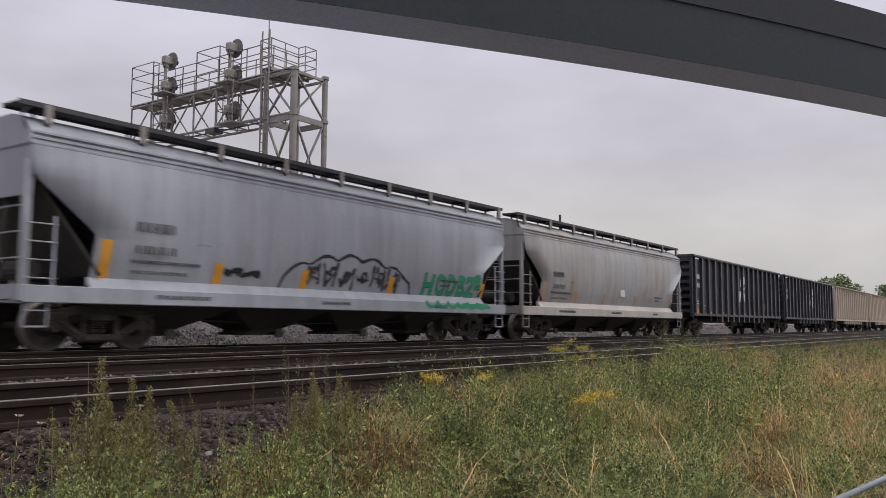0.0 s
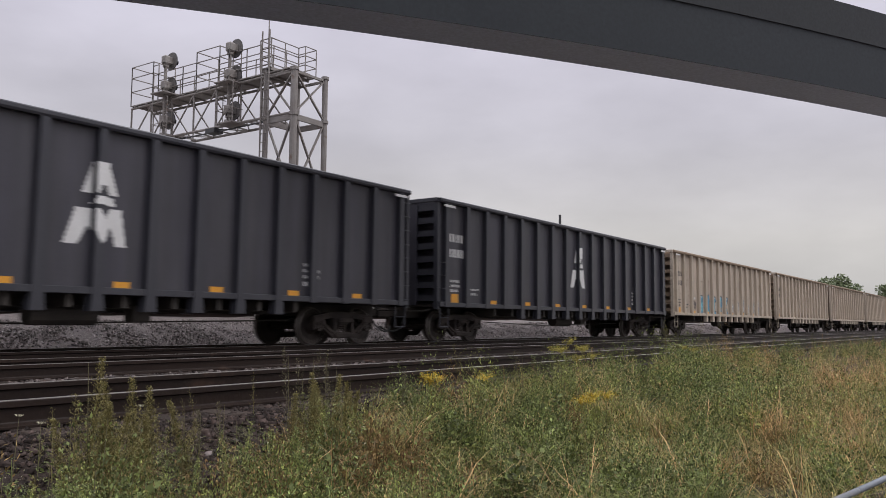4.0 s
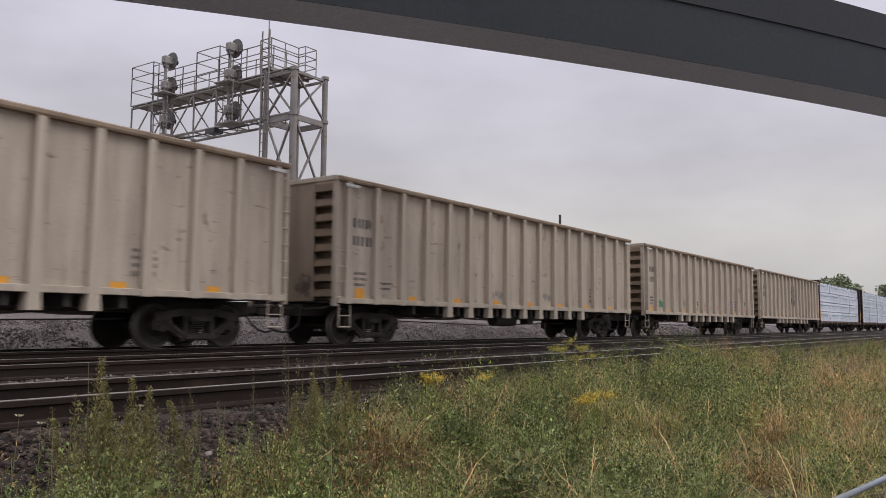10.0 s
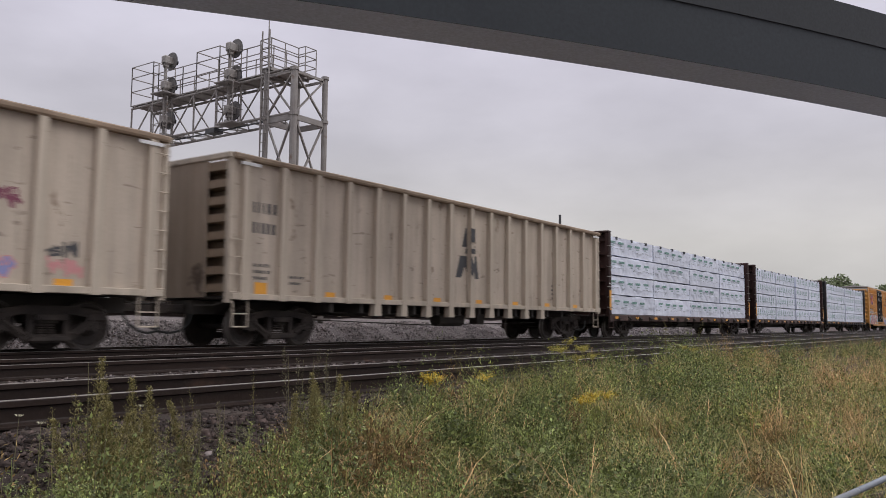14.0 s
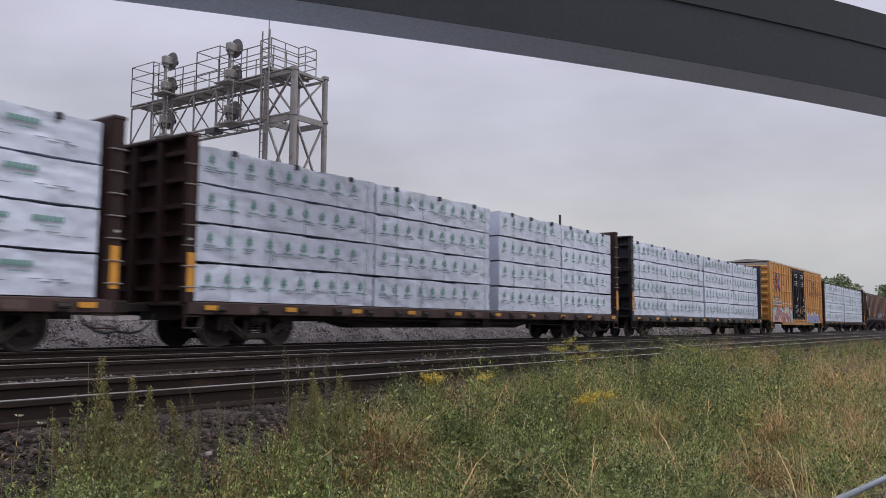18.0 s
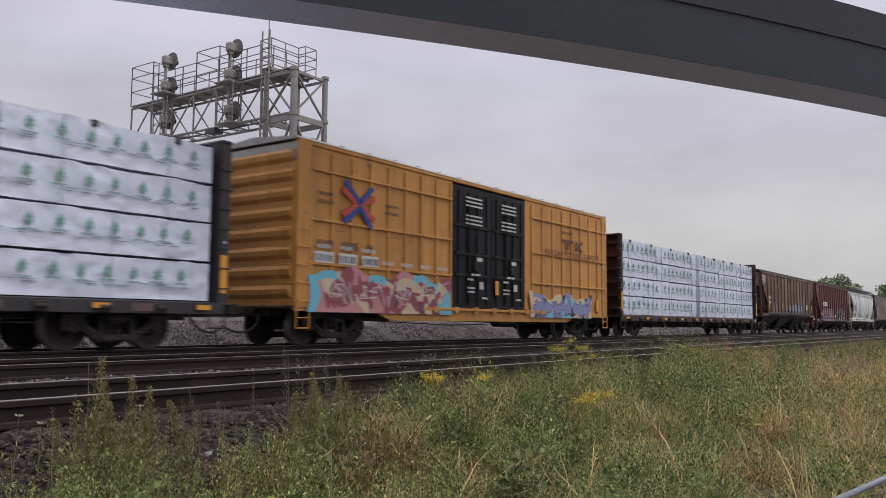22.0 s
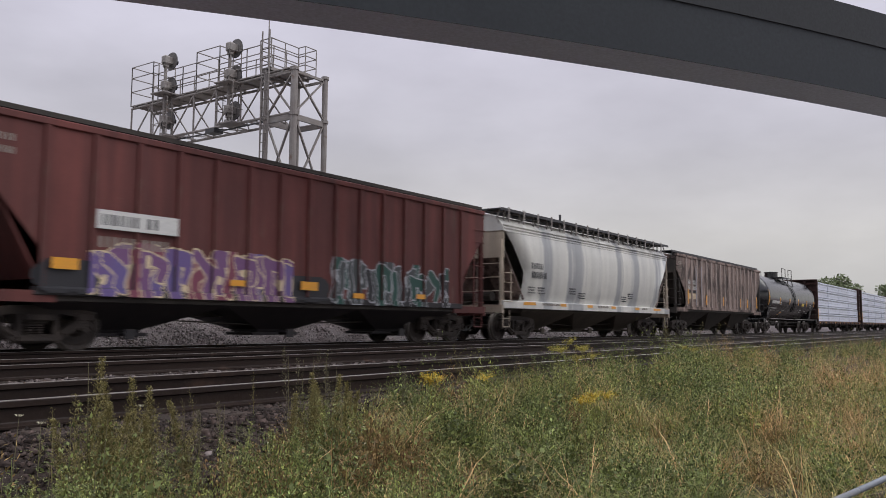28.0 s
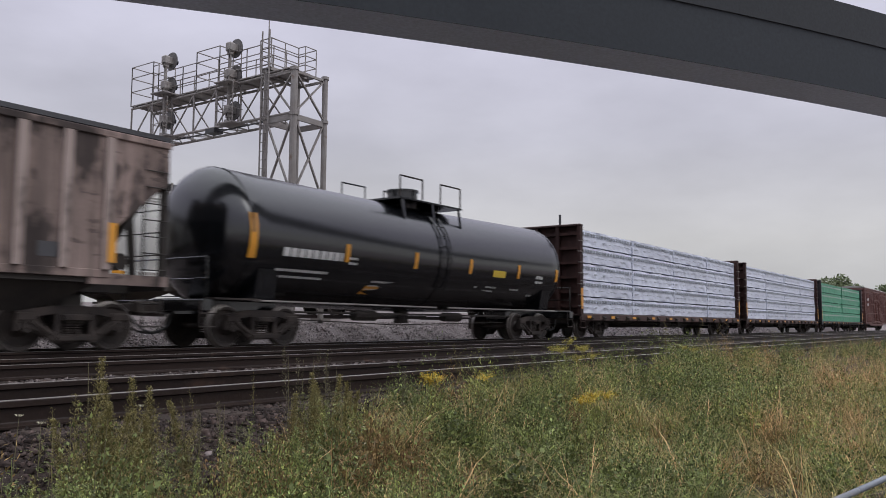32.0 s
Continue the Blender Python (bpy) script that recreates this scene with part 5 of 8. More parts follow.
# ---------------------------------------------------------------- box cars
def box_car(u0, u1, skin, label, doors="door_black", top=4.90, door_at=(6.2, 10.75), roof="yellow"):
    half = (u1 - u0) / 2
    car = thing("box_car", pose((u0 + u1) / 2, NT, 0), label, "railway wagon", "freight cars of the train")
    y, low = 1.50, 0.90
    d0, d1 = -half + door_at[0], -half + door_at[1]
    for s in (-1, 1):
        for a, b in ((-half, d0), (d1, half)):
            bm = B()
            box(bm, a, b, s * y - 0.015, s * y + 0.015, low, top - 0.05)
            part("side_panel", bm, M[skin], car)
            n = int(round((b - a - 0.5) / 0.76))
            for k in range(n + 1):
                x = a + 0.45 + (b - a - 0.55) * k / n
                bm = B()
                box(bm, x - 0.05, x + 0.05, s * (y + 0.035) - 0.03, s * (y + 0.035) + 0.03, low + 0.08, top - 0.22, 0.008)
                part("side_post", bm, M[skin], car)
            for z in (low + 1.05, low + 2.10, low + 3.30):
                bm = B()
                box(bm, a + 0.40, b - 0.06, s * (y + 0.05) - 0.03, s * (y + 0.05) + 0.03, z - 0.03, z + 0.03, 0.008)
                part("belt_rail", bm, M[skin], car)
            bm = B()
            e = a if a == -half else b
            box(bm, min(e, e + (0.42 if e < 0 else -0.42)), max(e, e + (0.42 if e < 0 else -0.42)), s * (y + 0.03) - 0.02, s * (y + 0.03) + 0.02, low, top - 0.1)
            part("corner_panel", bm, M[skin], car)
        bm = B()
        box(bm, -half, half, s * y - 0.05, s * y + 0.09, top - 0.14, top, 0.02)
        part("eave_rail", bm, M[skin], car)
        bm = B()
        prism(bm, [(-half, low + 0.05), (half, low + 0.05), (half, low - 0.08), (half - 2.9, low - 0.08), (half - 3.5, low - 0.28), (-half + 3.5, low - 0.28), (-half + 2.9, low - 0.08), (-half, low - 0.08)], s * y - 0.02, s * y + 0.045, "y")
        part("side_sill", bm, M[skin], car)
        mid = (d0 + d1) / 2
        for a, b in ((d0 + 0.03, mid - 0.015), (mid + 0.015, d1 - 0.03)):
            bm = B()
            box(bm, a, b, s * y - 0.03, s * (y + 0.03) if s > 0 else s * y + 0.0, low + 0.10, top - 0.2) if s > 0 else box(bm, a, b, -y - 0.035, -y + 0.02, low + 0.10, top - 0.2, 0.01)
            door = part("door", bm, M[doors], car, "black sliding plug door" if doors == "door_black" else "brown sliding door")
            for k in range(4):
                x = a + 0.28 + (b - a - 0.56) * k / 3
                bm = B()
                box(bm, x - 0.04, x + 0.04, s * (y + 0.05) - 0.03, s * (y + 0.05) + 0.03, low + 0.22, top - 0.35, 0.008)
                part("door_rib", bm, M[doors], door)
            for z in (low + 1.1, low + 1.75, low + 2.6):
                bm = B()
                box(bm, a + 0.08, b - 0.08, s * (y + 0.055) - 0.03, s * (y + 0.055) + 0.03, z - 0.045, z + 0.045, 0.008)
                part("door_rail", bm, M[doors], door)
            if s < 0:
                bm = B()
                cyl(bm, ((a + b) / 2, -y - 0.12, low + 0.3), ((a + b) / 2, -y - 0.12, low + 2.4), 0.02, 6)
                cyl(bm, ((a + b) / 2 - 0.3, -y - 0.12, low + 0.3), ((a + b) / 2 - 0.3, -y - 0.12, low + 3.3), 0.02, 6)
                part("lock_rod", bm, M[doors], door)
                bm = B()
                cyl(bm, ((a + b) / 2 + 0.12, -y - 0.11, low + 1.42), ((a + b) / 2 + 0.12, -y - 0.09, low + 1.42), 0.17, 14)
                part("handwheel", bm, M["truck"], door)
        bm = B()
        box(bm, d0 - 1.4, d1 + 1.4, s * (y + 0.06) - 0.04, s * (y + 0.06) + 0.04, low + 0.02, low + 0.10, 0.01)
        for x in np.arange(d0 - 0.9, d1 + 1.2, 1.05):
            box(bm, x - 0.10, x + 0.10, s * (y + 0.06) - 0.06, s * (y + 0.06) + 0.06, low - 0.04, low + 0.14)
        part("door_track", bm, M[skin], car)
    for s in (-1, 1):
        xe = s * (half - 0.03)
        bm = B()
        box(bm, xe - 0.02, xe + 0.02, -y, y, low, top - 0.1)
        part("end_wall", bm, M[skin], car)
        for k in range(8):
            z = low + 0.35 + k * 0.46
            bm = B()
            prism(bm, [(0, z - 0.17), (s * 0.10, z - 0.05), (s * 0.12, z + 0.07), (0, z + 0.19)], -y + 0.12, y - 0.12, "y")
            bmesh.ops.translate(bm, vec=(xe, 0, 0), verts=bm.verts)
            part("end_corrugation", bm, M[skin], car)
        if skin == "yellow":
            bm = B()
            box(bm, xe - 0.035, xe + 0.035, -y + 0.02, y - 0.02, top - 0.52, top - 0.11)
            part("end_head_plate", bm, M["roof_pale"], car, "grey-white plate at the head of the end wall")
        for k in range(5):
            grab_iron(GRABS, car, s * (half - 0.22), -y - 0.04, low + 0.15 + k * 0.42, 0.36, M[skin])
        bm = B()
        for k in range(5):
            z = low + 0.15 + k * 0.42
            tube(bm, [(xe, -y + 0.1, z), (xe + s * 0.17, -y + 0.1, z), (xe + s * 0.17, -y + 0.5, z), (xe, -y + 0.5, z)], 0.013, 5)
        part("end_ladder", bm, M[skin], car)
        step(car, s * (half - 0.22), M[skin], z0=0.42, z1=0.9)
    bm = B()
    prism(bm, [(-y - 0.06, top - 0.03), (-y - 0.02, top + 0.02), (0, top + 0.16), (y + 0.02, top + 0.02), (y + 0.06, top - 0.03)], -half - 0.03, half + 0.03)
    for x in np.arange(-half + 0.5, half, 1.05):
        prism(bm, [(-y - 0.02, top + 0.02), (-y - 0.02, top + 0.05), (0, top + 0.20), (y + 0.02, top + 0.05), (y + 0.02, top + 0.02), (0, top + 0.16)], x - 0.03, x + 0.03)
    part("roof", bm, M[roof], car)
    bm = B()
    box(bm, -half + 0.3, half - 0.3, -0.35, 0.35, 0.70, 0.98)
    box(bm, -half, half, -y, y, low - 0.02, low + 0.04)
    cyl(bm, (1.0, -0.95, 0.62), (2.2, -0.95, 0.62), 0.18, 12)
    part("underframe", bm, M["under"], car)
    tb = B()
    tube(tb, [(-5.5, -1.35, 0.72), (-2.5, -1.36, 0.64), (2.0, -1.36, 0.55), (6.0, -1.35, 0.66)], 0.018, 5)
    part("brake_pipe", tb, M["under"], car)
    add_gear(car, half, half - 1.85)

    def surf(a, z):
        return -y - 0.017
    return car, surf, half, (d0, d1)


# ---------------------------------------------------------------- tank car
def tank_car(u0, u1, label):
    half = (u1 - u0) / 2
    car = thing("tank_car", pose((u0 + u1) / 2, NT, 0), label, "railway wagon", "freight cars of the train")
    R, zc, body = 1.57, 2.55, half - 1.12
    seg = 40
    prof = []
    for k in range(9):
        a = math.pi / 2 * k / 8
        prof.append((-body - 0.72 * math.cos(a), R * math.sin(a)))
    prof[0] = (prof[0][0], 0.02)
    prof += [(x, R) for x in np.linspace(-body + 0.5, body - 0.5, 12)] + [(-a, b) for a, b in prof[::-1]]
    vs, fs = [], []
    for x, r in prof:
        drop = 0.10 * (1 - abs(x) / (body + 0.72))      # the shell sags a little to its outlet
        for k in range(seg):
            a = k * math.tau / seg
            vs.append((x, r * math.cos(a), zc - drop + r * math.sin(a)))
    for i in range(len(prof) - 1):
        for k in range(seg):
            fs.append((i * seg + k, i * seg + (k + 1) % seg, (i + 1) * seg + (k + 1) % seg, (i + 1) * seg + k))
    fs += [tuple(range(seg))[::-1], tuple((len(prof) - 1) * seg + k for k in range(seg))]
    raw("shell", vs, fs, [M["tank"]], car, None, True)
    for x in (-body, 0.0, body):
        bm = B()
        res = bmesh.ops.create_cone(bm, cap_ends=False, segments=seg, radius1=R + 0.012, radius2=R + 0.012, depth=0.07)
        bmesh.ops.transform(bm, matrix=Matrix.Translation((x, 0, zc - 0.10 * (1 - abs(x) / (body + 0.72)))) @ Matrix.Rotation(math.pi / 2, 4, "Y"), verts=res["verts"])
        part("shell_band", bm, M["tank"], car, smooth=True)
    # valve dome with platform and rails
    bm = B()
    cyl(bm, (0, 0, zc + R - 0.15), (0, 0, zc + R + 0.36), 0.46, 20)
    cyl(bm, (0, 0, zc + R + 0.36), (0, 0, zc + R + 0.42), 0.50, 20)
    part("valve_dome", bm, M["tank"], car)
    bm = B()
    box(bm, -1.55, 1.55, -1.15, 1.15, zc + R - 0.08, zc + R - 0.03)
    for x in (-1.4, 0, 1.4):
        for s in (-1, 1):
            bar(bm, (x, s * 1.1, zc + R - 0.05), (x, s * 1.2, zc + 0.9), 0.06)
    part("platform", bm, M["tank"], car)
    for s in (-1, 1):
        bm = B()
        tube(bm, [(-1.5, s * 1.1, zc + R - 0.03), (-1.5, s * 1.1, zc + R + 0.58), (-0.45, s * 1.1, zc + R + 0.58)], 0.025, 6)
        tube(bm, [(1.5, s * 1.1, zc + R - 0.03), (1.5, s * 1.1, zc + R + 0.58), (0.45, s * 1.1, zc + R + 0.58)], 0.025, 6)
        tube(bm, [(-0.45, s * 1.1, zc + R + 0.58), (-0.45, s * 1.1, zc + R + 0.0)], 0.025, 6)
        tube(bm, [(0.45, s * 1.1, zc + R + 0.58), (0.45, s * 1.1, zc + R + 0.0)], 0.025, 6)
        part("guard_rail", bm, M["truck"] if s < 0 else M["tank"], car)
    bm = B()
    for s in (-0.2, 0.2):
        pts = [(s + 0.1, -(R + 0.06) * math.cos(a), zc - 0.1 + (R + 0.06) * math.sin(a)) for a in np.linspace(-0.6, 1.0, 9)]
        tube(bm, pts, 0.025, 5)
    rails = part("ladder", bm, M["tank"], car)
    for a in np.linspace(-0.6, 1.0, 9):
        bm = B()
        cyl(bm, (-0.1, -(R + 0.06) * math.cos(a), zc - 0.1 + (R + 0.06) * math.sin(a)), (0.3, -(R + 0.06) * math.cos(a), zc - 0.1 + (R + 0.06) * math.sin(a)), 0.014, 5)
        part("rung", bm, M["tank"], rails)
    for s in (-1, 1):
        bm = B()
        box(bm, min(s * (half - 2.9), s * half), max(s * (half - 2.9), s * half), -0.4, 0.4, 0.72, 1.05)
        box(bm, s * half - 0.12, s * half + 0.12, -1.5, 1.5, 0.78, 1.02, 0.01)
        part("stub_sill", bm, M["tank"], car)
        bm = B()
        for z in (1.45, 1.9):
            tube(bm, [(s * half, -1.45, 1.0), (s * half, -1.45, z), (s * half, 1.45, z), (s * half, 1.45, 1.0)], 0.018, 5)
        part("end_handrail", bm, M["tank"], car)
        bm = B()
        prism(bm, [(-1.25, 1.05), (1.25, 1.05), (1.38, 1.75), (1.0, 1.25), (-1.0, 1.25), (-1.38, 1.75)], s * (half - 1.75) - 0.3, s * (half - 1.75) + 0.3)
        part("saddle", bm, M["tank"], car)
        step(car, s * (half - 0.05), M["truck"], y=-1.48)
        bm = B()
        box(bm, min(s * (half - 0.15), s * (half - 1.4)), max(s * (half - 0.15), s * (half - 1.4)), -1.55, -1.20, 1.02, 1.06)
        part("side_step_board", bm, M["truck"], car)
    bm = B()
    tube(bm, [(-half + 1.2, -1.52, 1.02), (-0.3, -1.52, 1.0)], 0.022, 6)
    tube(bm, [(0.3, -1.52, 1.0), (half - 1.2, -1.52, 1.02)], 0.022, 6)
    part("side_handrail", bm, M["galv"], car)
    bm = B()
    cyl(bm, (0, 0, 0.55), (0, 0, 1.05), 0.22, 12)
    box(bm, -1.2, 1.2, -0.06, 0.06, 0.72, 0.78)
    for x in (-2.6, 1.6):
        cyl(bm, (x, -0.4, 0.75), (x + 0.9, -0.4, 0.75), 0.14, 10)
    tube(bm, [(-half + 2.5, -0.7, 0.8), (half - 2.5, -0.7, 0.8)], 0.03, 5)
    part("bottom_outlet", bm, M["under"], car)

    def surf(a, z):
        q = min(1.0, abs(z - zc + 0.05) / R)
        return -R * math.sqrt(max(0.0, 1 - q * q)) - 0.004

    def mark(name, x0, x1, z0, z1, m, label="", lean=0.0):
        nz = max(2, int((z1 - z0) / 0.06))
        vs, fs = [], []
        for k in range(nz + 1):
            z = z0 + (z1 - z0) * k / nz
            for x in (x0, x1):
                vs.append((x + lean * (z - z0), surf(x, z) - 0.006, z))
        for k in range(nz):
            fs.append((2 * k, 2 * k + 1, 2 * k + 3, 2 * k + 2))
        ob = raw(name, vs, fs, [M[m]], car)
        if label:
            tagged(ob, label)
    x = -half
    for a in (1.02, 4.12, 6.95, 9.7, 12.6, 15.3):
        big = a in (1.02,)
        mark("reflector", x + a, x + a + 0.16 + (0.06 if big else 0), 2.05 if not big else 1.95, 2.50 if not big else 2.95, "orange", "yellow reflective strip")
    for a, b, z0, z1 in ((2.05, 4.05, 2.06, 2.26), (4.3, 4.6, 2.0, 2.06), (4.3, 4.6, 2.12, 2.18), (1.95, 3.65, 1.72, 1.78), (1.9, 3.5, 1.58, 1.63), (5.4, 6.3, 1.60, 1.65), (5.35, 6.2, 1.50, 1.54), (5.3, 6.1, 1.41, 1.45),
                         (9.5, 10.4, 1.66, 1.71), (9.45, 10.1, 1.56, 1.60), (9.4, 10.1, 1.45, 1.50), (10.9, 11.5, 1.68, 1.73), (10.8, 11.4, 1.56, 1.61), (12.4, 13.0, 1.66, 1.70), (13.9, 14.4, 2.1, 2.2), (13.9, 14.4, 1.95, 2.02), (13.7, 14.0, 1.5, 1.56)):
        w = x + a
        while w < x + b:
            e = min(x + b, w + (z1 - z0) * 0.75 + 0.05)
            mark("lettering", w, e, z0, z1, "g_white")
            w = e + 0.04
    mark("placard", x + 11.1, x + 11.85, 2.03, 2.24, "hi_yellow", "yellow placard")
    mark("placard", x + 5.15, x + 5.95, 1.30, 1.52, "orange", "orange placard", 0.6)
    mark("placard", x + 6.95, x + 7.65, 1.16, 1.66, "hi_yellow", "slanting yellow painted stripe", 0.55)
    add_gear(car, half, half - 1.95)
    return car

# ---------------------------------------------------------------- the train, car by car, each at its place at 0 s
CARS = []


def build_train():
    c, s, h = round_hopper(7.05, 22.75, "grey", "grey rounded covered hopper with dark and green graffiti", 1, sill="grey")
    CARS.append(c)
    hopper_marks(c, s, h, "mark_dark")
    spray(c, -h + 6.6, 1.40, 3.7, 0.66, 6, ((0.034, "g_black"), (0.06, "g_grey")), s, 11, cell=0.018)
    cloud = [(-h + 5.9 + 4.9 * k / 40, 1.33 + 0.90 * math.sin(math.pi * k / 40) ** 0.4 * (0.82 + 0.18 * abs(math.sin(k * 0.42)))) for k in range(41)]
    spray(c, -h + 5.9, 1.33, 4.9, 0.95, 1, ((0.034, "g_black"),), s, 14, cell=0.018, lines=[(*a, *b) for a, b in zip(cloud, cloud[1:])])

    def loop(x, z, rx, rz, a0=0.0, a1=math.tau, n=12):
        q = [(-h + x + rx * math.cos(a), z + rz * math.sin(a)) for a in np.linspace(a0, a1, n + 1)]
        return [(*u, *v) for u, v in zip(q, q[1:])]
    bubble = [(-h + 11.35, 1.38, -h + 11.42, 1.90), (-h + 11.72, 1.38, -h + 11.78, 1.88), (-h + 11.4, 1.62, -h + 11.75, 1.64)]
    bubble += loop(12.18, 1.65, 0.20, 0.25) + [(-h + 12.55, 1.40, -h + 12.60, 1.92)] + loop(12.62, 1.66, 0.26, 0.25, -1.5, 1.5)
    bubble += [(-h + 13.1, 1.40, -h + 13.12, 1.92)] + loop(13.12, 1.80, 0.22, 0.12, -1.5, 1.5) + loop(13.12, 1.53, 0.25, 0.13, -1.5, 1.5)
    bubble += loop(13.68, 1.78, 0.17, 0.13, -0.6, 3.0) + [(-h + 13.82, 1.70, -h + 13.52, 1.42), (-h + 13.52, 1.42, -h + 13.9, 1.42)] + loop(14.05, 1.86, 0.16, 0.11) + [(-h + 14.0, 1.62, -h + 14.25, 1.66)]
    spray(c, -h + 11.2, 1.36, 3.2, 0.62, 1, ((0.05, "g_green"), (0.075, "g_pine")), s, 12, cell=0.018, lines=bubble)
    under = []
    for k in range(6):
        under += loop(11.65 + 0.52 * k, 1.14, 0.24, 0.12, math.pi, math.tau, 8)
    under += [(-h + 13.0, 1.06, -h + 14.7, 1.05), (-h + 13.2, 1.10, -h + 14.6, 1.10)]
    spray(c, -h + 11.3, 0.95, 3.6, 0.2, 1, ((0.05, "g_green"),), lambda a, z: -1.534, 15, cell=0.018, lines=under)
    spray(c, -h + 4.25, 1.52, 1.05, 0.17, 4, ((0.035, "g_black"),), s, 13, cell=0.02, lean=0.3)
    c, s, h = round_hopper(23.95, 39.7, "grey_rust", "grey rounded covered hopper streaked with brown rust", 2, sill="sill_cream")
    CARS.append(c)
    hopper_marks(c, s, h, "mark_dark", strip="orange_faded")
    plate(c, "stencil_panel", -h + 8.2, -h + 8.65, 1.72, 2.0, s(0, 1.9) - 0.015, M["g_white"], "white stencil square")
    for u0, u1, k in ((41.2, 59.5, 3), (60.95, 79.2, 4)):
        c, s, skip, h, st = gondola(u0, u1, "black", "black_rib", "black high-sided gondola car with white painted marks", k, "white", "white")
        CARS.append(c)
    tan = "tan high-sided ribbed gondola car with dirt and faded graffiti"
    spans = [(80.4, 99.1), (100.6, 118.75), (120.45, 138.75), (140.4, 158.5), (160.15, 178.6)]
    for k, (u0, u1) in enumerate(spans):
        lab = ("tan high-sided gondola car with blue graffiti letters", "tan high-sided gondola car with thin blue sprayed writing", tan, tan, "tan high-sided gondola car with a black painted mark")[k]
        c, s, skip, h, st = gondola(u0, u1, "tan", "tan_rib", lab, 5 + k, "mark_dark" if k == 4 else None)
        CARS.append(c)
        bay = lambda i: -h + 0.35 + i * st
        if k == 0:
            for i in range(5):
                g = block(i, bay(3 + i) + 0.30, 1.22 - 0.02 * i, 0.42, 0.86)
                spray(c, bay(3 + i) + 0.20, 1.16, 0.66, 1.0, 1, ((0.115, "g_blue"), (0.165, "g_black")), s, 30 + i, cell=0.02, skip=skip, blob="g_cyan", lines=g)
                spray(c, bay(3 + i) + 0.20, 1.16, 0.66, 1.0, 1, ((0.018, "g_white"),), s, 35 + i, cell=0.02, proud=0.007, lines=[(q[0] - 0.07, q[1] + 0.06, q[2] - 0.07, q[3] + 0.06) for q in g[:2]])
            for i in range(6):
                g = block(5 + (i * 2) % 3, bay(8 + i) + 0.22, 1.28, 0.46, 0.72)
                spray(c, bay(8 + i) + 0.20, 1.25, 0.5, 0.8, 1, ((0.045, "g_white"), (0.065, "mark_dark"), (0.15, "g_grey")), s, 40 + i, cell=0.02, skip=skip, lines=g)
            spray(c, bay(2) + 0.2, 1.25, 0.68, 0.55, 2, ((0.022, "g_black"),), s, 46, cell=0.016)
            plate(c, "stencil_panel", bay(2) + 0.45, bay(2) + 0.75, 1.86, 1.98, -1.514, M["g_white"], "white stencil patch")
        if k == 1:
            for i, (x, z, w, hh) in enumerate(((6.1, 1.80, 0.32, 0.36), (6.75, 1.80, 0.58, 0.30), (7.95, 1.78, 0.52, 0.26), (9.25, 1.80, 0.58, 0.36), (7.0, 1.37, 0.56, 0.18), (6.72, 1.05, 0.62, 0.28), (7.75, 1.1, 0.34, 0.34))):
                spray(c, -h + x, z, w, hh, 1 if i in (0, 3, 6) else 2, ((0.03, "g_tag"),), s, 50 + i, cell=0.02, skip=skip)
            spray(c, -h + 3.66, 1.12, 0.55, 0.85, 2, ((0.04, "g_black"), (0.08, "mark_faint")), s, 58, cell=0.025)
            spray(c, -h + 1.45, 1.60, 0.62, 0.22, 3, ((0.035, "mark_dark"),), s, 59, cell=0.02)
        if k == 2:
            spray(c, bay(6) + 0.2, 1.3, 0.75, 0.3, 3, ((0.03, "mark_faint"),), s, 60, cell=0.02)
            spray(c, bay(9) + 0.2, 1.35, 0.75, 0.3, 3, ((0.03, "mark_faint"),), s, 61, cell=0.02)
        if k == 3:
            for i in range(4):
                spray(c, bay(7 + i) + 0.22, 1.28, 0.55, 0.32, 1, ((0.04, "g_pink"), (0.08, "mark_faint")), s, 70 + i, cell=0.025, skip=skip)
            spray(c, -h + 6.75, 1.15, 0.8, 0.82, 2, ((0.045, "g_black"), (0.11, "g_cream")), s, 77, cell=0.025, skip=skip)
            spray(c, bay(1) + 0.15, 1.35, 0.8, 0.35, 3, ((0.05, "g_green"),), s, 78, cell=0.025, skip=skip)
            spray(c, bay(4) + 0.15, 1.4, 0.75, 0.35, 2, ((0.03, "mark_faint"),), s, 79, cell=0.025, skip=skip)
            for i in range(2):
                spray(c, bay(11 + i) + 0.25, 1.45, 0.5, 0.45, 1, ((0.035, "g_lilac"), (0.07, "g_pink")), s, 80 + i, cell=0.025, skip=skip)
            spray(c, bay(14) + 0.2, 1.3, 0.7, 0.4, 2, ((0.03, "g_pink"),), s, 84, cell=0.025, skip=skip)
            spray(c, bay(13) + 0.22, 2.35, 0.62, 0.55, 2, ((0.03, "g_plum"),), s, 85, cell=0.02, skip=skip)
            spray(c, bay(13) + 0.22, 1.25, 0.55, 0.45, 2, ((0.03, "g_lilac"), (0.06, "g_pink")), s, 86, cell=0.02, skip=skip)
            spray(c, bay(14) + 0.2, 1.62, 0.6, 0.3, 2, ((0.022, "mark_dark"),), s, 87, cell=0.018, skip=skip)
    CARS.append(flat_car(179.95, 200.95, "flat_brown", "brown centre-partition flat car loaded with wrapped lumber", 10, "dash", "print_green", splits=(4, 4, 4, 4), corners=3, load_label="lumber bundle wrapped in white film with green print"))
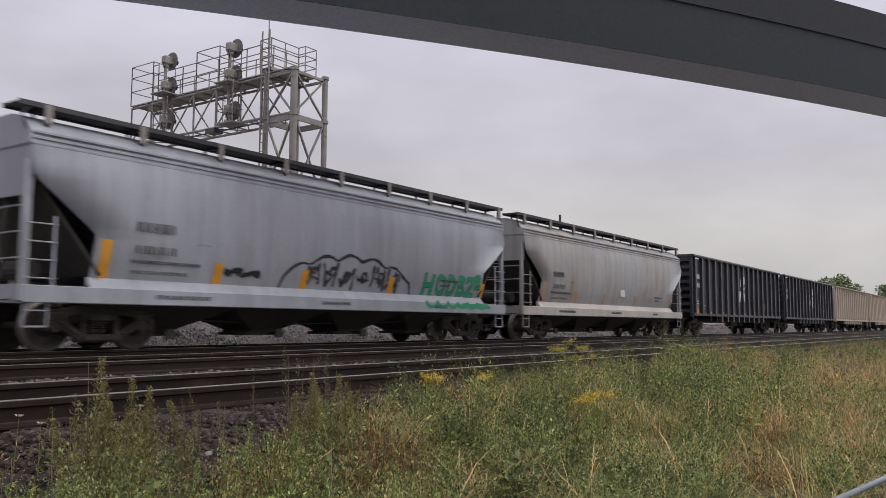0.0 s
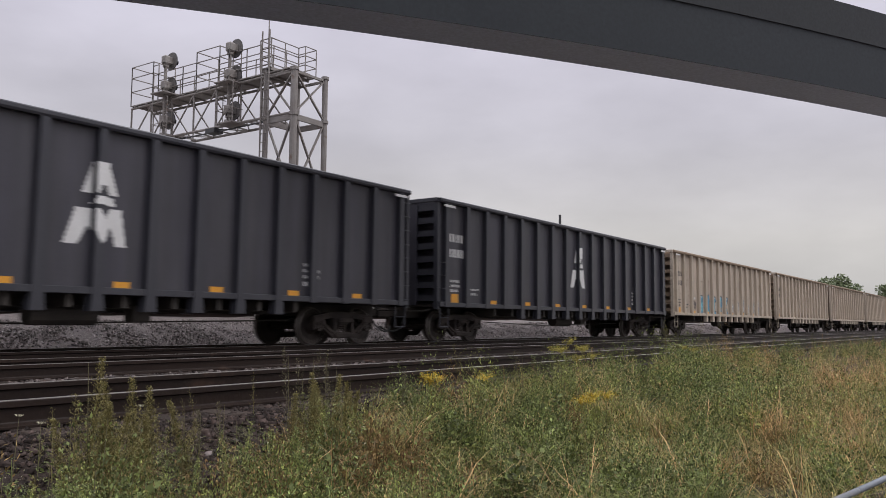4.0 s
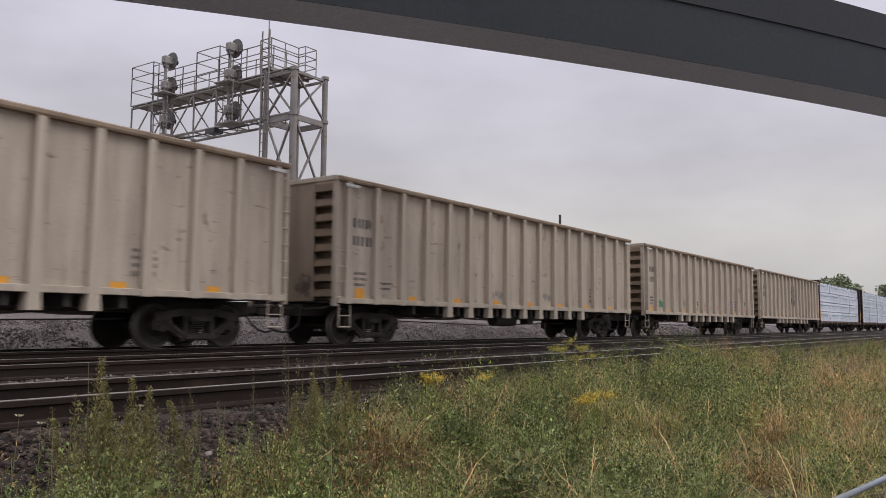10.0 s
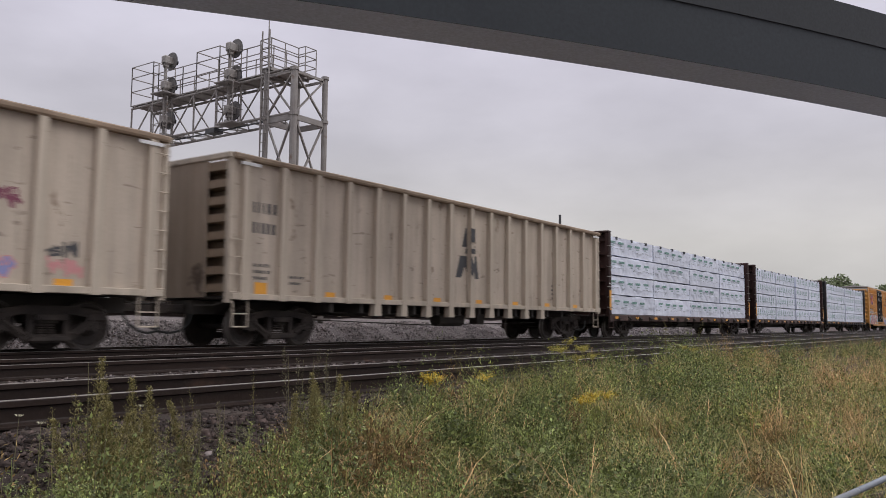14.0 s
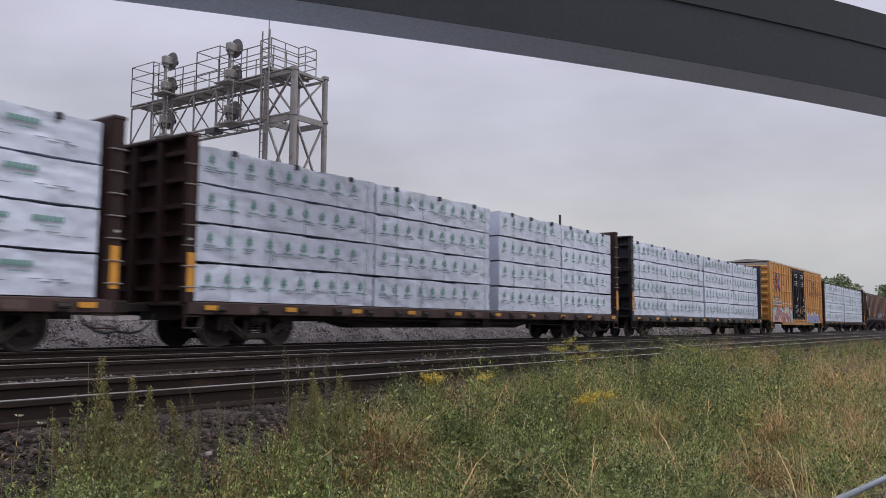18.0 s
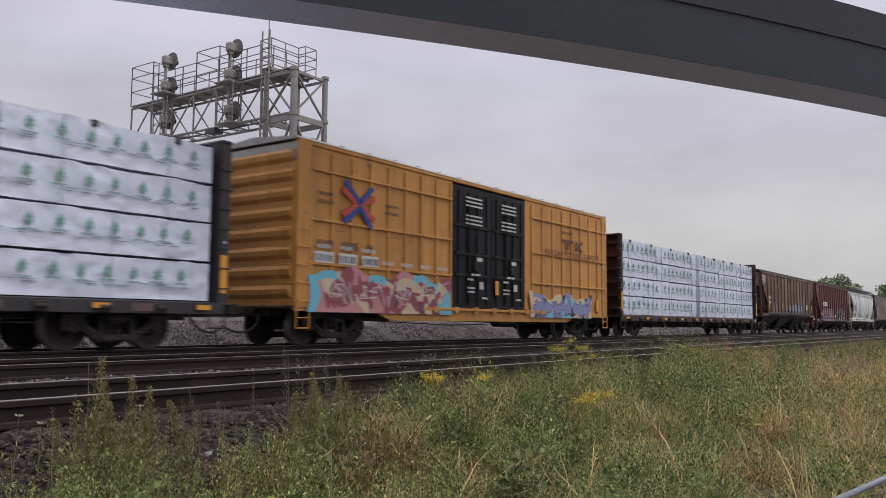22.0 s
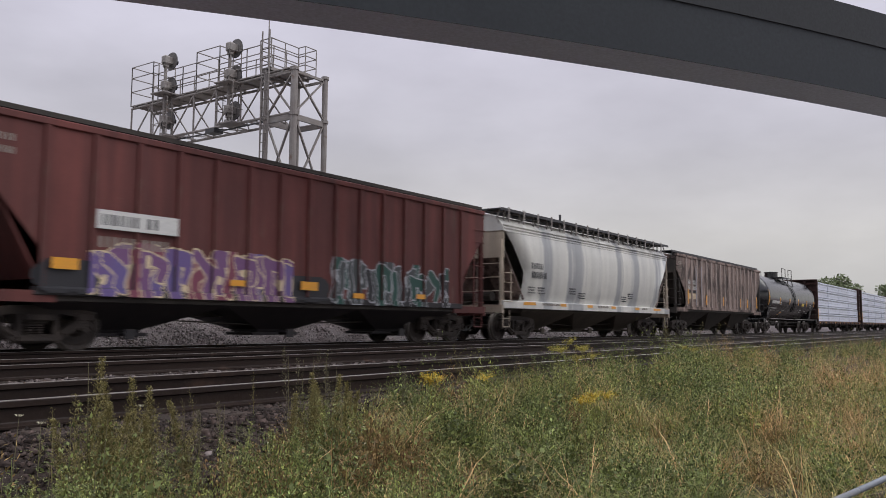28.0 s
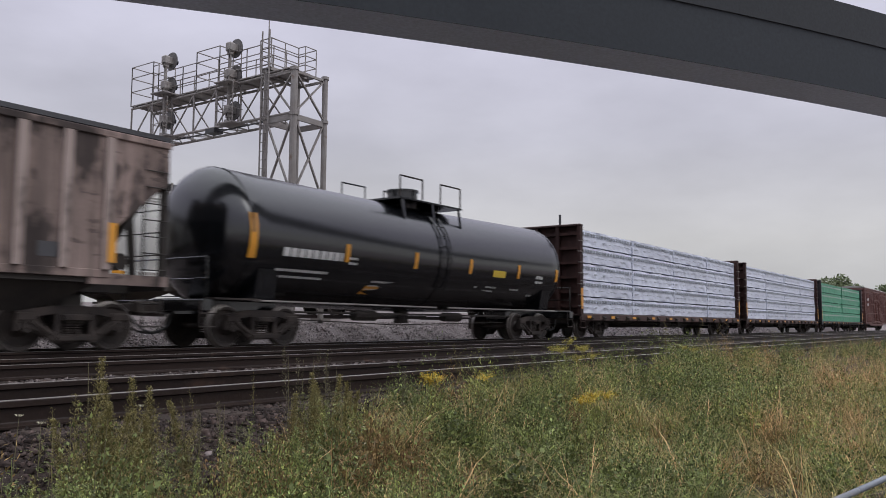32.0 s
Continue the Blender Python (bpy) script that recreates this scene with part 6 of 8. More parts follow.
    CARS.append(flat_car(202.6, 224.1, "flat_brown", "brown centre-partition flat car loaded with wrapped lumber", 11, "logo", "print_green", splits=(4, 4, 3, 4), groups=((0.25, 11.75, 2), (12.3, 21.25, 2)), corners=3, load_label="lumber bundle wrapped in white film with green emblems"))
    CARS.append(flat_car(225.75, 247.3, "flat_black", "black centre-partition flat car loaded with wrapped lumber", 12, "logo", "print_green", splits=(5, 5, 5, 5), groups=((0.25, 10.32, 2), (10.50, 21.3, 2)), corners=3, load_label="lumber bundle wrapped in white film with green emblems"))
    c, s, h, (d0, d1) = box_car(249.3, 266.6, "yellow", "yellow box car with black doors and bright graffiti", door_at=(6.35, 10.7), roof="roof_pale")
    CARS.append(c)
    box_marks(c, s, h, d0, d1)
    CARS.append(flat_car(268.35, 289.85, "flat_brown", "brown centre-partition flat car loaded with wrapped lumber", 14, "logo", "print_deep", splits=(4, 4, 3, 4, 3), groups=((0.25, 10.22, 2), (10.84, 21.25, 3)), straps=2, load_label="lumber bundle wrapped in white film with green emblems"))
    c, s, skip, h, st = ribbed_hopper(291.1, 307.3, "brown_grey", "rust-brown ribbed covered hopper, paint bleached and peeling", 15, bays=14, low=1.34, post_m="brown_post", bay_m="flat_black", open_bays=True)
    CARS.append(c)
    ribbed_marks(c, s, h, "white")
    spray(c, -h + 7.6, 1.50, 4.6, 0.62, 8, ((0.035, "g_lilac_grey"), (0.075, "far_blue"), (0.10, "g_black")), s, 90, cell=0.022)
    plate(c, "stencil_panel", -h + 0.12, -h + 0.95, 3.42, 3.86, s(0, 0) - 0.003, M["g_lilac_grey"], "pale stencil square")
    c, s, skip, h, st = ribbed_hopper(308.4, 323.9, "maroon", "dark maroon ribbed covered hopper with purple and green graffiti", 16, bays=14, low=1.02, walk_m="under", bay_m="flat_black", open_bays=True)
    CARS.append(c)
    bars_of_text(c, -h + 0.30, 3.55, s(0, 0) - 0.002, ((0.0, 0.5, 0.12), (-0.22, 0.5, 0.12)), M["mark_faint"])
    plate(c, "stencil_panel", -h + 2.3, -h + 4.05, 2.23, 2.58, s(0, 0) - 0.078, M["g_white"], "white stencil panel")
    bars_of_text(c, -h + 2.4, 2.30, s(0, 0) - 0.084, ((0.0, 0.75, 0.2), ), M["mark_dark"])
    bars_of_text(c, -h + 3.35, 2.30, s(0, 0) - 0.084, ((0.0, 0.25, 0.2), ), M["mark_dark"])
    bars_of_text(c, -h + 2.4, 1.90, s(0, 0) - 0.003, ((0.0, 1.5, 0.2),), M["mark_faint"])

    def skin_of(a, z):                  # the spray follows the posts and the sill
        return s(a, z) - (0.066 if skip(a) or z < 1.14 else 0.005)
    ground = lambda a, z: skin_of(a, z) + 0.002
    spray(c, -h + 1.2, 1.05, 7.3, 0.5, 1, ((0.30, "g_black"),), ground, 93, cell=0.04, lines=[(-h + 1.5, 1.34, -h + 8.2, 1.34)], proud=0.0)
    wildstyle(c, -h + 2.2, -h + 7.3, 1.0, 2.05, 6, ("g_purple", "g_plum", "g_purple", "g_violet"), "g_cream", skin_of, 91, inner=True, label="sprayed purple graffiti lettering with cream outlines")
    wildstyle(c, -h + 8.35, -h + 13.55, 1.0, 2.16, 6, ("g_dkgreen", "g_slate", "g_dkgreen", "g_black", "g_slate"), "g_silver", skin_of, 92, inner=True, label="sprayed dark green graffiti lettering with white outlines")
    for x, z, w in ((1.75, 1.45, 0.5), (5.6, 1.31, 0.4), (7.75, 1.3, 0.55), (9.5, 1.16, 0.4), (12.1, 1.22, 0.4)):
        plate(c, "reflector", -h + x - w / 2, -h + x + w / 2, z, z + (0.2 if w > 0.45 else 0.13), s(0, 0) - 0.071, M["orange"], "yellow reflective mark")
    c, s, h = round_hopper(325.05, 340.3, "pale", "pale grey rounded covered hopper with dark streaks", 17, sill="pale", walk_m="galv", dark="weathered", frame_m="tan_rib")
    CARS.append(c)
    hopper_marks(c, s, h, "mark_dark", True)
    c, s, skip, h, st = ribbed_hopper(341.4, 357.1, "weathered", "weathered grey-brown ribbed covered hopper", 18, bays=16, low=1.37, post_m="weathered_post", bay_m="under", post_w=0.085, end_m="under", open_bays=True)
    CARS.append(c)
    y = s(0, 0) - 0.002
    for x, w in ((1.68, 0.38), (2.42, 0.52)):
        bars_of_text(c, -h + x, 2.62, y, ((0.0, w, 0.22), (-0.27, w, 0.19)), M["stencil"])
        plate(c, "paint_patch", -h + x, -h + x + w, 2.19, 2.31, y, M["g_black"], "black painted band")
        plate(c, "paint_patch", -h + x, -h + x + w, 1.88, 2.16, y, M["g_cream"], "tan painted patch")
    bars_of_text(c, -h + 0.30, 3.55, y, ((0.0, 0.5, 0.14), (-0.24, 0.5, 0.14)), M["mark_faint"])
    plate(c, "stencil_panel", h - 2.62, h - 2.2, 1.66, 1.92, y, M["mark_dark"], "dark stencil square")
    for x in (1.45, 4.35, 7.38, 10.75, 12.27, 14.42):
        plate(c, "reflector", -h + x - 0.08, -h + x + 0.08, 1.62, 2.35 if x in (1.45, 14.42) else 2.12, y - 0.082, M["orange"], "yellow reflective strip")
    for x in (2.72, 3.58):
        plate(c, "paint_patch", -h + x - 0.045, -h + x + 0.045, 1.55, 3.6, s(0, 0) - 0.078, M["g_lilac_grey"], "pale blue primer stripe")
    CARS.append(tank_car(358.1, 374.75, "glossy black tank car with yellow reflective strips"))
    lab = "lumber bundle wrapped in white film with dark print bands"
    CARS.append(flat_car(375.75, 397.2, "flat_brown", "brown centre-partition flat car loaded with wrapped lumber", 20, "band", "print_grey", tiers=5, splits=(4, 4, 4, 4), load_label=lab))
    CARS.append(flat_car(398.85, 420.4, "flat_brown", "brown centre-partition flat car loaded with wrapped lumber", 21, "band", "print_grey", tiers=5, splits=(4, 4, 4, 4), load_label=lab))
    CARS.append(flat_car(422.1, 443.6, "flat_black", "black centre-partition flat car loaded with green-wrapped lumber", 22, "squares", "g_white", wrap="wrap_green", tiers=4, splits=(4, 4), load_label="lumber bundle wrapped in green film with white squares"))
    c, s, h, (d0, d1) = box_car(445.2, 462.0, "box_brown", "brown box car with a pale roof", doors="box_brown", top=4.75, roof="roof_pale")
    CARS.append(c)
    bars_of_text(c, -h + 1.2, 3.3, s(0, 0) - 0.05, ((0.0, 1.2, 0.3), (-0.5, 1.2, 0.3)), M["white"])


def hopper_marks(c, s, h, ink, late=False, strip="orange"):
    """Stencils, yellow marks and sill bars on a rounded hopper."""
    if late:
        bars_of_text(c, -h + 1.80, 2.12, s(0, 2.3) - 0.02, ((0.0, 1.08, 0.23), (0.32, 0.8, 0.21)), M[ink])
        for x, z, w in ((1.66, 1.80, 0.5), (2.35, 1.80, 0.5), (4.75, 1.86, 0.55), (5.55, 1.72, 0.6), (9.65, 1.70, 0.5), (10.3, 1.84, 0.55)):
            bars_of_text(c, -h + x, z - 0.2, s(0, z) - 0.012, ((0.0, w, 0.045), (0.09, w * 0.9, 0.045), (0.18, w, 0.045)), M[ink])
    else:
        y = s(0, 2.3)
        bars_of_text(c, -h + 2.1, 2.25, y - 0.02, ((0.0, 0.85, 0.19), (-0.42, 0.9, 0.16)), M[ink])
        y2 = s(0, 1.7)
        bars_of_text(c, -h + 2.05, 1.45, y2 - 0.01, ((0.20, 1.6, 0.07), (0.0, 1.3, 0.07)), M[ink])
        bars_of_text(c, -h + 3.55, 2.1, s(0, 2.0) - 0.012, ((0.0, 0.3, 0.1), (0.16, 0.3, 0.05)), M[ink])
        bars_of_text(c, h - 3.6, 1.75, s(0, 1.75) - 0.012, ((0.0, 0.9, 0.06), (0.14, 1.1, 0.06), (0.28, 0.9, 0.06), (-0.14, 0.5, 0.06)), M[ink])
    for a, w in ((2.6, 1.3), (7.2, 1.0), (11.8, 0.6)):
        bars_of_text(c, -h + a, 1.20 if late else 0.98, -1.536, ((0.0, w, 0.08),), M["mark_faint" if late else "mark_dark"])
    for k, x in enumerate((1.53, 4.14, 6.67, 9.9, 14.4) if not late else (1.7, 4.2, 6.47, 8.7, 11.25, 13.6)):
        if late:
            w = 0.42 if k in (0, 5) else 0.23
            plate(c, "reflector", -h + x - w, -h + x + w, 1.19, 1.29, -1.534, M["orange"], "yellow reflective mark")
        else:
            w = 0.11
            bm = B()
            zz = np.linspace(1.34, 1.78 if k else 2.05, 6)
            for za, zb in zip(zz, zz[1:]):
                f = [bm.verts.new((-h + x + dx, s(0, z) - 0.008, z)) for dx, z in ((-w, za), (w, za), (w, zb), (-w, zb))]
                bm.faces.new(f)
            part("reflector", bm, M[strip], c, "yellow reflective strip" if strip == "orange" else "faded orange reflective strip")


def ribbed_marks(c, s, h, ink):
    y = s(0, 0)
    bars_of_text(c, -h + 1.75, 2.35, y - 0.002, ((0.0, 0.85, 0.18), (-0.32, 0.85, 0.18)), M[ink])
    bars_of_text(c, -h + 0.30, 3.55, y - 0.002, ((0.0, 0.5, 0.14), (-0.24, 0.5, 0.14)), M[ink])
    plate(c, "stencil_panel", h - 3.0, h - 2.55, 1.75, 2.15, y - 0.002, M["g_white"], "pale stencil square")
    for x in (1.42, 5.1, 8.6, 2 * h - 1.42):
        plate(c, "reflector", -h + x - 0.07, -h + x + 0.07, 1.62, 2.5 if x < 2 else 2.1, y - 0.082, M["orange"], "yellow reflective strip")


def sign(c, words, x, z, y, width, m):
    """Painted words from the built-in font, as a thin mesh of the given width."""
    cu = bpy.data.curves.new("slogan", "FONT")
    cu.body, cu.size, cu.extrude = words, 0.3, 0.002
    tmp = bpy.data.objects.new("slogan", cu)
    me = bpy.data.meshes.new_from_object(tmp)
    bpy.data.objects.remove(tmp)
    k = width / max(v.co.x for v in me.vertices)
    for v in me.vertices:
        v.co = (x + v.co.x * k, y - v.co.z, z + v.co.y * min(k, 1.05))
    me.materials.clear()
    me.materials.append(m)
    ob = new("slogan", me)
    ob.parent = c
    return tagged(ob, "brown painted words on the car side")


def box_marks(c, s, h, d0, d1):
    y = s(0, 0)
    # the crossed emblem: two bent strokes in red and blue
    bm = B()
    cx, cz = -h + 2.1, 3.52
    for dx, dz in ((-0.62, 0.34), (-0.62, -0.30), (0.62, 0.24), (0.62, -0.34)):
        bar(bm, (cx + dx, y - 0.068, cz + dz), (cx, y - 0.068, cz), 0.02, 0.15)
    part("emblem", bm, M["logo_red"], c, "red strokes of a crossed emblem")
    bm = B()
    for dx, dz in ((-0.52, 0.55), (0.52, 0.50), (-0.54, -0.48), (0.50, -0.55)):
        bar(bm, (cx + dx, y - 0.074, cz + dz), (cx + 0.04, y - 0.074, cz + (0.05 if dz > 0 else -0.05)), 0.02, 0.14)
    part("emblem", bm, M["logo_blue"], c, "blue strokes of a crossed emblem")
    for x, z, rows in ((-h + 0.62, 3.62, ((0, .55, .08), (-.2, .55, .08))), (-h + 3.15, 3.60, ((0, .58, .08), (-.2, .58, .08))), (-h + 0.62, 2.34, ((0, .6, .2),)), (-h + 1.5, 2.34, ((0, .6, .2),)), (-h + 2.4, 2.34, ((0, .25, .2),)),
                       (-h + 13.3, 3.85, ((0, .9, .1),))):
        bars_of_text(c, x, z, y - 0.07, rows, M["mark_dark"] if x < d0 else M["box_brown"])
    sign(c, "RAILCAR POOLING EXPERTS", -h + 12.0, 3.00, y - 0.07, 4.5, M["box_brown"])
    decal(c, [[(-h + 13.3, 3.66), (-h + 14.2, 3.66), (-h + 14.2, 3.56), (-h + 13.85, 3.56), (-h + 13.85, 3.28), (-h + 13.65, 3.28), (-h + 13.65, 3.56), (-h + 13.3, 3.56)], [(-h + 14.3, 3.66), (-h + 14.5, 3.66), (-h + 15.1, 3.28), (-h + 14.9, 3.28)], [(-h + 14.9, 3.66), (-h + 15.1, 3.66), (-h + 14.5, 3.28), (-h + 14.3, 3.28)]], "box_brown", lambda a, z: y - 0.066, "owner_mark", "brown painted shapes")
    for k in range(3):
        plate(c, "paint_patch", -h + 0.55 + k * 0.85, -h + 1.2 + k * 0.85, 1.98, 2.25, y - 0.066, M["g_white"], "white sprayed patch")
    mid = (d0 + d1) / 2
    for a in (d0 + 0.6, mid + 0.5):
        for dz in (0.0, 0.12, 0.24, 0.55, 0.67, 0.79):
            plate(c, "lettering", a, a + 0.9, 3.55 + dz, 3.60 + dz, y - 0.10, M["stencil"])
        for dx, z, w, hh in ((0.6, 2.45, .3, .12), (0.1, 1.85, .3, .06), (0.3, 2.0, .5, .06), (0.75, 1.6, .22, .22), (0.1, 1.6, .4, .05), (0.1, 1.48, .35, .05), (0.9, 1.3, .3, .06)):
            plate(c, "lettering", a + dx, a + dx + w, z, z + hh, y - 0.105, M["stencil"])
    plate(c, "reflector", mid + 0.1, mid + 0.3, 1.45, 1.9, y - 0.107, M["orange"], "yellow reflective mark")
    plate(c, "reflector", h - 1.1, h - 0.85, 1.05, 1.5, y - 0.07, M["orange"], "yellow reflective mark")
    face = lambda a, z: y - 0.072
    mural(c, -h + 0.30, d0 - 0.05, 0.80, 1.98, ("g_red", "g_red", "g_red", "g_cream", "g_cream", "g_pink", "g_pink", "g_plum"), "g_cyan", face, 101)
    spray(c, -h + 0.75, 0.92, 5.0, 0.82, 5, ((0.05, "g_red"),), lambda a, z: y - 0.076, 105, cell=0.02)
    spray(c, -h + 0.9, 0.95, 4.8, 0.8, 4, ((0.012, "g_white"),), lambda a, z: y - 0.080, 107, cell=0.016)
    mural(c, d1 + 0.15, d1 + 5.15, 0.78, 1.72, ("g_lilac", "g_lilac", "g_lilac", "g_black", "g_cyan", "g_cream"), "g_cream", face, 102, 50)
    spray(c, d1 + 0.35, 0.86, 4.5, 0.5, 6, ((0.085, "g_lilac"), (0.11, "g_black")), lambda a, z: y - 0.077, 103, cell=0.02, lean=0.35)
    for k in range(3):
        bars_of_text(c, -h + 0.60 + k * 0.85, 2.02, y - 0.071, ((0.0, 0.55, 0.17),), M["mark_dark"])
    for k in range(7):
        bars_of_text(c, -h + 0.60 + k * 0.82, 2.33 if k < 3 else 2.06, y - 0.071, ((0.0, 0.5, 0.10),), M["g_white"])



FAR = []
FAR_LEAD, FAR_FOLLOW = [], [[], []]


def build_far_train():
    """Cars on the raised track beyond, seen only through the gaps."""
    pale = next(c for c in CARS if "pale grey" in c["label"])
    brown = CARS[-1]
    blue, s, h, (d0, d1) = box_car(15.8, 32.6, "far_blue", "blue box car with a pale roof and graffiti", doors="far_blue", top=4.6, roof="roof_pale")
    spray(blue, -h + 0.6, 0.98, 4.5, 0.9, 5, ((0.08, "orange"), (0.15, "g_white")), lambda a, z: s(a, z) - 0.072, 140, cell=0.04)
    blue.matrix_basis = pose(24.2 - 57.75, 25.0, 0.88)
    FAR.append(blue)
    for mid in (-9.4, 6.9, 41.5, 76.4):
        FAR.append(copy_thing(pale, pose(mid - 57.75, 25.0, 0.88)))
    FAR.append(copy_thing(brown, pose(59.0 - 57.75, 25.0, 0.88)))
    for c in FAR:
        tagged(c, group="cars of the train beyond")
        for o in c.children_recursive:
            if o.name.startswith("wheelset"):
                k = 0 if o.location.x < 0 else 1
                FOLLOW[k] = [w for w in FOLLOW[k] if w != o]
                if len(FAR_LEAD) == k and k < 2:
                    FAR_LEAD.append(o)
                else:
                    FAR_FOLLOW[k].append(o)


build_train()
build_far_train()

# ---------------------------------------------------------------- signal gantry behind the train
GX0, GX1 = 18.85, 20.33            # the tower's legs along the track
GXB = GX0 + 1.0                    # the bridge's second truss
GY0, GY1, GY2 = 19.5, 20.85, 28.65  # tower front, tower back, free end of the bridge
ZB, ZT = 7.55, 9.0                  # chords


def build_gantry():
    g = thing("signal_gantry", pose(0, 0, 0), "grey galvanised cantilever signal gantry with railed walkway", "signal gantry")
    base = ground_z(20)
    legs = ((GX0, GY0, 9.08, 0.12), (GX1, GY0, 9.1, 0.10), (GX0, GY1, 9.2, 0.09), (GX1, GY1, 9.1, 0.09))
    for x, y, top, r in legs:
        bm = B()
        cyl(bm, (x, y, base - 0.3), (x, y, top), r, 14)
        box(bm, x - 0.24, x + 0.24, y - 0.24, y + 0.24, base - 0.05, base + 0.05)
        part("leg", bm, M["galv"], g)
    # X braces between the legs, panel by panel
    zs = [base + 0.2, 2.3, 4.7, ZB - 0.05, ZT]
    for za, zb in zip(zs, zs[1:]):
        for a, b in (((GX0, GY0), (GX1, GY0)), ((GX0, GY0), (GX0, GY1))):
            for p, q in ((za, zb), (zb, za)):
                bm = B()
                bar(bm, (*a, p), (*b, q), 0.075, 0.05)
                part("brace", bm, M["galv"], g)
        bm = B()
        for a, b in (((GX0, GY0), (GX1, GY0)), ((GX0, GY0), (GX0, GY1)), ((GX1, GY0), (GX1, GY1)), ((GX0, GY1), (GX1, GY1))):
            box(bm, min(a[0], b[0]) - 0.04, max(a[0], b[0]) + 0.04, min(a[1], b[1]) - 0.04, max(a[1], b[1]) + 0.04, zb - (0.19 if 7 < zb < 8 else 0.08), zb)
        part("ring_beam", bm, M["galv"], g)
    # collars where the braces meet the legs
    for x, y, top, r in legs:
        for z in (top - 0.04, ZB - 0.05):
            bm = B()
            cyl(bm, (x, y, z - 0.05), (x, y, z + 0.05), r + 0.035, 14)
            part("leg_collar", bm, M["galv"], g)
    # the two trusses of the bridge: uprights, and diagonals that lean against each other's
    for x, way in ((GX0, 1), (GXB, -1)):
        for z in (ZB, ZT):
            bm = B()
            cyl(bm, (x, GY0 - 0.1 if x == GX0 else GY1, z), (x, GY2, z), 0.05, 8)
            part("chord", bm, M["galv"], g)
        n = 6
        for k in range(n):
            ya, yb = GY1 + (GY2 - GY1) * k / n, GY1 + (GY2 - GY1) * (k + 1) / n
            bm = B()
            bar(bm, (x, ya if way > 0 else yb, ZT), (x, yb if way > 0 else ya, ZB), 0.042)
            part("diagonal", bm, M["galv"], g)
            bm = B()
            bar(bm, (x, yb, ZB), (x, yb, ZT), 0.05 if way > 0 else 0.036)
            part("upright", bm, M["galv"], g)
    for k in range(9):
        y = GY1 + (GY2 - GY1) * k / 8
        bm = B()
        bar(bm, (GX0, y, ZB), (GXB, y, ZB), 0.045)
        if k < 8:
            yn = GY1 + (GY2 - GY1) * (k + 1) / 8
            bar(bm, (GX0 if k % 2 else GXB, y, ZB), (GXB if k % 2 else GX0, yn, ZB), 0.035)
        part("cross_member", bm, M["galv"], g)
    # a cage hung under the bridge beside each mast, with its floor
    for yc in (22.5, 26.2):
        bm = B()
        box(bm, GX0 - 0.45, GX0 + 0.25, yc - 0.45, yc + 0.45, ZB - 0.05, ZB - 0.01)
        part("hung_platform", bm, M["galv"], g, "small grated platform under the bridge")
        for y in (yc - 0.45, yc + 0.45):
            bm = B()
            cyl(bm, (GX0 - 0.45, y, ZB), (GX0 - 0.45, y, ZT), 0.018, 6)
            part("hanger", bm, M["galv"], g)
        bm = B()
        for z in (ZB + 0.45, ZB + 0.9):
            tube(bm, [(GX0, yc - 0.45, z), (GX0 - 0.45, yc - 0.45, z), (GX0 - 0.45, yc + 0.45, z), (GX0, yc + 0.45, z)], 0.016, 6)
        part("railing", bm, M["galv"], g)
        bm = B()
        for y in (yc + 0.62, yc + 0.98):
            cyl(bm, (GX0 + 0.3, y, ZB), (GX0 + 0.3, y, ZT), 0.016, 6)
        for k in range(4):
            cyl(bm, (GX0 + 0.3, yc + 0.62, ZB + 0.2 + k * 0.34), (GX0 + 0.3, yc + 0.98, ZB + 0.2 + k * 0.34), 0.012, 5)
        part("ladder", bm, M["galv"], g)
    # walkway grating with toe boards
    bm = B()
    box(bm, GX0 - 0.05, GX0 + 0.95, GY0 + 0.2, GY2, ZT + 0.08, ZT + 0.12)
    for k in range(12):
        y = GY0 + 0.5 + k * 0.76
        box(bm, GX0 - 0.08, GXB + 0.05, y - 0.03, y + 0.03, ZT + 0.02, ZT + 0.08)
    part("walkway", bm, M["galv"], g, "grated steel walkway")
    # railings, one panel after another; some bays stand higher round the signal heads

    def railing(x, ya, yb, h, posts, rails=(0.36, 0.72, 1.0)):
        bm = B()
        for k in range(posts):
            y = ya + (yb - ya) * k / (posts - 1)
            cyl(bm, (x, y, ZT + 0.1), (x, y, ZT + 0.1 + h), 0.021, 6)
        for r in rails:
            cyl(bm, (x, ya, ZT + 0.1 + h * r), (x, yb, ZT + 0.1 + h * r), 0.021, 6)
        part("railing", bm, M["galv"], g)

    def cross_rail(y, h, xa=GX0 - 0.05, xb=GX0 + 0.95):
        bm = B()
        for x in (xa, xb):
            cyl(bm, (x, y, ZT + 0.1), (x, y, ZT + 0.1 + h), 0.021, 6)
        for r in (0.36, 0.72, 1.0):
            cyl(bm, (xa, y, ZT + 0.1 + h * r), (xb, y, ZT + 0.1 + h * r), 0.021, 6)
        part("railing", bm, M["galv"], g)
    railing(GX0 - 0.05, 27.25, GY2, 1.58, 2)
    railing(GX0 - 0.05, 26.9, 27.25, 1.40, 2)
    railing(GX0 - 0.05, 25.4, 26.9, 1.05, 2)
    railing(GX0 - 0.05, 23.3, 24.6, 1.45, 2)
    railing(GX0 - 0.05, 21.1, 23.3, 1.05, 4)
    railing(GX0 - 0.05, 24.6, 25.4, 1.05, 2)
    railing(GX0 + 0.95, 21.6, GY2, 1.05, 9)
    cross_rail(GY2, 1.58)
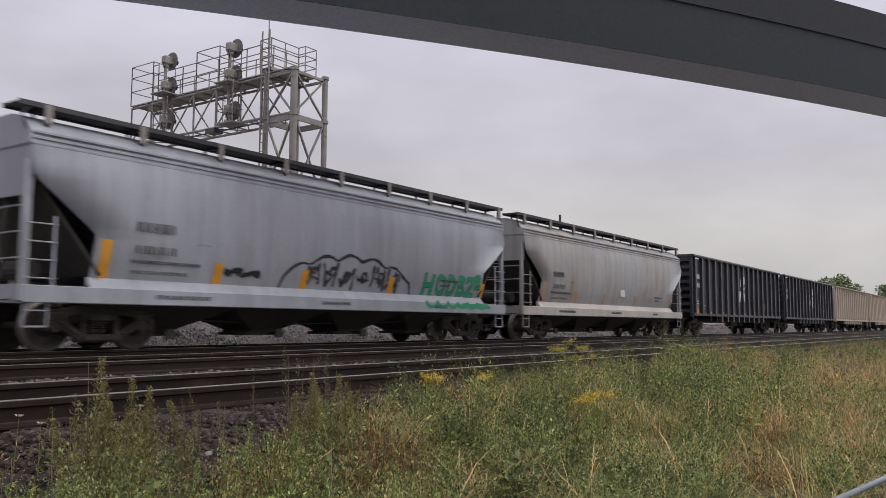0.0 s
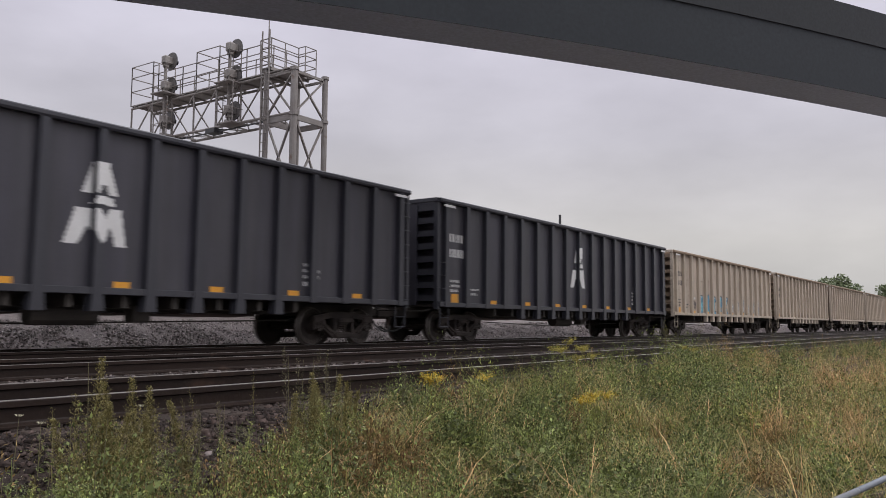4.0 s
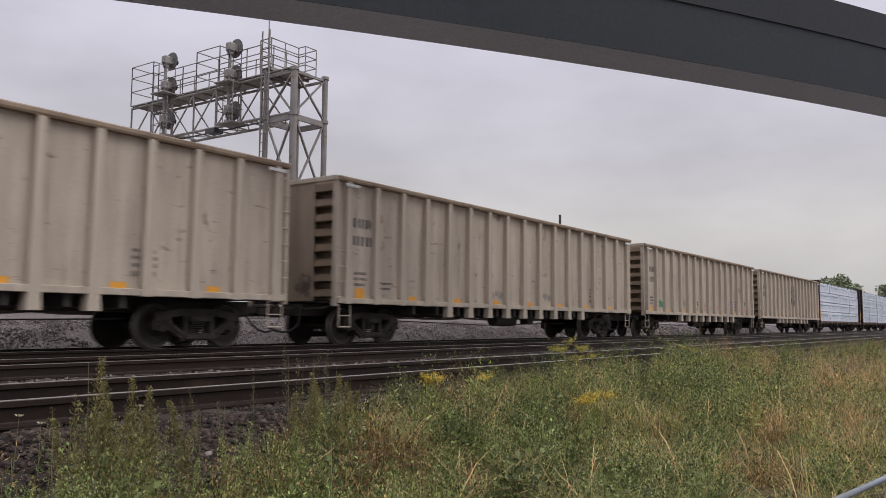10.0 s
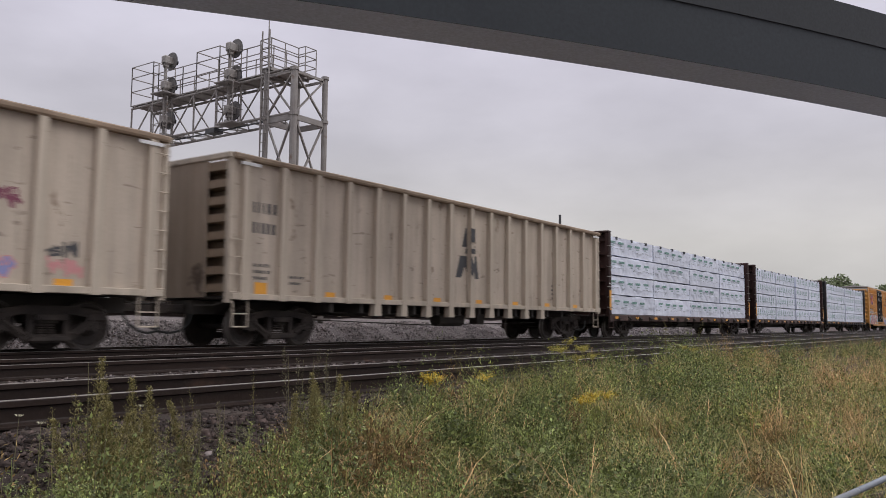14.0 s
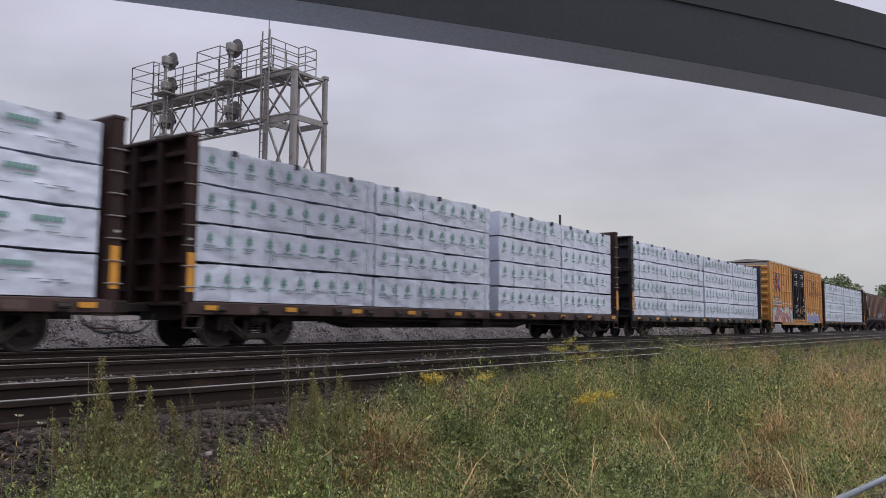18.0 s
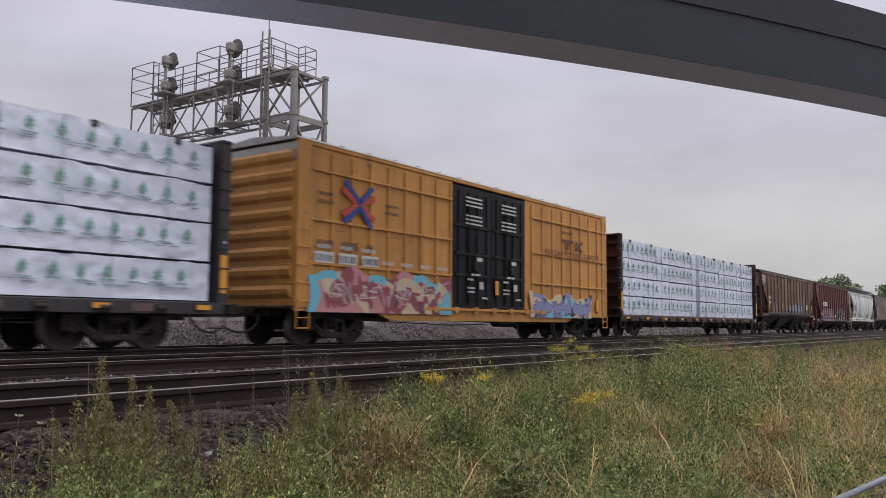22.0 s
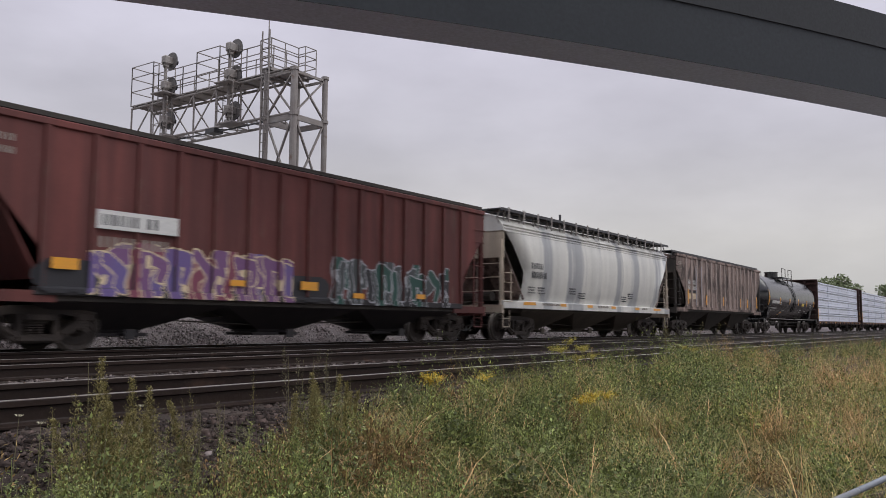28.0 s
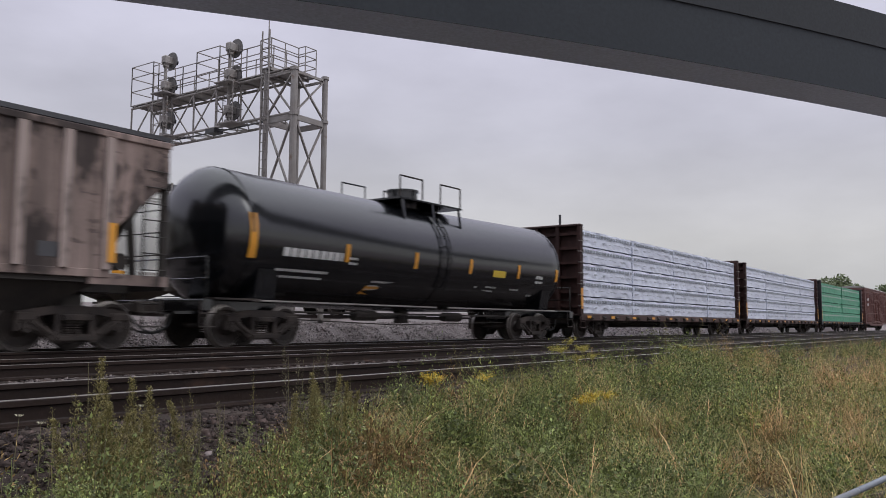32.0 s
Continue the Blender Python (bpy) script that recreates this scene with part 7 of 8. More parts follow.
    cross_rail(27.25, 1.58)
    cross_rail(24.6, 1.45)
    cross_rail(23.3, 1.45)
    # stepped tower platform with its railing
    deck = [(18.73, 21.06), (18.73, 20.52), (20.02, 20.52), (20.02, 20.18), (20.56, 20.18), (20.56, 21.06)]
    bm = B()
    box(bm, 18.73, 20.56, 20.52, 21.06, 9.23, 9.27)
    box(bm, 20.02, 20.56, 20.18, 20.52, 9.23, 9.27)
    for y in (20.55, 21.03):
        bar(bm, (18.73, y, 9.19), (20.56, y, 9.19), 0.07)
    part("tower_platform", bm, M["galv"], g, "grated steel platform on the tower")
    for (xa, ya), (xb, yb) in zip(deck, deck[1:] + deck[:1]):
        n = max(1, round(math.hypot(xb - xa, yb - ya) / 0.62))
        bm = B()
        for k in range(n):
            x, y = xa + (xb - xa) * k / n, ya + (yb - ya) * k / n
            cyl(bm, (x, y, 9.25), (x, y, 10.27), 0.02, 6)
        for z in (9.60, 9.93, 10.27):
            cyl(bm, (xa, ya, z), (xb, yb, z), 0.02, 6)
        part("railing", bm, M["galv"], g)
    # ladder up the tower and past the platform, its rungs across the bridge's line
    bm = B()
    for y in (20.54, 20.90):
        cyl(bm, (18.66, y, base), (18.66, y, 10.55), 0.028, 6)
    for k in range(32):
        cyl(bm, (18.66, 20.54, base + 0.3 + k * 0.30), (18.66, 20.90, base + 0.3 + k * 0.30), 0.015, 5)
    part("ladder", bm, M["galv"], g)
    bm = B()
    cyl(bm, (GX0 + 0.05, 20.85, 9.2), (GX0 + 0.05, 20.85, 11.3), 0.02, 6)
    part("aerial_mast", bm, M["galv"], g)
    bm = B()
    tube(bm, [(GX0, GY0 + 0.3, ZB - 0.12), (GX0, 23.0, ZB - 0.16), (GX0 + 0.1, 25.9, ZB - 0.12)], 0.03, 6)
    box(bm, GX0 - 0.2, GX0 + 0.2, 23.3, 23.8, ZB - 0.22, ZB - 0.05)
    part("cable_tray", bm, M["signal_dark"], g)
    return g


def build_signal_mast(y, zs, shade):
    """A mast of round-target signal heads on the gantry; the heads look along the track."""
    t = thing("signal_mast", pose(GX0 - 0.25, y, 0), "grey signal mast with three round black-faced heads", "railway signal", "signals on the gantry")
    bm = B()
    cyl(bm, (0, 0, ZB), (0, 0, zs[0] + 0.05), 0.062, 10)
    box(bm, -0.1, 0.35, -0.1, 0.1, 9.05, 9.15)
    box(bm, -0.1, 0.35, -0.1, 0.1, ZB, ZB + 0.1)
    part("mast", bm, M["galv"], t)
    for z in zs:
        bm = B()
        box(bm, -0.14, 0.14, -0.15, 0.13, z - 0.20, z + 0.14, 0.05)
        prism(bm, [(-0.12, z - 0.13), (0.12, z - 0.13), (0.12, z + 0.12), (-0.12, z + 0.12)], 0.10, 0.24)
        box(bm, -0.09, 0.10, -0.09, 0.09, z - 0.32, z - 0.18, 0.03)
        head = part("signal_head", bm, M["galv"], t, "grey cast signal housing")
        bm = B()
        cyl(bm, (0.24, 0, z), (0.27, 0, z), 0.33, 28)
        disc = part("target_disc", bm, M[shade], head, "round target disc")
        bm = B()
        prev = None
        for k in range(29):
            a = k * math.tau / 28
            p = (0.262, 0.335 * math.cos(a), z + 0.335 * math.sin(a))
            if prev:
                cyl(bm, prev, p, 0.018, 5)
            prev = p
        part("disc_rim", bm, M["signal_dark"], disc, "rolled black rim of the disc")
        bm = B()
        cyl(bm, (0.27, 0, z), (0.50, 0, z), 0.10, 14)
        part("lens_hood", bm, M["lens"], head, "black lens hood")
        bm = B()
        tube(bm, [(-0.10, -0.10, z - 0.12), (-0.24, -0.18, z - 0.22), (-0.10, -0.10, z - 0.42), (0.0, 0.0, z - 0.46)], 0.014, 5)
        part("cable", bm, M["hose"], head, "black looped cable")
    for z in (zs[1], ):
        bm = B()
        box(bm, -0.35, 0.45, -0.40, 0.40, z - 0.40, z - 0.36)
        part("bracket_platform", bm, M["galv"], t)


build_gantry()
build_signal_mast(22.5, (10.31, 9.34, 8.03), "disc")
build_signal_mast(26.2, (10.52, 9.54, 8.20), "disc")


# ---------------------------------------------------------------- curved girder bridge overhead
def build_bridge():
    pts = [(u, 8.95 - 0.62 * (u - 17.6) + 0.0060 * (u - 17.6) ** 2) for u in np.arange(-25, 70, 2.0)]
    b = thing("girder_bridge", pose(0, 0, 0), "dark blue-grey steel girder of an overhead bridge", "bridge")
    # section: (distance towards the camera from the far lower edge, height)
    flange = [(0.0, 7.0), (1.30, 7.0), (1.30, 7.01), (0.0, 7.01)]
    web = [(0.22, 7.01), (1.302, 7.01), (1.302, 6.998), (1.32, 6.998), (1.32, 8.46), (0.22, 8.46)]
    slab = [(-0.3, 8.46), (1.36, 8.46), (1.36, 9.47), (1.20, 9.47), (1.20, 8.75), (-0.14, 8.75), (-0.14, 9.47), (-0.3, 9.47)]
    for name, sec, m, lab in (("bottom_flange", flange, "flange", "broad steel bottom flange, underside lightened in colour for bounced light"), ("web", web, "girder", ""), ("deck_slab", slab, "parapet", "concrete deck with low parapet")):
        vs, fs, n = [], [], len(sec)
        for i, (x, y) in enumerate(pts):
            x2, y2 = pts[min(i + 1, len(pts) - 1)]
            x1, y1 = pts[max(i - 1, 0)]
            tx, ty = x2 - x1, y2 - y1
            L = math.hypot(tx, ty)
            nx, ny = ty / L, -tx / L
            for d, z in sec:
                vs.append((x + nx * d, y + ny * d, z))
        for i in range(len(pts) - 1):
            for k in range(n):
                a, c = i * n + k, i * n + (k + 1) % n
                fs.append((a, c, c + n, a + n))
        fs += [tuple(range(n))[::-1], tuple((len(pts) - 1) * n + k for k in range(n))]
        ob = raw(name, vs, fs, [M[m]], b)
        if lab:
            tagged(ob, lab)


build_bridge()

# thin mast far behind the train
bm = B()
cyl(bm, (0, 0, -1.0), (0, 0, 9.35), 0.13, 10, 0.10)
pole = finish("utility_pole", bm, M["signal_dark"])
pole.location = (58.7, 30, 0)
tagged(pole, "slim dark mast standing behind the tracks", "pole")


# ---------------------------------------------------------------- trees in the distance
def tree(x, y, height, spread, seed, base=-1.0):
    rng = random.Random(seed)
    t = thing("tree", pose(x, y, base), "broad green deciduous tree in full leaf", "tree", "distant trees")
    bm = B()
    cyl(bm, (0, 0, -0.3), (0, 0, height * 0.45), height * 0.03, 9, height * 0.02)
    tips = []
    for k in range(9):
        a = k * 2.4 + rng.uniform(-.3, .3)
        r = spread * rng.uniform(0.45, 0.85)
        tip = (r * math.cos(a), r * math.sin(a), height * rng.uniform(0.5, 0.9))
        cyl(bm, (0, 0, height * rng.uniform(0.25, 0.42)), tip, height * 0.012, 6, height * 0.004)
        tips.append(tip)
    part("trunk", bm, M["bark"], t)
    clumps = [(rng.uniform(-1, 1) * spread, rng.uniform(-1, 1) * spread, height * rng.uniform(0.35, 1.0), spread * rng.uniform(0.22, 0.42)) for _ in range(34)]
    clumps = [c for c in clumps if (c[0] ** 2 + c[1] ** 2) / spread ** 2 + ((c[2] - height * 0.62) / (height * 0.42)) ** 2 < 1.0] + [(a, b, c, spread * 0.35) for a, b, c in tips]
    vs, fs = [], []
    for cx, cy, cz, r in clumps:
        for _ in range(170):
            d = Vector((rng.gauss(0, 1), rng.gauss(0, 1), rng.gauss(0, 1))).normalized() * r * rng.uniform(0.5, 1.05)
            p = Vector((cx, cy, cz)) + Vector((d.x, d.y, d.z * 0.75))
            sz = rng.uniform(0.22, 0.42) * height / 11
            a = Vector((rng.gauss(0, 1), rng.gauss(0, 1), rng.gauss(0, 0.6))).normalized() * sz
            b = Vector((rng.gauss(0, 1), rng.gauss(0, 1), rng.gauss(0, 0.6))).normalized() * sz * 0.7
            i = len(vs)
            vs += [p - a, p + b, p + a, p - b]
            fs.append((i, i + 1, i + 2, i + 3))
    ob = raw("crown", [tuple(v) for v in vs], fs, [M["leaf"]], t)
    return t


for k, (x, y, hh, sp) in enumerate(((163, 30, 9.4, 4.4), (177, 31, 11.4, 5.6), (191, 32, 10.8, 5.6), (250, 28.5, 12.6, 4.0), (266, 27.5, 14.2, 6.0), (290, 26, 15.0, 8.0))):
    tree(x, y, hh, sp, 300 + k)

# grey pipe rail close to the camera
bm = B()
tube(bm, [(3.6, 1.04, -0.375), (5.2, 0.80, -0.375), (8.6, 0.29, -0.365)], 0.018, 12)
for x, y in ((3.6, 1.04), (8.6, 0.29)):
    cyl(bm, (x, y, -1.0), (x, y, -0.375), 0.017, 8)
pr = finish("pipe_rail", bm, M["pipe"], smooth=True)
tagged(pr, "weathered pale grey pipe rail beside the weeds", "rail")

# ---------------------------------------------------------------- loose stones of the track bed
def quad_mesh(name, verts, quads, material, parent=None, label="", category="", kind=""):
    """A large mesh of four-sided faces straight from arrays."""
    me = bpy.data.meshes.new(name)
    me.vertices.add(len(verts))
    me.vertices.foreach_set("co", np.ascontiguousarray(verts, dtype=np.float32).ravel())
    k = quads.shape[1]
    me.loops.add(quads.size)
    me.loops.foreach_set("vertex_index", np.ascontiguousarray(quads, dtype=np.int32).ravel())
    me.polygons.add(len(quads))
    me.polygons.foreach_set("loop_start", np.arange(0, quads.size, k, dtype=np.int32))
    me.polygons.foreach_set("loop_total", np.full(len(quads), k, dtype=np.int32))
    me.materials.append(material)
    me.update(calc_edges=True)
    ob = new(name, me)
    if parent:
        ob.parent = parent
    if label:
        tagged(ob, label, category, kind=kind)
    return ob


def build_stones(name, label, material, stretches, seed):
    """Stones in stretches of the plan: x from, to, y from, to, number, smallest and largest radius."""
    rs = np.random.RandomState(seed)
    spots = []
    for x0, x1, y0, y1, n, r0, r1 in stretches:
        x, y = rs.uniform(x0, x1, n), rs.uniform(y0, y1, n)
        spots.append(np.stack([x, y, rs.uniform(r0, r1, n)], 1))
    p = np.concatenate(spots)
    z = np.array([ground_h(a, b) for a, b in p[:, :2]])
    n = len(p)
    base = np.array([(-1, -1, -1), (1, -1, -1), (1, 1, -1), (-1, 1, -1), (-1, -1, 1), (1, -1, 1), (1, 1, 1), (-1, 1, 1)], float) * 0.72
    v = base[None] * rs.uniform(0.55, 1.25, (n, 1, 3)) + rs.uniform(-0.38, 0.38, (n, 8, 3))
    v *= p[:, None, 2:3] * np.array([1.15, 1.0, 0.9])
    a, e = rs.uniform(0, 6.28, n), rs.uniform(-0.9, 0.9, n)
    c, s, ce, se = np.cos(a)[:, None], np.sin(a)[:, None], np.cos(e)[:, None], np.sin(e)[:, None]
    x0, z0 = v[..., 0] * ce - v[..., 2] * se, v[..., 0] * se + v[..., 2] * ce
    xx, yy = x0 * c - v[..., 1] * s, x0 * s + v[..., 1] * c
    v = np.stack([xx + p[:, :1], yy + p[:, 1:2], z0 + (z + 0.3 * p[:, 2] + rs.uniform(-0.008, 0.012, n))[:, None]], -1)
    quad = np.array([(4, 5, 6, 7), (0, 1, 5, 4), (1, 2, 6, 5), (2, 3, 7, 6), (3, 0, 4, 7)])
    f = (quad[None] + 8 * np.arange(n)[:, None, None]).reshape(-1, 4)
    quad_mesh(name, v.reshape(-1, 3), f, M[material], None, label, "ballast", "stuff")


# ---------------------------------------------------------------- weeds
def blade(rs, base, h, lean, width, seg=3, az=None, droop=0.5):
    """A bent tapering blade as a strip of quads."""
    az = rs.uniform(0, 6.28) if az is None else az
    d = np.array([math.cos(az), math.sin(az), 0])
    side = np.array([-d[1], d[0], 0]) * width * 0.5
    tw = rs.uniform(-0.6, 0.6)
    side = side * math.cos(tw) + d * width * 0.5 * math.sin(tw)
    vs = []
    for k in range(seg + 1):
        q = k / seg
        p = base + d * lean * q ** 1.7 * h + np.array([0, 0, h * (q - droop * lean * q ** 3)])
        w = (1 - q) ** 0.7 if k < seg else 0.06
        vs += [p - side * w, p + side * w]
    fs = [(2 * k, 2 * k + 1, 2 * k + 3, 2 * k + 2) for k in range(seg)]
    return vs, fs


def leaf(rs, p, d, up, L, W):
    """A leaf as two quads folded on the midrib."""
    d = d / np.linalg.norm(d)
    s = np.cross(d, up)
    s = s / (np.linalg.norm(s) + 1e-9)
    m = p + d * L * 0.45 - up * L * 0.06
    t = p + d * L - up * L * rs.uniform(0.0, 0.35)
    return [p, m + s * W * 0.5, t, m - s * W * 0.5], [(0, 1, 2, 3)]


def gather(parts):
    vs, fs, o = [], [], 0
    for v, f in parts:
        vs += v
        fs += [tuple(i + o for i in q) for q in f]
        o += len(v)
    return np.array(vs), np.array(fs)


def t_grass(rs, h, n, width, lean):
    return gather([blade(rs, np.array([rs.normal(0, .05), rs.normal(0, .05), 0]), h * rs.uniform(0.55, 1.1), lean * rs.uniform(0.3, 1.3), width * rs.uniform(0.6, 1.2)) for _ in range(n)])


def t_dry(rs, h, n):
    out = []
    for _ in range(n):
        b = np.array([rs.normal(0, .05), rs.normal(0, .05), 0])
        az, ln, hh = rs.uniform(0, 6.28), rs.uniform(0.15, 0.75), h * rs.uniform(0.65, 1.15)
        out.append(blade(rs, b, hh, ln, 0.005, 4, az, 0.45))
        d = np.array([math.cos(az), math.sin(az), 0])
        tip = b + d * ln * hh + np.array([0, 0, hh * (1 - 0.45 * ln)])
        for _ in range(5):
            e = rs.normal(0, 1, 3) * 0.6 + d * 0.6 + np.array([0, 0, 0.2])
            out.append(leaf(rs, tip - d * 0.05 * rs.uniform(0, 2) - np.array([0, 0, 0.04 * rs.uniform(0, 2)]), e, np.array([0, 0, 1.0]), 0.035, 0.006))
    return gather(out)


def stem(rs, h, lean, r):
    az = rs.uniform(0, 6.28)
    return blade(rs, np.zeros(3), h, lean, r * 2, 4, az, 0.2), np.array([math.cos(az), math.sin(az), 0]), lean


def t_herb(rs, h, leaves, L, W):
    (st, d, ln) = stem(rs, h, rs.uniform(0, 0.3), 0.004)
    out = [st]
    for k in range(leaves):
        q = rs.uniform(0.12, 1.0)
        p = d * ln * q ** 1.7 * h + np.array([0, 0, h * (q - 0.2 * ln * q ** 3)])
        a = k * 2.4 + rs.uniform(-.4, .4)
        e = np.array([math.cos(a), math.sin(a), rs.uniform(-0.1, 0.9)])
        s = 1.15 - 0.6 * q
        out.append(leaf(rs, p, e, np.array([0, 0, 1.0]), L * s * rs.uniform(0.7, 1.2), W * s))
        if rs.uniform() < 0.4:                       # side shoot
            p2 = p + e / np.linalg.norm(e) * L * s * 0.7
            for _ in range(2):
                out.append(leaf(rs, p2, e + rs.normal(0, .6, 3), np.array([0, 0, 1.0]), L * s * 0.6, W * s * 0.7))
    return gather(out)


def t_lacy(rs, h, arms, per, L, stems=1):
    """A finely divided weed: thin side shoots set with small leaflets, on one stem or on several that spread from the root."""
    out = []
    for n in range(stems):
        hh = h * (1.0 if n == 0 else rs.uniform(0.65, 0.98))
        (st, d, ln) = stem(rs, hh, rs.uniform(0, 0.35) if stems == 1 else rs.uniform(0.15, 0.75), 0.0025)
        out.append(st)
        for k in range(arms):
            q = 0.15 + 0.85 * (k + rs.uniform(0, 1)) / arms
            p = d * ln * q ** 1.7 * hh + np.array([0, 0, hh * (q - 0.2 * ln * q ** 3)])
            a = k * 2.4 + rs.uniform(-.5, .5)
            e = np.array([math.cos(a), math.sin(a), rs.uniform(0.1, 0.9)])
            e /= np.linalg.norm(e)
            side = np.array([-e[1], e[0], 0.0])
            R = hh * 0.36 * (1.1 - q) ** 0.6 * rs.uniform(0.5, 1.2) + L
            for j in range(per):
                w = (j + 0.5) / per
                pp = p + e * R * w - np.array([0, 0, 0.22 * R * w * w])
                out.append(leaf(rs, pp, e * 0.6 + side * (1 if j % 2 else -1) * rs.uniform(0.3, 0.9) + rs.normal(0, .35, 3), np.array([0, 0, 1.0]), L * rs.uniform(0.6, 1.3), L * rs.uniform(0.28, 0.5)))
    return gather(out)


def t_dome(rs, r, h, n, L, W, lift=0.5):
    """A leafy hummock: leaves set thickly over a lumpy dome, tips outward and up, on a few stems."""
    lumps = [(rs.uniform(0, 6.28), rs.uniform(0.25, 1.0), rs.uniform(0.35, 0.6)) for _ in range(6)]
    out = [blade(rs, np.array([rs.normal(0, r * 0.25), rs.normal(0, r * 0.25), 0]), h * rs.uniform(0.6, 1.05), rs.uniform(0.1, 0.5), 0.005, 3) for _ in range(5)]
    for _ in range(n):
        az, up = rs.uniform(0, 6.28), rs.uniform(0.02, 1.0) ** 0.8
        d = np.array([math.cos(az) * math.sqrt(1 - up * up), math.sin(az) * math.sqrt(1 - up * up), up])
        k = 0.72
        for a, u, w in lumps:
            c = np.array([math.cos(a) * math.sqrt(1 - u * u), math.sin(a) * math.sqrt(1 - u * u), u])
            k += w * 0.75 * max(0.0, float(d @ c) - 0.72) / 0.28
        k *= rs.uniform(0.72, 1.04)
        p = np.array([d[0] * r * k, d[1] * r * k, d[2] * h * k])
        out.append(leaf(rs, p, d + np.array([0, 0, lift]) + rs.normal(0, .55, 3), d, L * rs.uniform(0.55, 1.25), W * rs.uniform(0.7, 1.2)))
        if _ % 5 == 0:                                   # large leaves deep inside, which close the hummock
            out.append(leaf(rs, p * rs.uniform(0.40, 0.64), d + rs.normal(0, .5, 3), d, 0.042, 0.026))
    return gather(out)


def t_arch(rs, h, n, width):
    """A tuft of long blades that arch over, as straw and rank grass do."""
    out = []
    for _ in range(n):
        b = np.array([rs.normal(0, .04), rs.normal(0, .04), 0])
        out.append(blade(rs, b, h * rs.uniform(0.6, 1.15), rs.uniform(0.2, 1.25), width * rs.uniform(0.6, 1.3), 4, None, rs.uniform(0.35, 0.75)))
    return gather(out)


def t_spire(rs, h, dens):
    """Upright seedy weed: side branches set with tiny clusters, narrowing to a spike."""
    (st, d, ln) = stem(rs, h, rs.uniform(0, 0.2), 0.0035)
    out = [st]
    for k in range(dens):
        q = 0.12 + 0.88 * (k + rs.uniform(0, 1)) / dens
        p = d * ln * q ** 1.7 * h + np.array([0, 0, h * (q - 0.2 * ln * q ** 3)])
        a = k * 2.4
        R = h * 0.19 * (1.05 - q) ** 0.9 * rs.uniform(0.3, 1.2) + 0.012
        e = np.array([math.cos(a), math.sin(a), rs.uniform(0.5, 1.4)])
        e /= np.linalg.norm(e)
        out.append(leaf(rs, p, e, np.array([0, 0, 1.0]), R, 0.004))
        for j in range(5):
            pp = p + e * R * rs.uniform(0.25, 1.05)
            out.append(leaf(rs, pp, e * 0.6 + rs.normal(0, .7, 3), np.array([0, 0, 1.0]), rs.uniform(0.007, 0.017), rs.uniform(0.004, 0.008)))
    return gather(out)


def t_plume(rs, h, spread, n):
    """Golden flower plumes above z = h."""
    out = []
    for b in range(7):
        a = b * 0.9 + rs.uniform(0, 1)
        e = np.array([math.cos(a) * rs.uniform(.4, 1), math.sin(a) * rs.uniform(.4, 1), rs.uniform(0.3, 0.8)])
        for _ in range(n // 7):
            q = rs.uniform(0, 1)
            p = np.array([0, 0, h - 0.03]) + e * spread * q + rs.normal(0, spread * 0.09, 3) - np.array([0, 0, 0.25 * spread * q * q])
            out.append(leaf(rs, p, rs.normal(0, 1, 3), np.array([0, 0, 1.0]), 0.014, 0.009))
    return gather(out)


def scatter(name, templates, pos, scale, material, label, seed):
    """Joins many turned and scaled copies of a few plants into one sheet of weeds."""
    rs = np.random.RandomState(seed)
    which = rs.randint(0, len(templates), len(pos))
    vs, fs, o = [], [], 0
    for k, (tv, tf) in enumerate(templates):
        sel = np.where(which == k)[0]
        if not len(sel):
            continue
        a = rs.uniform(0, 6.28, len(sel))
        c, s = np.cos(a)[:, None], np.sin(a)[:, None]
        sc = scale[sel][:, None]
        x = (tv[None, :, 0] * c - tv[None, :, 1] * s) * sc + pos[sel, 0:1]
        y = (tv[None, :, 0] * s + tv[None, :, 1] * c) * sc + pos[sel, 1:2]
        z = tv[None, :, 2] * sc + pos[sel, 2:3]
        vs.append(np.stack([x, y, z], -1).reshape(-1, 3))
        fs.append((tf[None] + len(tv) * np.arange(len(sel))[:, None, None]).reshape(-1, 4) + o)
        o += len(tv) * len(sel)
    return quad_mesh(name, np.concatenate(vs), np.concatenate(fs), material, None, label, "weeds", "stuff")


def weed_ground(x, y):
    return np.array([ground_h(float(a), float(b)) for a, b in zip(x, y)]) - 0.02


def weed_edge(x):
    """Where the weeds stop and the bare stones beside the first rail begin."""
    wob = np.array([noise.noise((a * 0.9, 7.7, 1.0)) + 0.6 * noise.noise((a * 2.7, 3.7, 1.0)) for a in x])
    return 3.85 + 1.10 * np.clip((x - 3.9) / 2.4, 0, 1) + 0.25 * wob


def mound(x, y):
    """Weeds grow in hummocks, and stay low round the bare stones."""
    low = 1 - 0.55 * np.exp(-(np.hypot(x - 2.95, y - 3.75) / 0.38) ** 2)
    return np.clip(low, 0.3, 1) * np.array([0.95 + 0.9 * noise.noise((a * 1.3, b * 1.7, 12.0)) + 0.95 * noise.noise((a * 3.1, b * 3.3, 5.0)) for a, b in zip(x, y)])


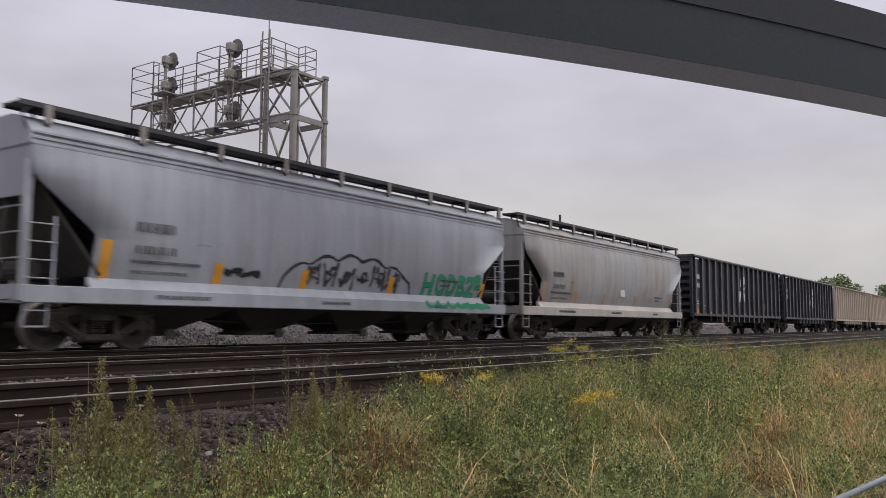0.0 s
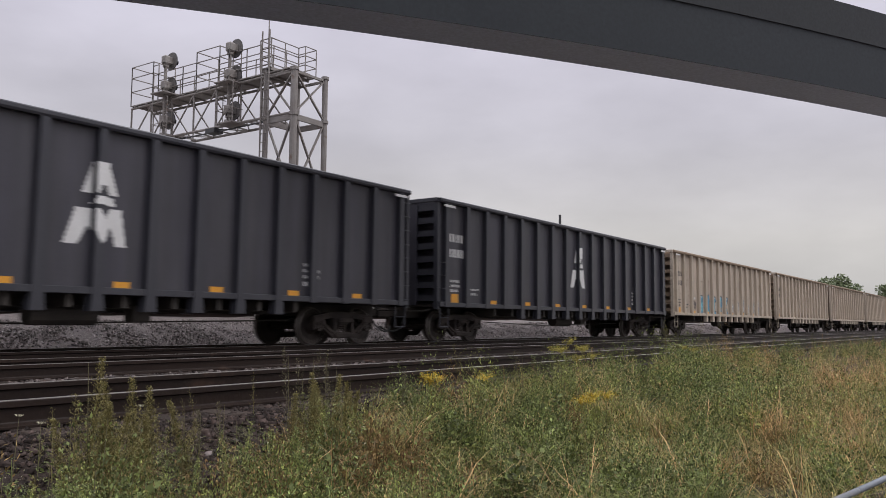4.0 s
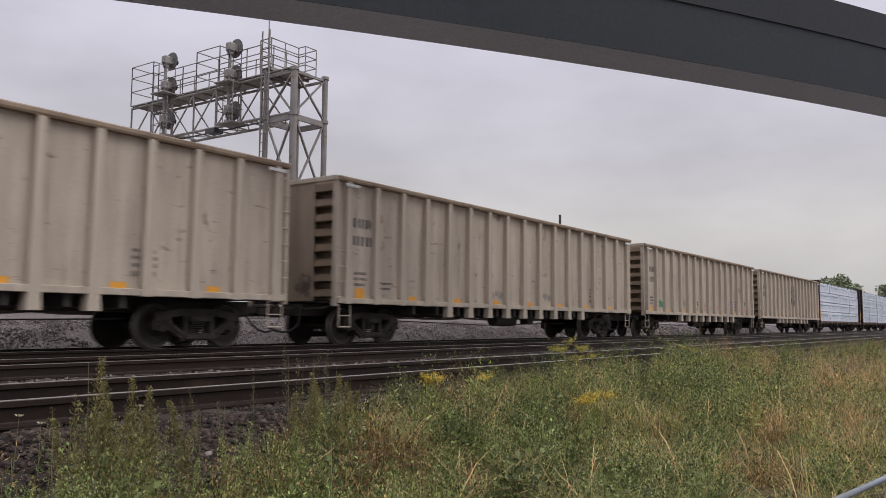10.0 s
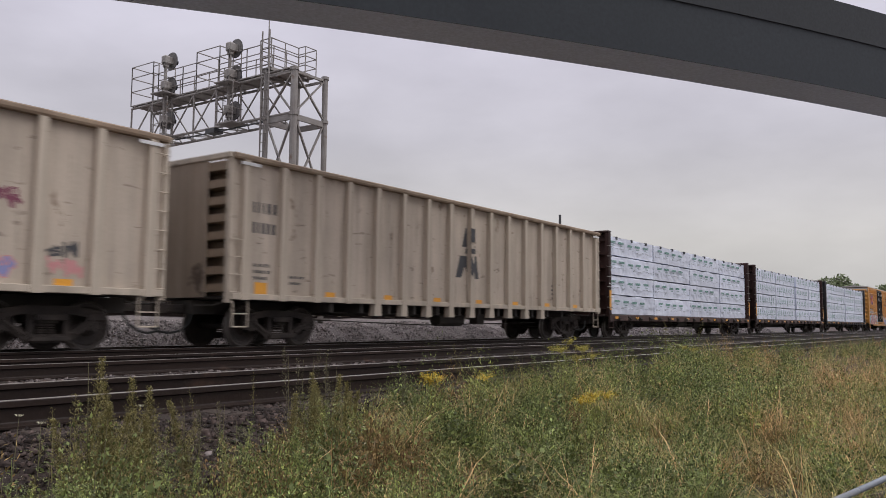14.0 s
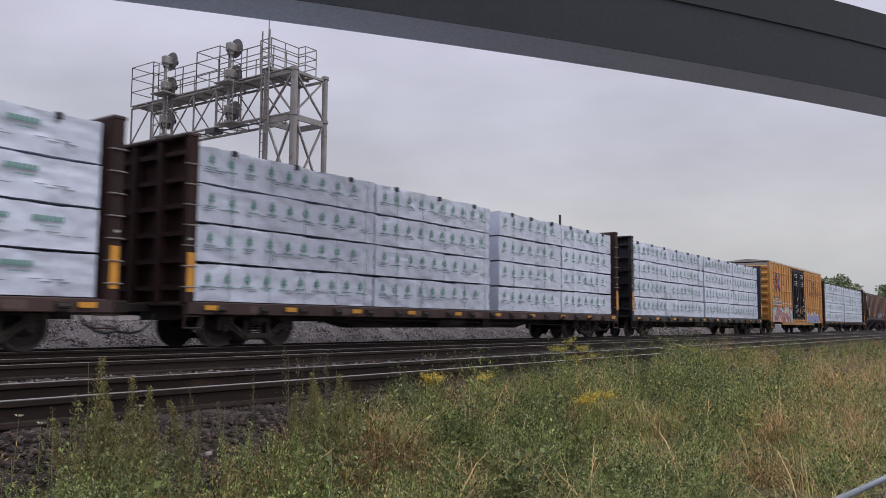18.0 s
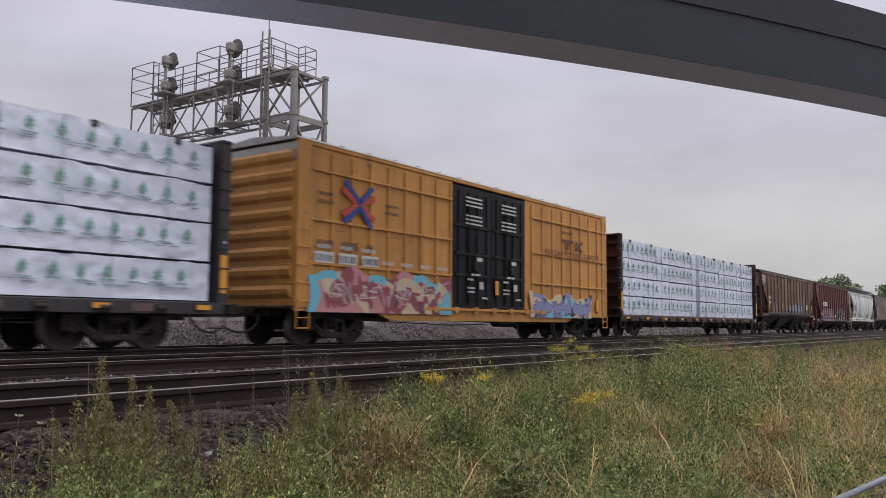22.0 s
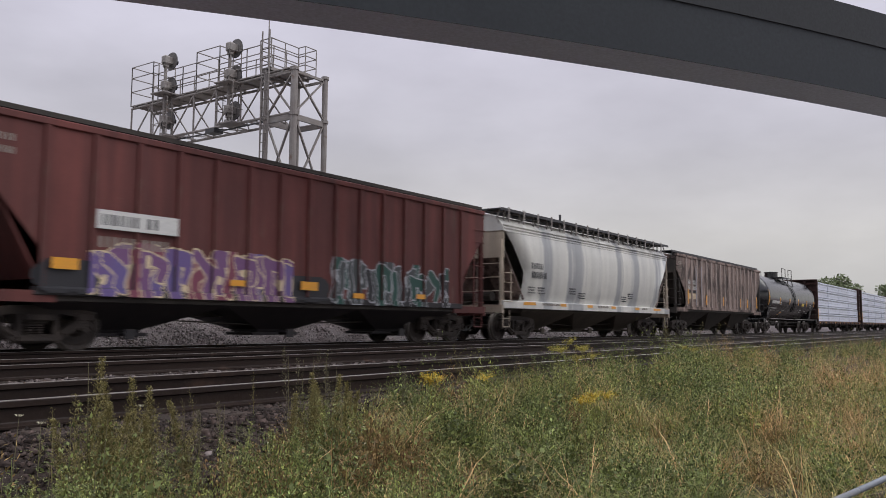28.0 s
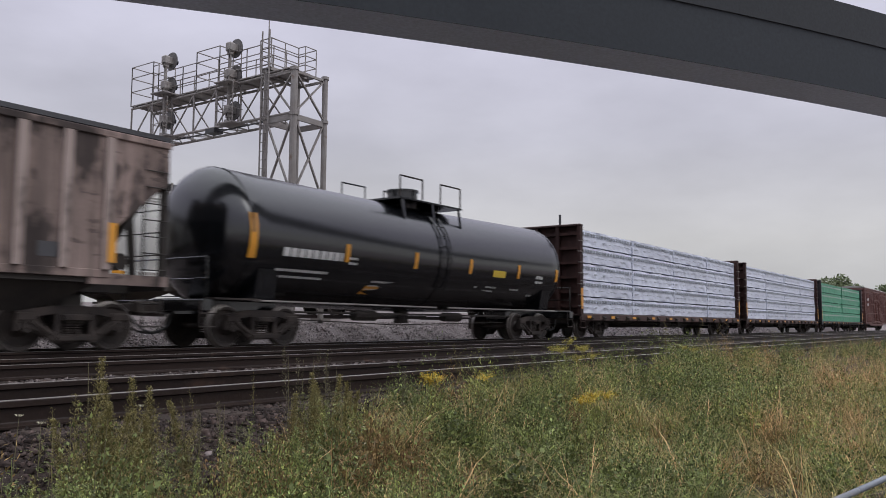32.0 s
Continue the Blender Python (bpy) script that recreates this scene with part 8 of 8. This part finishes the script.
# where straw (below zero) or bushy weeds (above) have taken over: x, y, half width, half depth, weight
DRIFTS = ((4.85, 3.55, 0.35, 0.4, 0.30), (5.40, 3.05, 0.26, 0.30, -0.45), (9.7, 2.8, 0.55, 0.25, 0.60), (10.1, 1.95, 0.6, 0.2, 0.50), (7.9, 2.5, 0.4, 0.22, 0.5), (13.5, 3.3, 1.2, 0.4, 0.45), (4.05, 3.15, 0.45, 0.45, 0.40), (3.7, 2.6, 0.4, 0.3, 0.30), (6.5, 2.05, 0.75, 0.40, -0.45), (18, 2.6, 7.0, 1.0, -0.5), (9.5, 1.5, 1.6, 0.45, -0.25), (7.6, 3.0, 0.35, 0.4, -0.35), (11.5, 2.2, 1.8, 0.5, -0.15),
          (10.6, 3.8, 1.7, 0.55, 0.50), (4.5, 1.55, 0.55, 0.30, 0.55), (6.2, 3.5, 0.8, 0.5, 0.40), (2.9, 3.4, 0.9, 0.6, 0.30), (12.4, 2.3, 0.8, 0.35, 0.35), (5.4, 2.3, 0.5, 0.35, 0.35))


def drift(x, y):
    """Which kind of weed rules a spot: straw where low, grass between, bushy weeds where high."""
    q = np.array([0.7 * noise.noise((a * 0.95, b * 1.6, 2.0)) + 0.45 * noise.noise((a * 2.3, b * 3.1, 7.0)) for a, b in zip(x, y)])
    for cx, cy, rx, ry, w in DRIFTS:
        q = q + w * np.exp(-((x - cx) / rx) ** 2 - ((y - cy) / ry) ** 2)
    return q + 0.10 + 0.20 * np.clip((9.0 - x) / 3.0, 0, 1) - 0.14 * np.clip((x - 11) / 8, 0, 1)


def field_of(rs, n, x0, x1, y0, y1, power=1.0, band=None, patch=0.0, pf=0.7, seed=0.0, keep_off=True):
    """Plant places in a stretch of the plan, thicker near the start, in drifts."""
    k = n // 4 + 1                                         # they stand in clumps
    x = np.repeat(x0 + (x1 - x0) * rs.uniform(0, 1, k) ** power, 4)[:n]
    y = np.repeat(rs.uniform(y0, y1, k), 4)[:n]
    x, y = x + rs.normal(0, 0.09 + 0.006 * x, n), y + rs.normal(0, 0.09, n)
    m = (y > 0.09 * x - 0.5) & (np.hypot(x, y) > 2.6)      # the beaten strip beside the path stays thin
    x, y = x[m], y[m]
    if band:
        q = drift(x, y) + rs.normal(0, 0.10, len(x))
        m = (q > band[0]) & (q < band[1])
        x, y = x[m], y[m]
    if patch:
        q = np.array([noise.noise((a * pf * 0.6, b * pf, seed)) for a, b in zip(x, y)])
        m = q > patch - 0.5
        x, y = x[m], y[m]
    if keep_off:
        m = y < weed_edge(x)
        x, y = x[m], y[m]
    m = (y > 1.45 - 0.15 * (x - 3.6)) | (x < 3.3) | (x > 9) | (rs.uniform(0, 1, len(x)) < 0.15)      # thin round the pipe rail
    x, y = x[m], y[m]
    # a bare stony patch stays open
    m = np.hypot(x - 3.35, (y - 4.15) * 1.2) > 0.38
    x, y = x[m], y[m]
    return np.stack([x, y, weed_ground(x, y)], 1)


def build_weeds():
    rs = np.random.RandomState(17)
    green = [t_arch(rs, 0.36, 15, 0.0065) for _ in range(8)]
    rank = [t_arch(rs, 0.42, 12, 0.009) for _ in range(6)]
    fine = [t_grass(rs, 0.24, 14, 0.006, 1.1) for _ in range(6)]
    straw = [t_arch(rs, 0.46, 12, 0.0050) for _ in range(8)]
    wisp = [t_arch(rs, 0.56, 4, 0.0065) for _ in range(6)]
    dry = [t_dry(rs, 0.58, 6) for _ in range(8)]
    dome = [t_dome(rs, rs.uniform(0.13, 0.20), rs.uniform(0.26, 0.42), 700, 0.018, 0.0078) for _ in range(10)]
    light = [t_dome(rs, rs.uniform(0.10, 0.16), rs.uniform(0.22, 0.36), 480, 0.022, 0.0068, 0.8) for _ in range(8)]
    big = [t_dome(rs, rs.uniform(0.16, 0.26), rs.uniform(0.30, 0.46), 300, 0.028, 0.012) for _ in range(8)]
    lacy = [t_lacy(rs, 0.42, 9, 8, 0.0155, 3) for _ in range(10)]
    soft = [t_lacy(rs, 0.36, 8, 7, 0.0185, 3) for _ in range(8)]
    coarse = [t_lacy(rs, 0.42, 7, 5, 0.030, 3) for _ in range(8)]
    herb = [t_herb(rs, 0.38, 62, 0.020, 0.008) for _ in range(8)]
    broad = [t_herb(rs, 0.22, 26, 0.022, 0.009) for _ in range(5)]
    spire = [t_spire(rs, 0.60, 34) for _ in range(8)]

    def put(name, tm, pos, lo, hi, m, label, seed):
        r = np.random.RandomState(seed)
        scatter(name, tm, pos, r.uniform(lo, hi, len(pos)) * np.clip(mound(pos[:, 0], pos[:, 1]) ** 1.5, 0.32, 1.55), M[m], label, seed)
    near, mid, far = (1.2, 9, -0.1, 5.15), (9, 18, 0.6, 5.15), (18, 60, 1.0, 5.1)
    cat = lambda *a: np.concatenate(a)
    put("green_grass", green, cat(field_of(rs, 4400, *near, 1.0, (-0.35, 0.2)), field_of(rs, 300, *mid, 1.0, (-0.1, 0.15))), 0.55, 1.15, "grass", "fine green grass blades arching over", 1)
    put("rank_grass", rank, cat(field_of(rs, 420, *near, 1.0, (-0.05, 0.4)), field_of(rs, 700, *mid, 1.0, (-0.25, 0.2)), field_of(rs, 900, *far, 1.2)), 0.5, 1.1, "grass", "rank green grass blades", 12)
    put("fine_grass", fine, cat(field_of(rs, 1700, *near, 1.0), field_of(rs, 500, *mid)), 0.6, 1.2, "grass", "short fine green grass between taller weeds", 2)
    put("straw_tufts", straw, cat(field_of(rs, 2300, 3.4, 9, -0.1, 5.1, 0.9, (-2, -0.05)), field_of(rs, 1900, *mid, 1.0, (-2, 0.06)), field_of(rs, 900, *far, 1.3)), 0.5, 1.05, "dry", "dry straw-coloured grass tufts", 3)
    put("straw_wisps", wisp, cat(field_of(rs, 620, 3.0, 9, -0.1, 4.6, 1.0), field_of(rs, 500, *mid)), 0.5, 1.0, "dry", "single bent straws standing out of the weeds", 13)
    put("seed_grass", dry, cat(field_of(rs, 620, 2.8, 9, -0.1, 4.8, 0.9, (-2, -0.02)), field_of(rs, 500, *mid, 1.0, (-2, 0.0)), field_of(rs, 800, *far, 1.3)), 0.5, 0.95, "dry", "dry grass stems with seed heads", 9)
    put("lacy_weeds", lacy, field_of(rs, 380, *near, 1.0, (0.04, 2)), 0.55, 1.2, "herb", "bushy green weeds with finely divided leaves", 4)
    put("leafy_hummocks", dome, cat(field_of(rs, 900, *near, 1.0, (0.06, 2)), field_of(np.random.RandomState(6), 60, 1.2, 2.6, 2.5, 3.5)), 0.45, 1.2, "herb", "thick leafy green hummocks of weeds", 21)
    put("light_hummocks", light, cat(field_of(rs, 900, *near, 1.0, (-0.2, 0.25)), field_of(np.random.RandomState(5), 110, 1.3, 3.4, 2.3, 3.3)), 0.45, 1.1, "fresh", "light green leafy hummocks", 22)
    put("brown_hummocks", light, cat(field_of(rs, 260, 1.6, 4.8, 3.1, 4.5), field_of(rs, 60, 4.8, 9, 0.4, 4.6)), 0.45, 1.1, "rusty", "leafy hummocks turned brown", 23)
    put("wide_hummocks", big, cat(field_of(rs, 900, *mid, 1.0, (-0.02, 2)), field_of(rs, 200, *far, 1.3)), 0.45, 1.15, "herb", "leafy green hummocks of weeds further along", 24)
    put("pale_hummocks", big, cat(field_of(rs, 520, *mid, 1.0, (-0.25, 0.12)), field_of(rs, 160, *far, 1.3)), 0.4, 1.0, "fresh", "pale green hummocks of weeds further along", 25)
    put("bushy_weeds", coarse, cat(field_of(rs, 800, *mid, 1.0, (0.08, 2)), field_of(rs, 500, *far, 1.3, (0.1, 2))), 0.6, 1.2, "herb", "bushy green weeds", 15)
    put("light_weeds", soft, field_of(rs, 300, *near, 1.0, (-0.10, 0.22)), 0.5, 1.05, "fresh", "light yellow-green weeds", 10)
    put("pale_weeds", coarse, cat(field_of(rs, 500, *mid, 1.0, (-0.08, 0.4)), field_of(rs, 500, *far, 1.3, (0.0, 2))), 0.5, 1.0, "fresh", "light yellow-green bushy weeds", 16)
    put("leafy_weeds", herb, cat(field_of(rs, 360, *near, 1.0, (0.10, 2)), field_of(rs, 300, *mid, 1.0, (0.2, 2)), field_of(rs, 800, *far, 1.3, (0.15, 2))), 0.65, 1.2, "herb", "green leafy weeds", 11)
    put("brown_weeds", lacy, cat(field_of(rs, 160, 1.8, 4.6, 3.2, 4.5, 1.0), field_of(rs, 120, 4.6, 9, 0.4, 4.6, 1.0, (-0.3, 0.2))), 0.55, 1.15, "rusty", "weeds turned rusty brown with seed", 17)
    put("broad_weeds", broad, field_of(rs, 400, *near, 1.0, (-0.1, 0.3)), 0.4, 0.8, "fresh", "low broad-leaved weeds", 5)
    put("seedy_weeds", spire, cat(field_of(rs, 400, *near, 1.0, (-0.25, 0.05)), field_of(rs, 420, *mid, 1.0, (-0.2, 0.3)), field_of(rs, 200, *far, 1.2)), 0.55, 1.05, "spire", "brownish upright seedy weeds", 6)
    # small pale flowers and seed heads dotted over the weeds
    dots = [gather([leaf(rs, np.array([rs.normal(0, .05), rs.normal(0, .05), 0.30 + rs.uniform(-.05, .08)]), rs.normal(0, 1, 3), np.array([0, 0, 1.0]), 0.007, 0.005) for _ in range(5)]) for _ in range(6)]
    put("seed_heads", dots, cat(field_of(rs, 260, *near), field_of(rs, 220, *mid)), 0.8, 1.2, "cream_flower", "tiny pale flowers and seed heads", 18)
    # short growth on the rest of the verge
    r2 = np.random.RandomState(41)
    q = np.stack([r2.uniform(-14, 40, 700), r2.uniform(-6, 4.2, 700)], 1)
    q = q[(np.hypot(q[:, 0], q[:, 1]) > 1.6) & ((q[:, 1] < 0.09 * q[:, 0] - 0.5) | (q[:, 0] < 0.4 * q[:, 1]))]
    put("verge_grass", fine, np.concatenate([q, weed_ground(q[:, 0], q[:, 1])[:, None]], 1), 0.6, 1.2, "grass", "short trodden grass and weeds on the verge", 14)
    # sparse growth on the stony shoulder
    shoulder = field_of(rs, 420, 1.6, 30, 3.8, 5.3, 1.3, None, 0.52, 1.3, 4.4, False)
    put("shoulder_weeds", soft, shoulder[::2], 0.3, 0.7, "herb", "sparse small weeds growing out of the ballast", 7)
    shoulder = field_of(rs, 260, 1.6, 30, 3.8, 5.1, 1.3, None, 0.5, 1.1, 6.4, False)
    put("shoulder_dry_weeds", spire, shoulder, 0.3, 0.7, "spire", "sparse dry weeds growing out of the ballast", 8)


def plant(name, x, y, height, kind, seed, label, lean=0.0):
    """A single tall weed: stem, foliage and its flowers or seed spikes."""
    rs = np.random.RandomState(seed)
    z = float(weed_ground(np.array([x]), np.array([y]))[0])
    t = thing(name, pose(x, y, z, 0, lean, 0), label, "weed", "tall weeds at the track side")
    bm = B()
    cyl(bm, (0, 0, -0.02), (0, 0, height * 0.96), 0.004, 6, 0.0012)
    part("stem", bm, M["stalk"], t)
    if kind == "spire":
        v, f = t_spire(rs, height, 320)
        quad_mesh("seed_spike", v, f, M["spire"], t)
        for k in range(9):
            v, f = t_spire(rs, height * rs.uniform(0.45, 0.85), 60) if k % 3 else t_lacy(rs, height * rs.uniform(0.45, 0.75), 22, 9, 0.013)
            a, r = rs.uniform(0, 6.28), rs.uniform(0.04, 0.16)
            v = v + np.array([math.cos(a) * r, math.sin(a) * r, 0]) * np.clip(v[:, 2:3] * 3, 0, 1)
            quad_mesh("side_shoot", v, f, M["spire"] if k % 3 else M["herb"], t)
    elif kind == "thin":
        v, f = t_spire(rs, height, 90)
        quad_mesh("seed_spike", v, f, M["stalk"], t)
    elif kind == "gold":
        v, f = t_herb(rs, height, 150, 0.045, 0.008)
        quad_mesh("leaves", v, f, M["fresh"], t)
        for k in range(3):
            v, f = t_lacy(rs, height * rs.uniform(0.5, 0.85), 20, 8, 0.018)
            quad_mesh("side_shoot", v + np.array([math.cos(k * 2.1), math.sin(k * 2.1), 0]) * 0.09 * np.clip(v[:, 2:3] * 2, 0, 1), f, M["herb"], t)
        v, f = t_plume(rs, height, 0.13, 380)
        quad_mesh("flower_plume", v, f, M["gold_dull"] if height > 0.56 else M["gold"], t)
    elif kind == "bush":
        for k in range(8):
            v, f = t_lacy(rs, height * rs.uniform(0.65, 1.0), 26, 11, 0.014) if k % 2 else t_spire(rs, height * rs.uniform(0.7, 1.02), 55)
            a = k * 0.785
            v = v + np.array([math.cos(a), math.sin(a), 0]) * 0.15 * np.clip(v[:, 2:3] * 2, 0, 1)
            quad_mesh("shoot", v, f, M["herb"] if k % 4 else M["fresh"], t)
    elif kind == "lace":
        out = []
        for _ in range(60):
            a, r = rs.uniform(0, 6.28), 0.024 * math.sqrt(rs.uniform(0, 1))
            out.append(leaf(rs, np.array([r * math.cos(a), r * math.sin(a), height - 0.02 + 0.012 * r / 0.024]), rs.normal(0, 1, 3) + np.array([0, 0, .4]), np.array([0, 0, 1.0]), 0.007, 0.006))
        v, f = gather(out)
        quad_mesh("flower_head", v, f, M["cream_flower"], t)
        v, f = t_herb(rs, height * 0.5, 14, 0.05, 0.012)
        quad_mesh("leaves", v, f, M["herb"], t)
    return t


def build_plants():
    sp, th = "tall brownish-green seedy weed beside the track", "thin brown dried weed stalk beside the track"
    go, bu, la = "goldenrod with yellow flower plumes among the weeds", "bushy green weed standing above the grass", "white lace-like flower on a thin stem"
    rows = {
        "spire": ((2.41, 3.90, 0.86), (2.57, 3.95, 0.71), (2.76, 4.05, 0.72), (2.85, 4.00, 0.68), (3.16, 4.10, 0.58), (2.19, 3.70, 0.66), (2.27, 3.60, 0.71), (2.56, 3.70, 0.60), (4.06, 4.00, 0.58), (4.36, 4.10, 0.60), (4.47, 4.00, 0.55), (3.83, 3.90, 0.58), (4.0, 3.85, 0.62), (4.18, 4.05, 0.68), (4.28, 3.95, 0.64), (4.55, 4.08, 0.60), (4.66, 4.15, 0.52), (4.12, 3.75, 0.52), (2.36, 3.75, 0.62), (2.48, 3.82, 0.66)),
        "thin": ((4.09, 4.20, 0.83), (4.10, 4.10, 0.80), (4.40, 4.30, 0.79), (4.42, 4.20, 0.80), (4.53, 4.20, 0.71), (4.75, 4.20, 0.63), (4.99, 4.20, 0.47), (3.42, 4.10, 0.54), (3.17, 4.00, 0.53), (5.51, 4.30, 0.57), (7.71, 4.40, 0.68), (10.14, 4.30, 0.48)),
        "bush": ((1.72, 3.45, 0.52), (1.98, 3.55, 0.50), (2.42, 3.45, 0.52), (2.68, 3.50, 0.48), (2.95, 3.35, 0.42), (1.62, 3.1, 0.6), (3.2, 3.45, 0.44), (3.55, 3.5, 0.46), (3.36, 3.90, 0.50), (3.45, 3.80, 0.45), (3.66, 3.80, 0.46), (3.76, 3.70, 0.50), (4.10, 3.95, 0.56), (4.30, 3.90, 0.52), (4.16, 3.80, 0.45), (4.71, 3.80, 0.36), (22.89, 4.40, 0.80), (24.52, 4.40, 0.64), (10.83, 4.10, 0.50), (11.32, 4.00, 0.42), (12.99, 4.00, 0.42), (10.2, 2.9, 0.55),
                 (7.42, 4.00, 0.54), (8.12, 4.10, 0.55), (8.62, 4.10, 0.49), (8.71, 3.90, 0.51), (4.9, 1.55, 0.48), (5.1, 1.5, 0.42), (1.83, 3.20, 0.62), (1.86, 3.00, 0.66), (2.13, 3.10, 0.60), (2.26, 3.00, 0.50), (3.08, 3.00, 0.42), (5.39, 3.30, 0.46), (9.4, 3.2, 0.55), (10.8, 2.0, 0.5)),
        "gold": ((5.84, 4.30, 0.53), (6.08, 4.35, 0.49), (5.92, 4.30, 0.48), (8.12, 4.20, 0.76), (8.57, 4.25, 0.81), (8.76, 4.20, 0.75), (9.06, 4.20, 0.65), (8.40, 4.10, 0.67), (6.80, 3.30, 0.51), (6.98, 3.32, 0.50), (7.11, 3.30, 0.54), (7.28, 3.25, 0.53), (12.77, 4.35, 0.63), (13.05, 4.30, 0.60), (8.3, 4.25, 0.72), (8.95, 4.3, 0.70), (6.82, 4.30, 0.47)),
        "lace": ((2.30, 4.45, 0.44), (2.47, 4.50, 0.37), (2.87, 4.20, 0.54), (6.2, 3.9, 0.42))}
    r = random.Random(4)
    for k, (x, y, h, kind, lean) in enumerate((*q, kd, r.uniform(-4, 4)) for kd, v in rows.items() for q in v):
        nm = {"spire": "seedy_weed", "thin": "dried_weed", "gold": "goldenrod", "bush": "leafy_weed", "lace": "white_wildflower"}[kind]
        plant(nm, x, y, h, kind, 500 + k, {"spire": sp, "thin": th, "gold": go, "bush": bu, "lace": la}[kind], lean)


build_stones("shoulder_stones", "loose dark purplish-brown stones at the edge of the tracks", "stone_dark", (
    (1.2, 9, 3.6, 5.65, 10500, 0.009, 0.024), (9, 22, 3.9, 5.65, 3500, 0.018, 0.04), (2.5, 14, 5.8, 7.1, 1500, 0.018, 0.036), (1.5, 12, 5.1, 5.72, 3500, 0.010, 0.028),
    (3, 40, 7.25, 10.2, 2500, 0.018, 0.036), (5, 45, 11.7, 14.3, 1500, 0.022, 0.045), (4.5, 9.5, -0.4, 1.4, 900, 0.03, 0.08)), 5)
build_stones("clean_stones", "loose grey-brown stones between the tracks", "stone_mid", ((3, 45, 7.4, 10.1, 12000, 0.018, 0.036), (8, 45, 11.8, 14.2, 3000, 0.02, 0.04), (3, 12, 4.4, 5.6, 160, 0.012, 0.024)), 8)
build_stones("bank_stones", "loose grey crushed stones of the raised ballast bank", "stone", (
    (6, 34, 16.9, 19.2, 21000, 0.013, 0.032), (34, 75, 16.9, 19.2, 5500, 0.03, 0.055)), 6)
build_weeds()
build_plants()

# ---------------------------------------------------------------- ties under the rails
tb = B()
box(tb, -0.115, 0.115, -1.3, 1.3, -0.36, -0.188, 0.012)
TIE = bpy.data.meshes.new("tie")
tb.to_mesh(TIE)
tb.free()
TIE.materials.append(M["tie"])
for tr, x0, n in ((tracks[0], 0.5, 110), (tracks[1], 2.0, 100), (tracks[2], 4.0, 110)):
    r = random.Random(n)
    for k in range(n):
        o = shared("tie", TIE, tr, x0 + k * 0.5 + r.uniform(-.02, .02), r.uniform(-.04, .04), r.uniform(-.008, .004))



# ---------------------------------------------------------------- what moves
def motions():
    times = [32.0 * k / 8 for k in range(9)]
    for ob in CARS + BUNDLES:
        m = ob.matrix_basis.copy()
        walk(ob, [(t, Matrix.Translation((-run(t), 0, 0)) @ m) for t in times])
    for ob in FAR:
        m = ob.matrix_basis.copy()
        walk(ob, [(t, Matrix.Translation((2.1 * t, 0, 0)) @ m) for t in times])
    # wheels roll with their train; the wheels of every truck share the turning of the first
    for lead, follow, way in ((LEAD, FOLLOW, lambda t: -run(t)), (FAR_LEAD, FAR_FOLLOW, lambda t: 2.1 * t)):
        for k, w in enumerate(lead):
            home = w.matrix_basis.translation.copy()
            walk(w, [(n / 30, Matrix.Translation(home) @ Matrix.Rotation(way(n / 30) / WHEEL_R, 4, "Y")) for n in range(961)])
            for o in follow[k]:
                o.rotation_mode = "QUATERNION"
                o.animation_data_create()
                o.animation_data.action = w.animation_data.action
                o.animation_data.action_slot = w.animation_data.action_slot


motions()
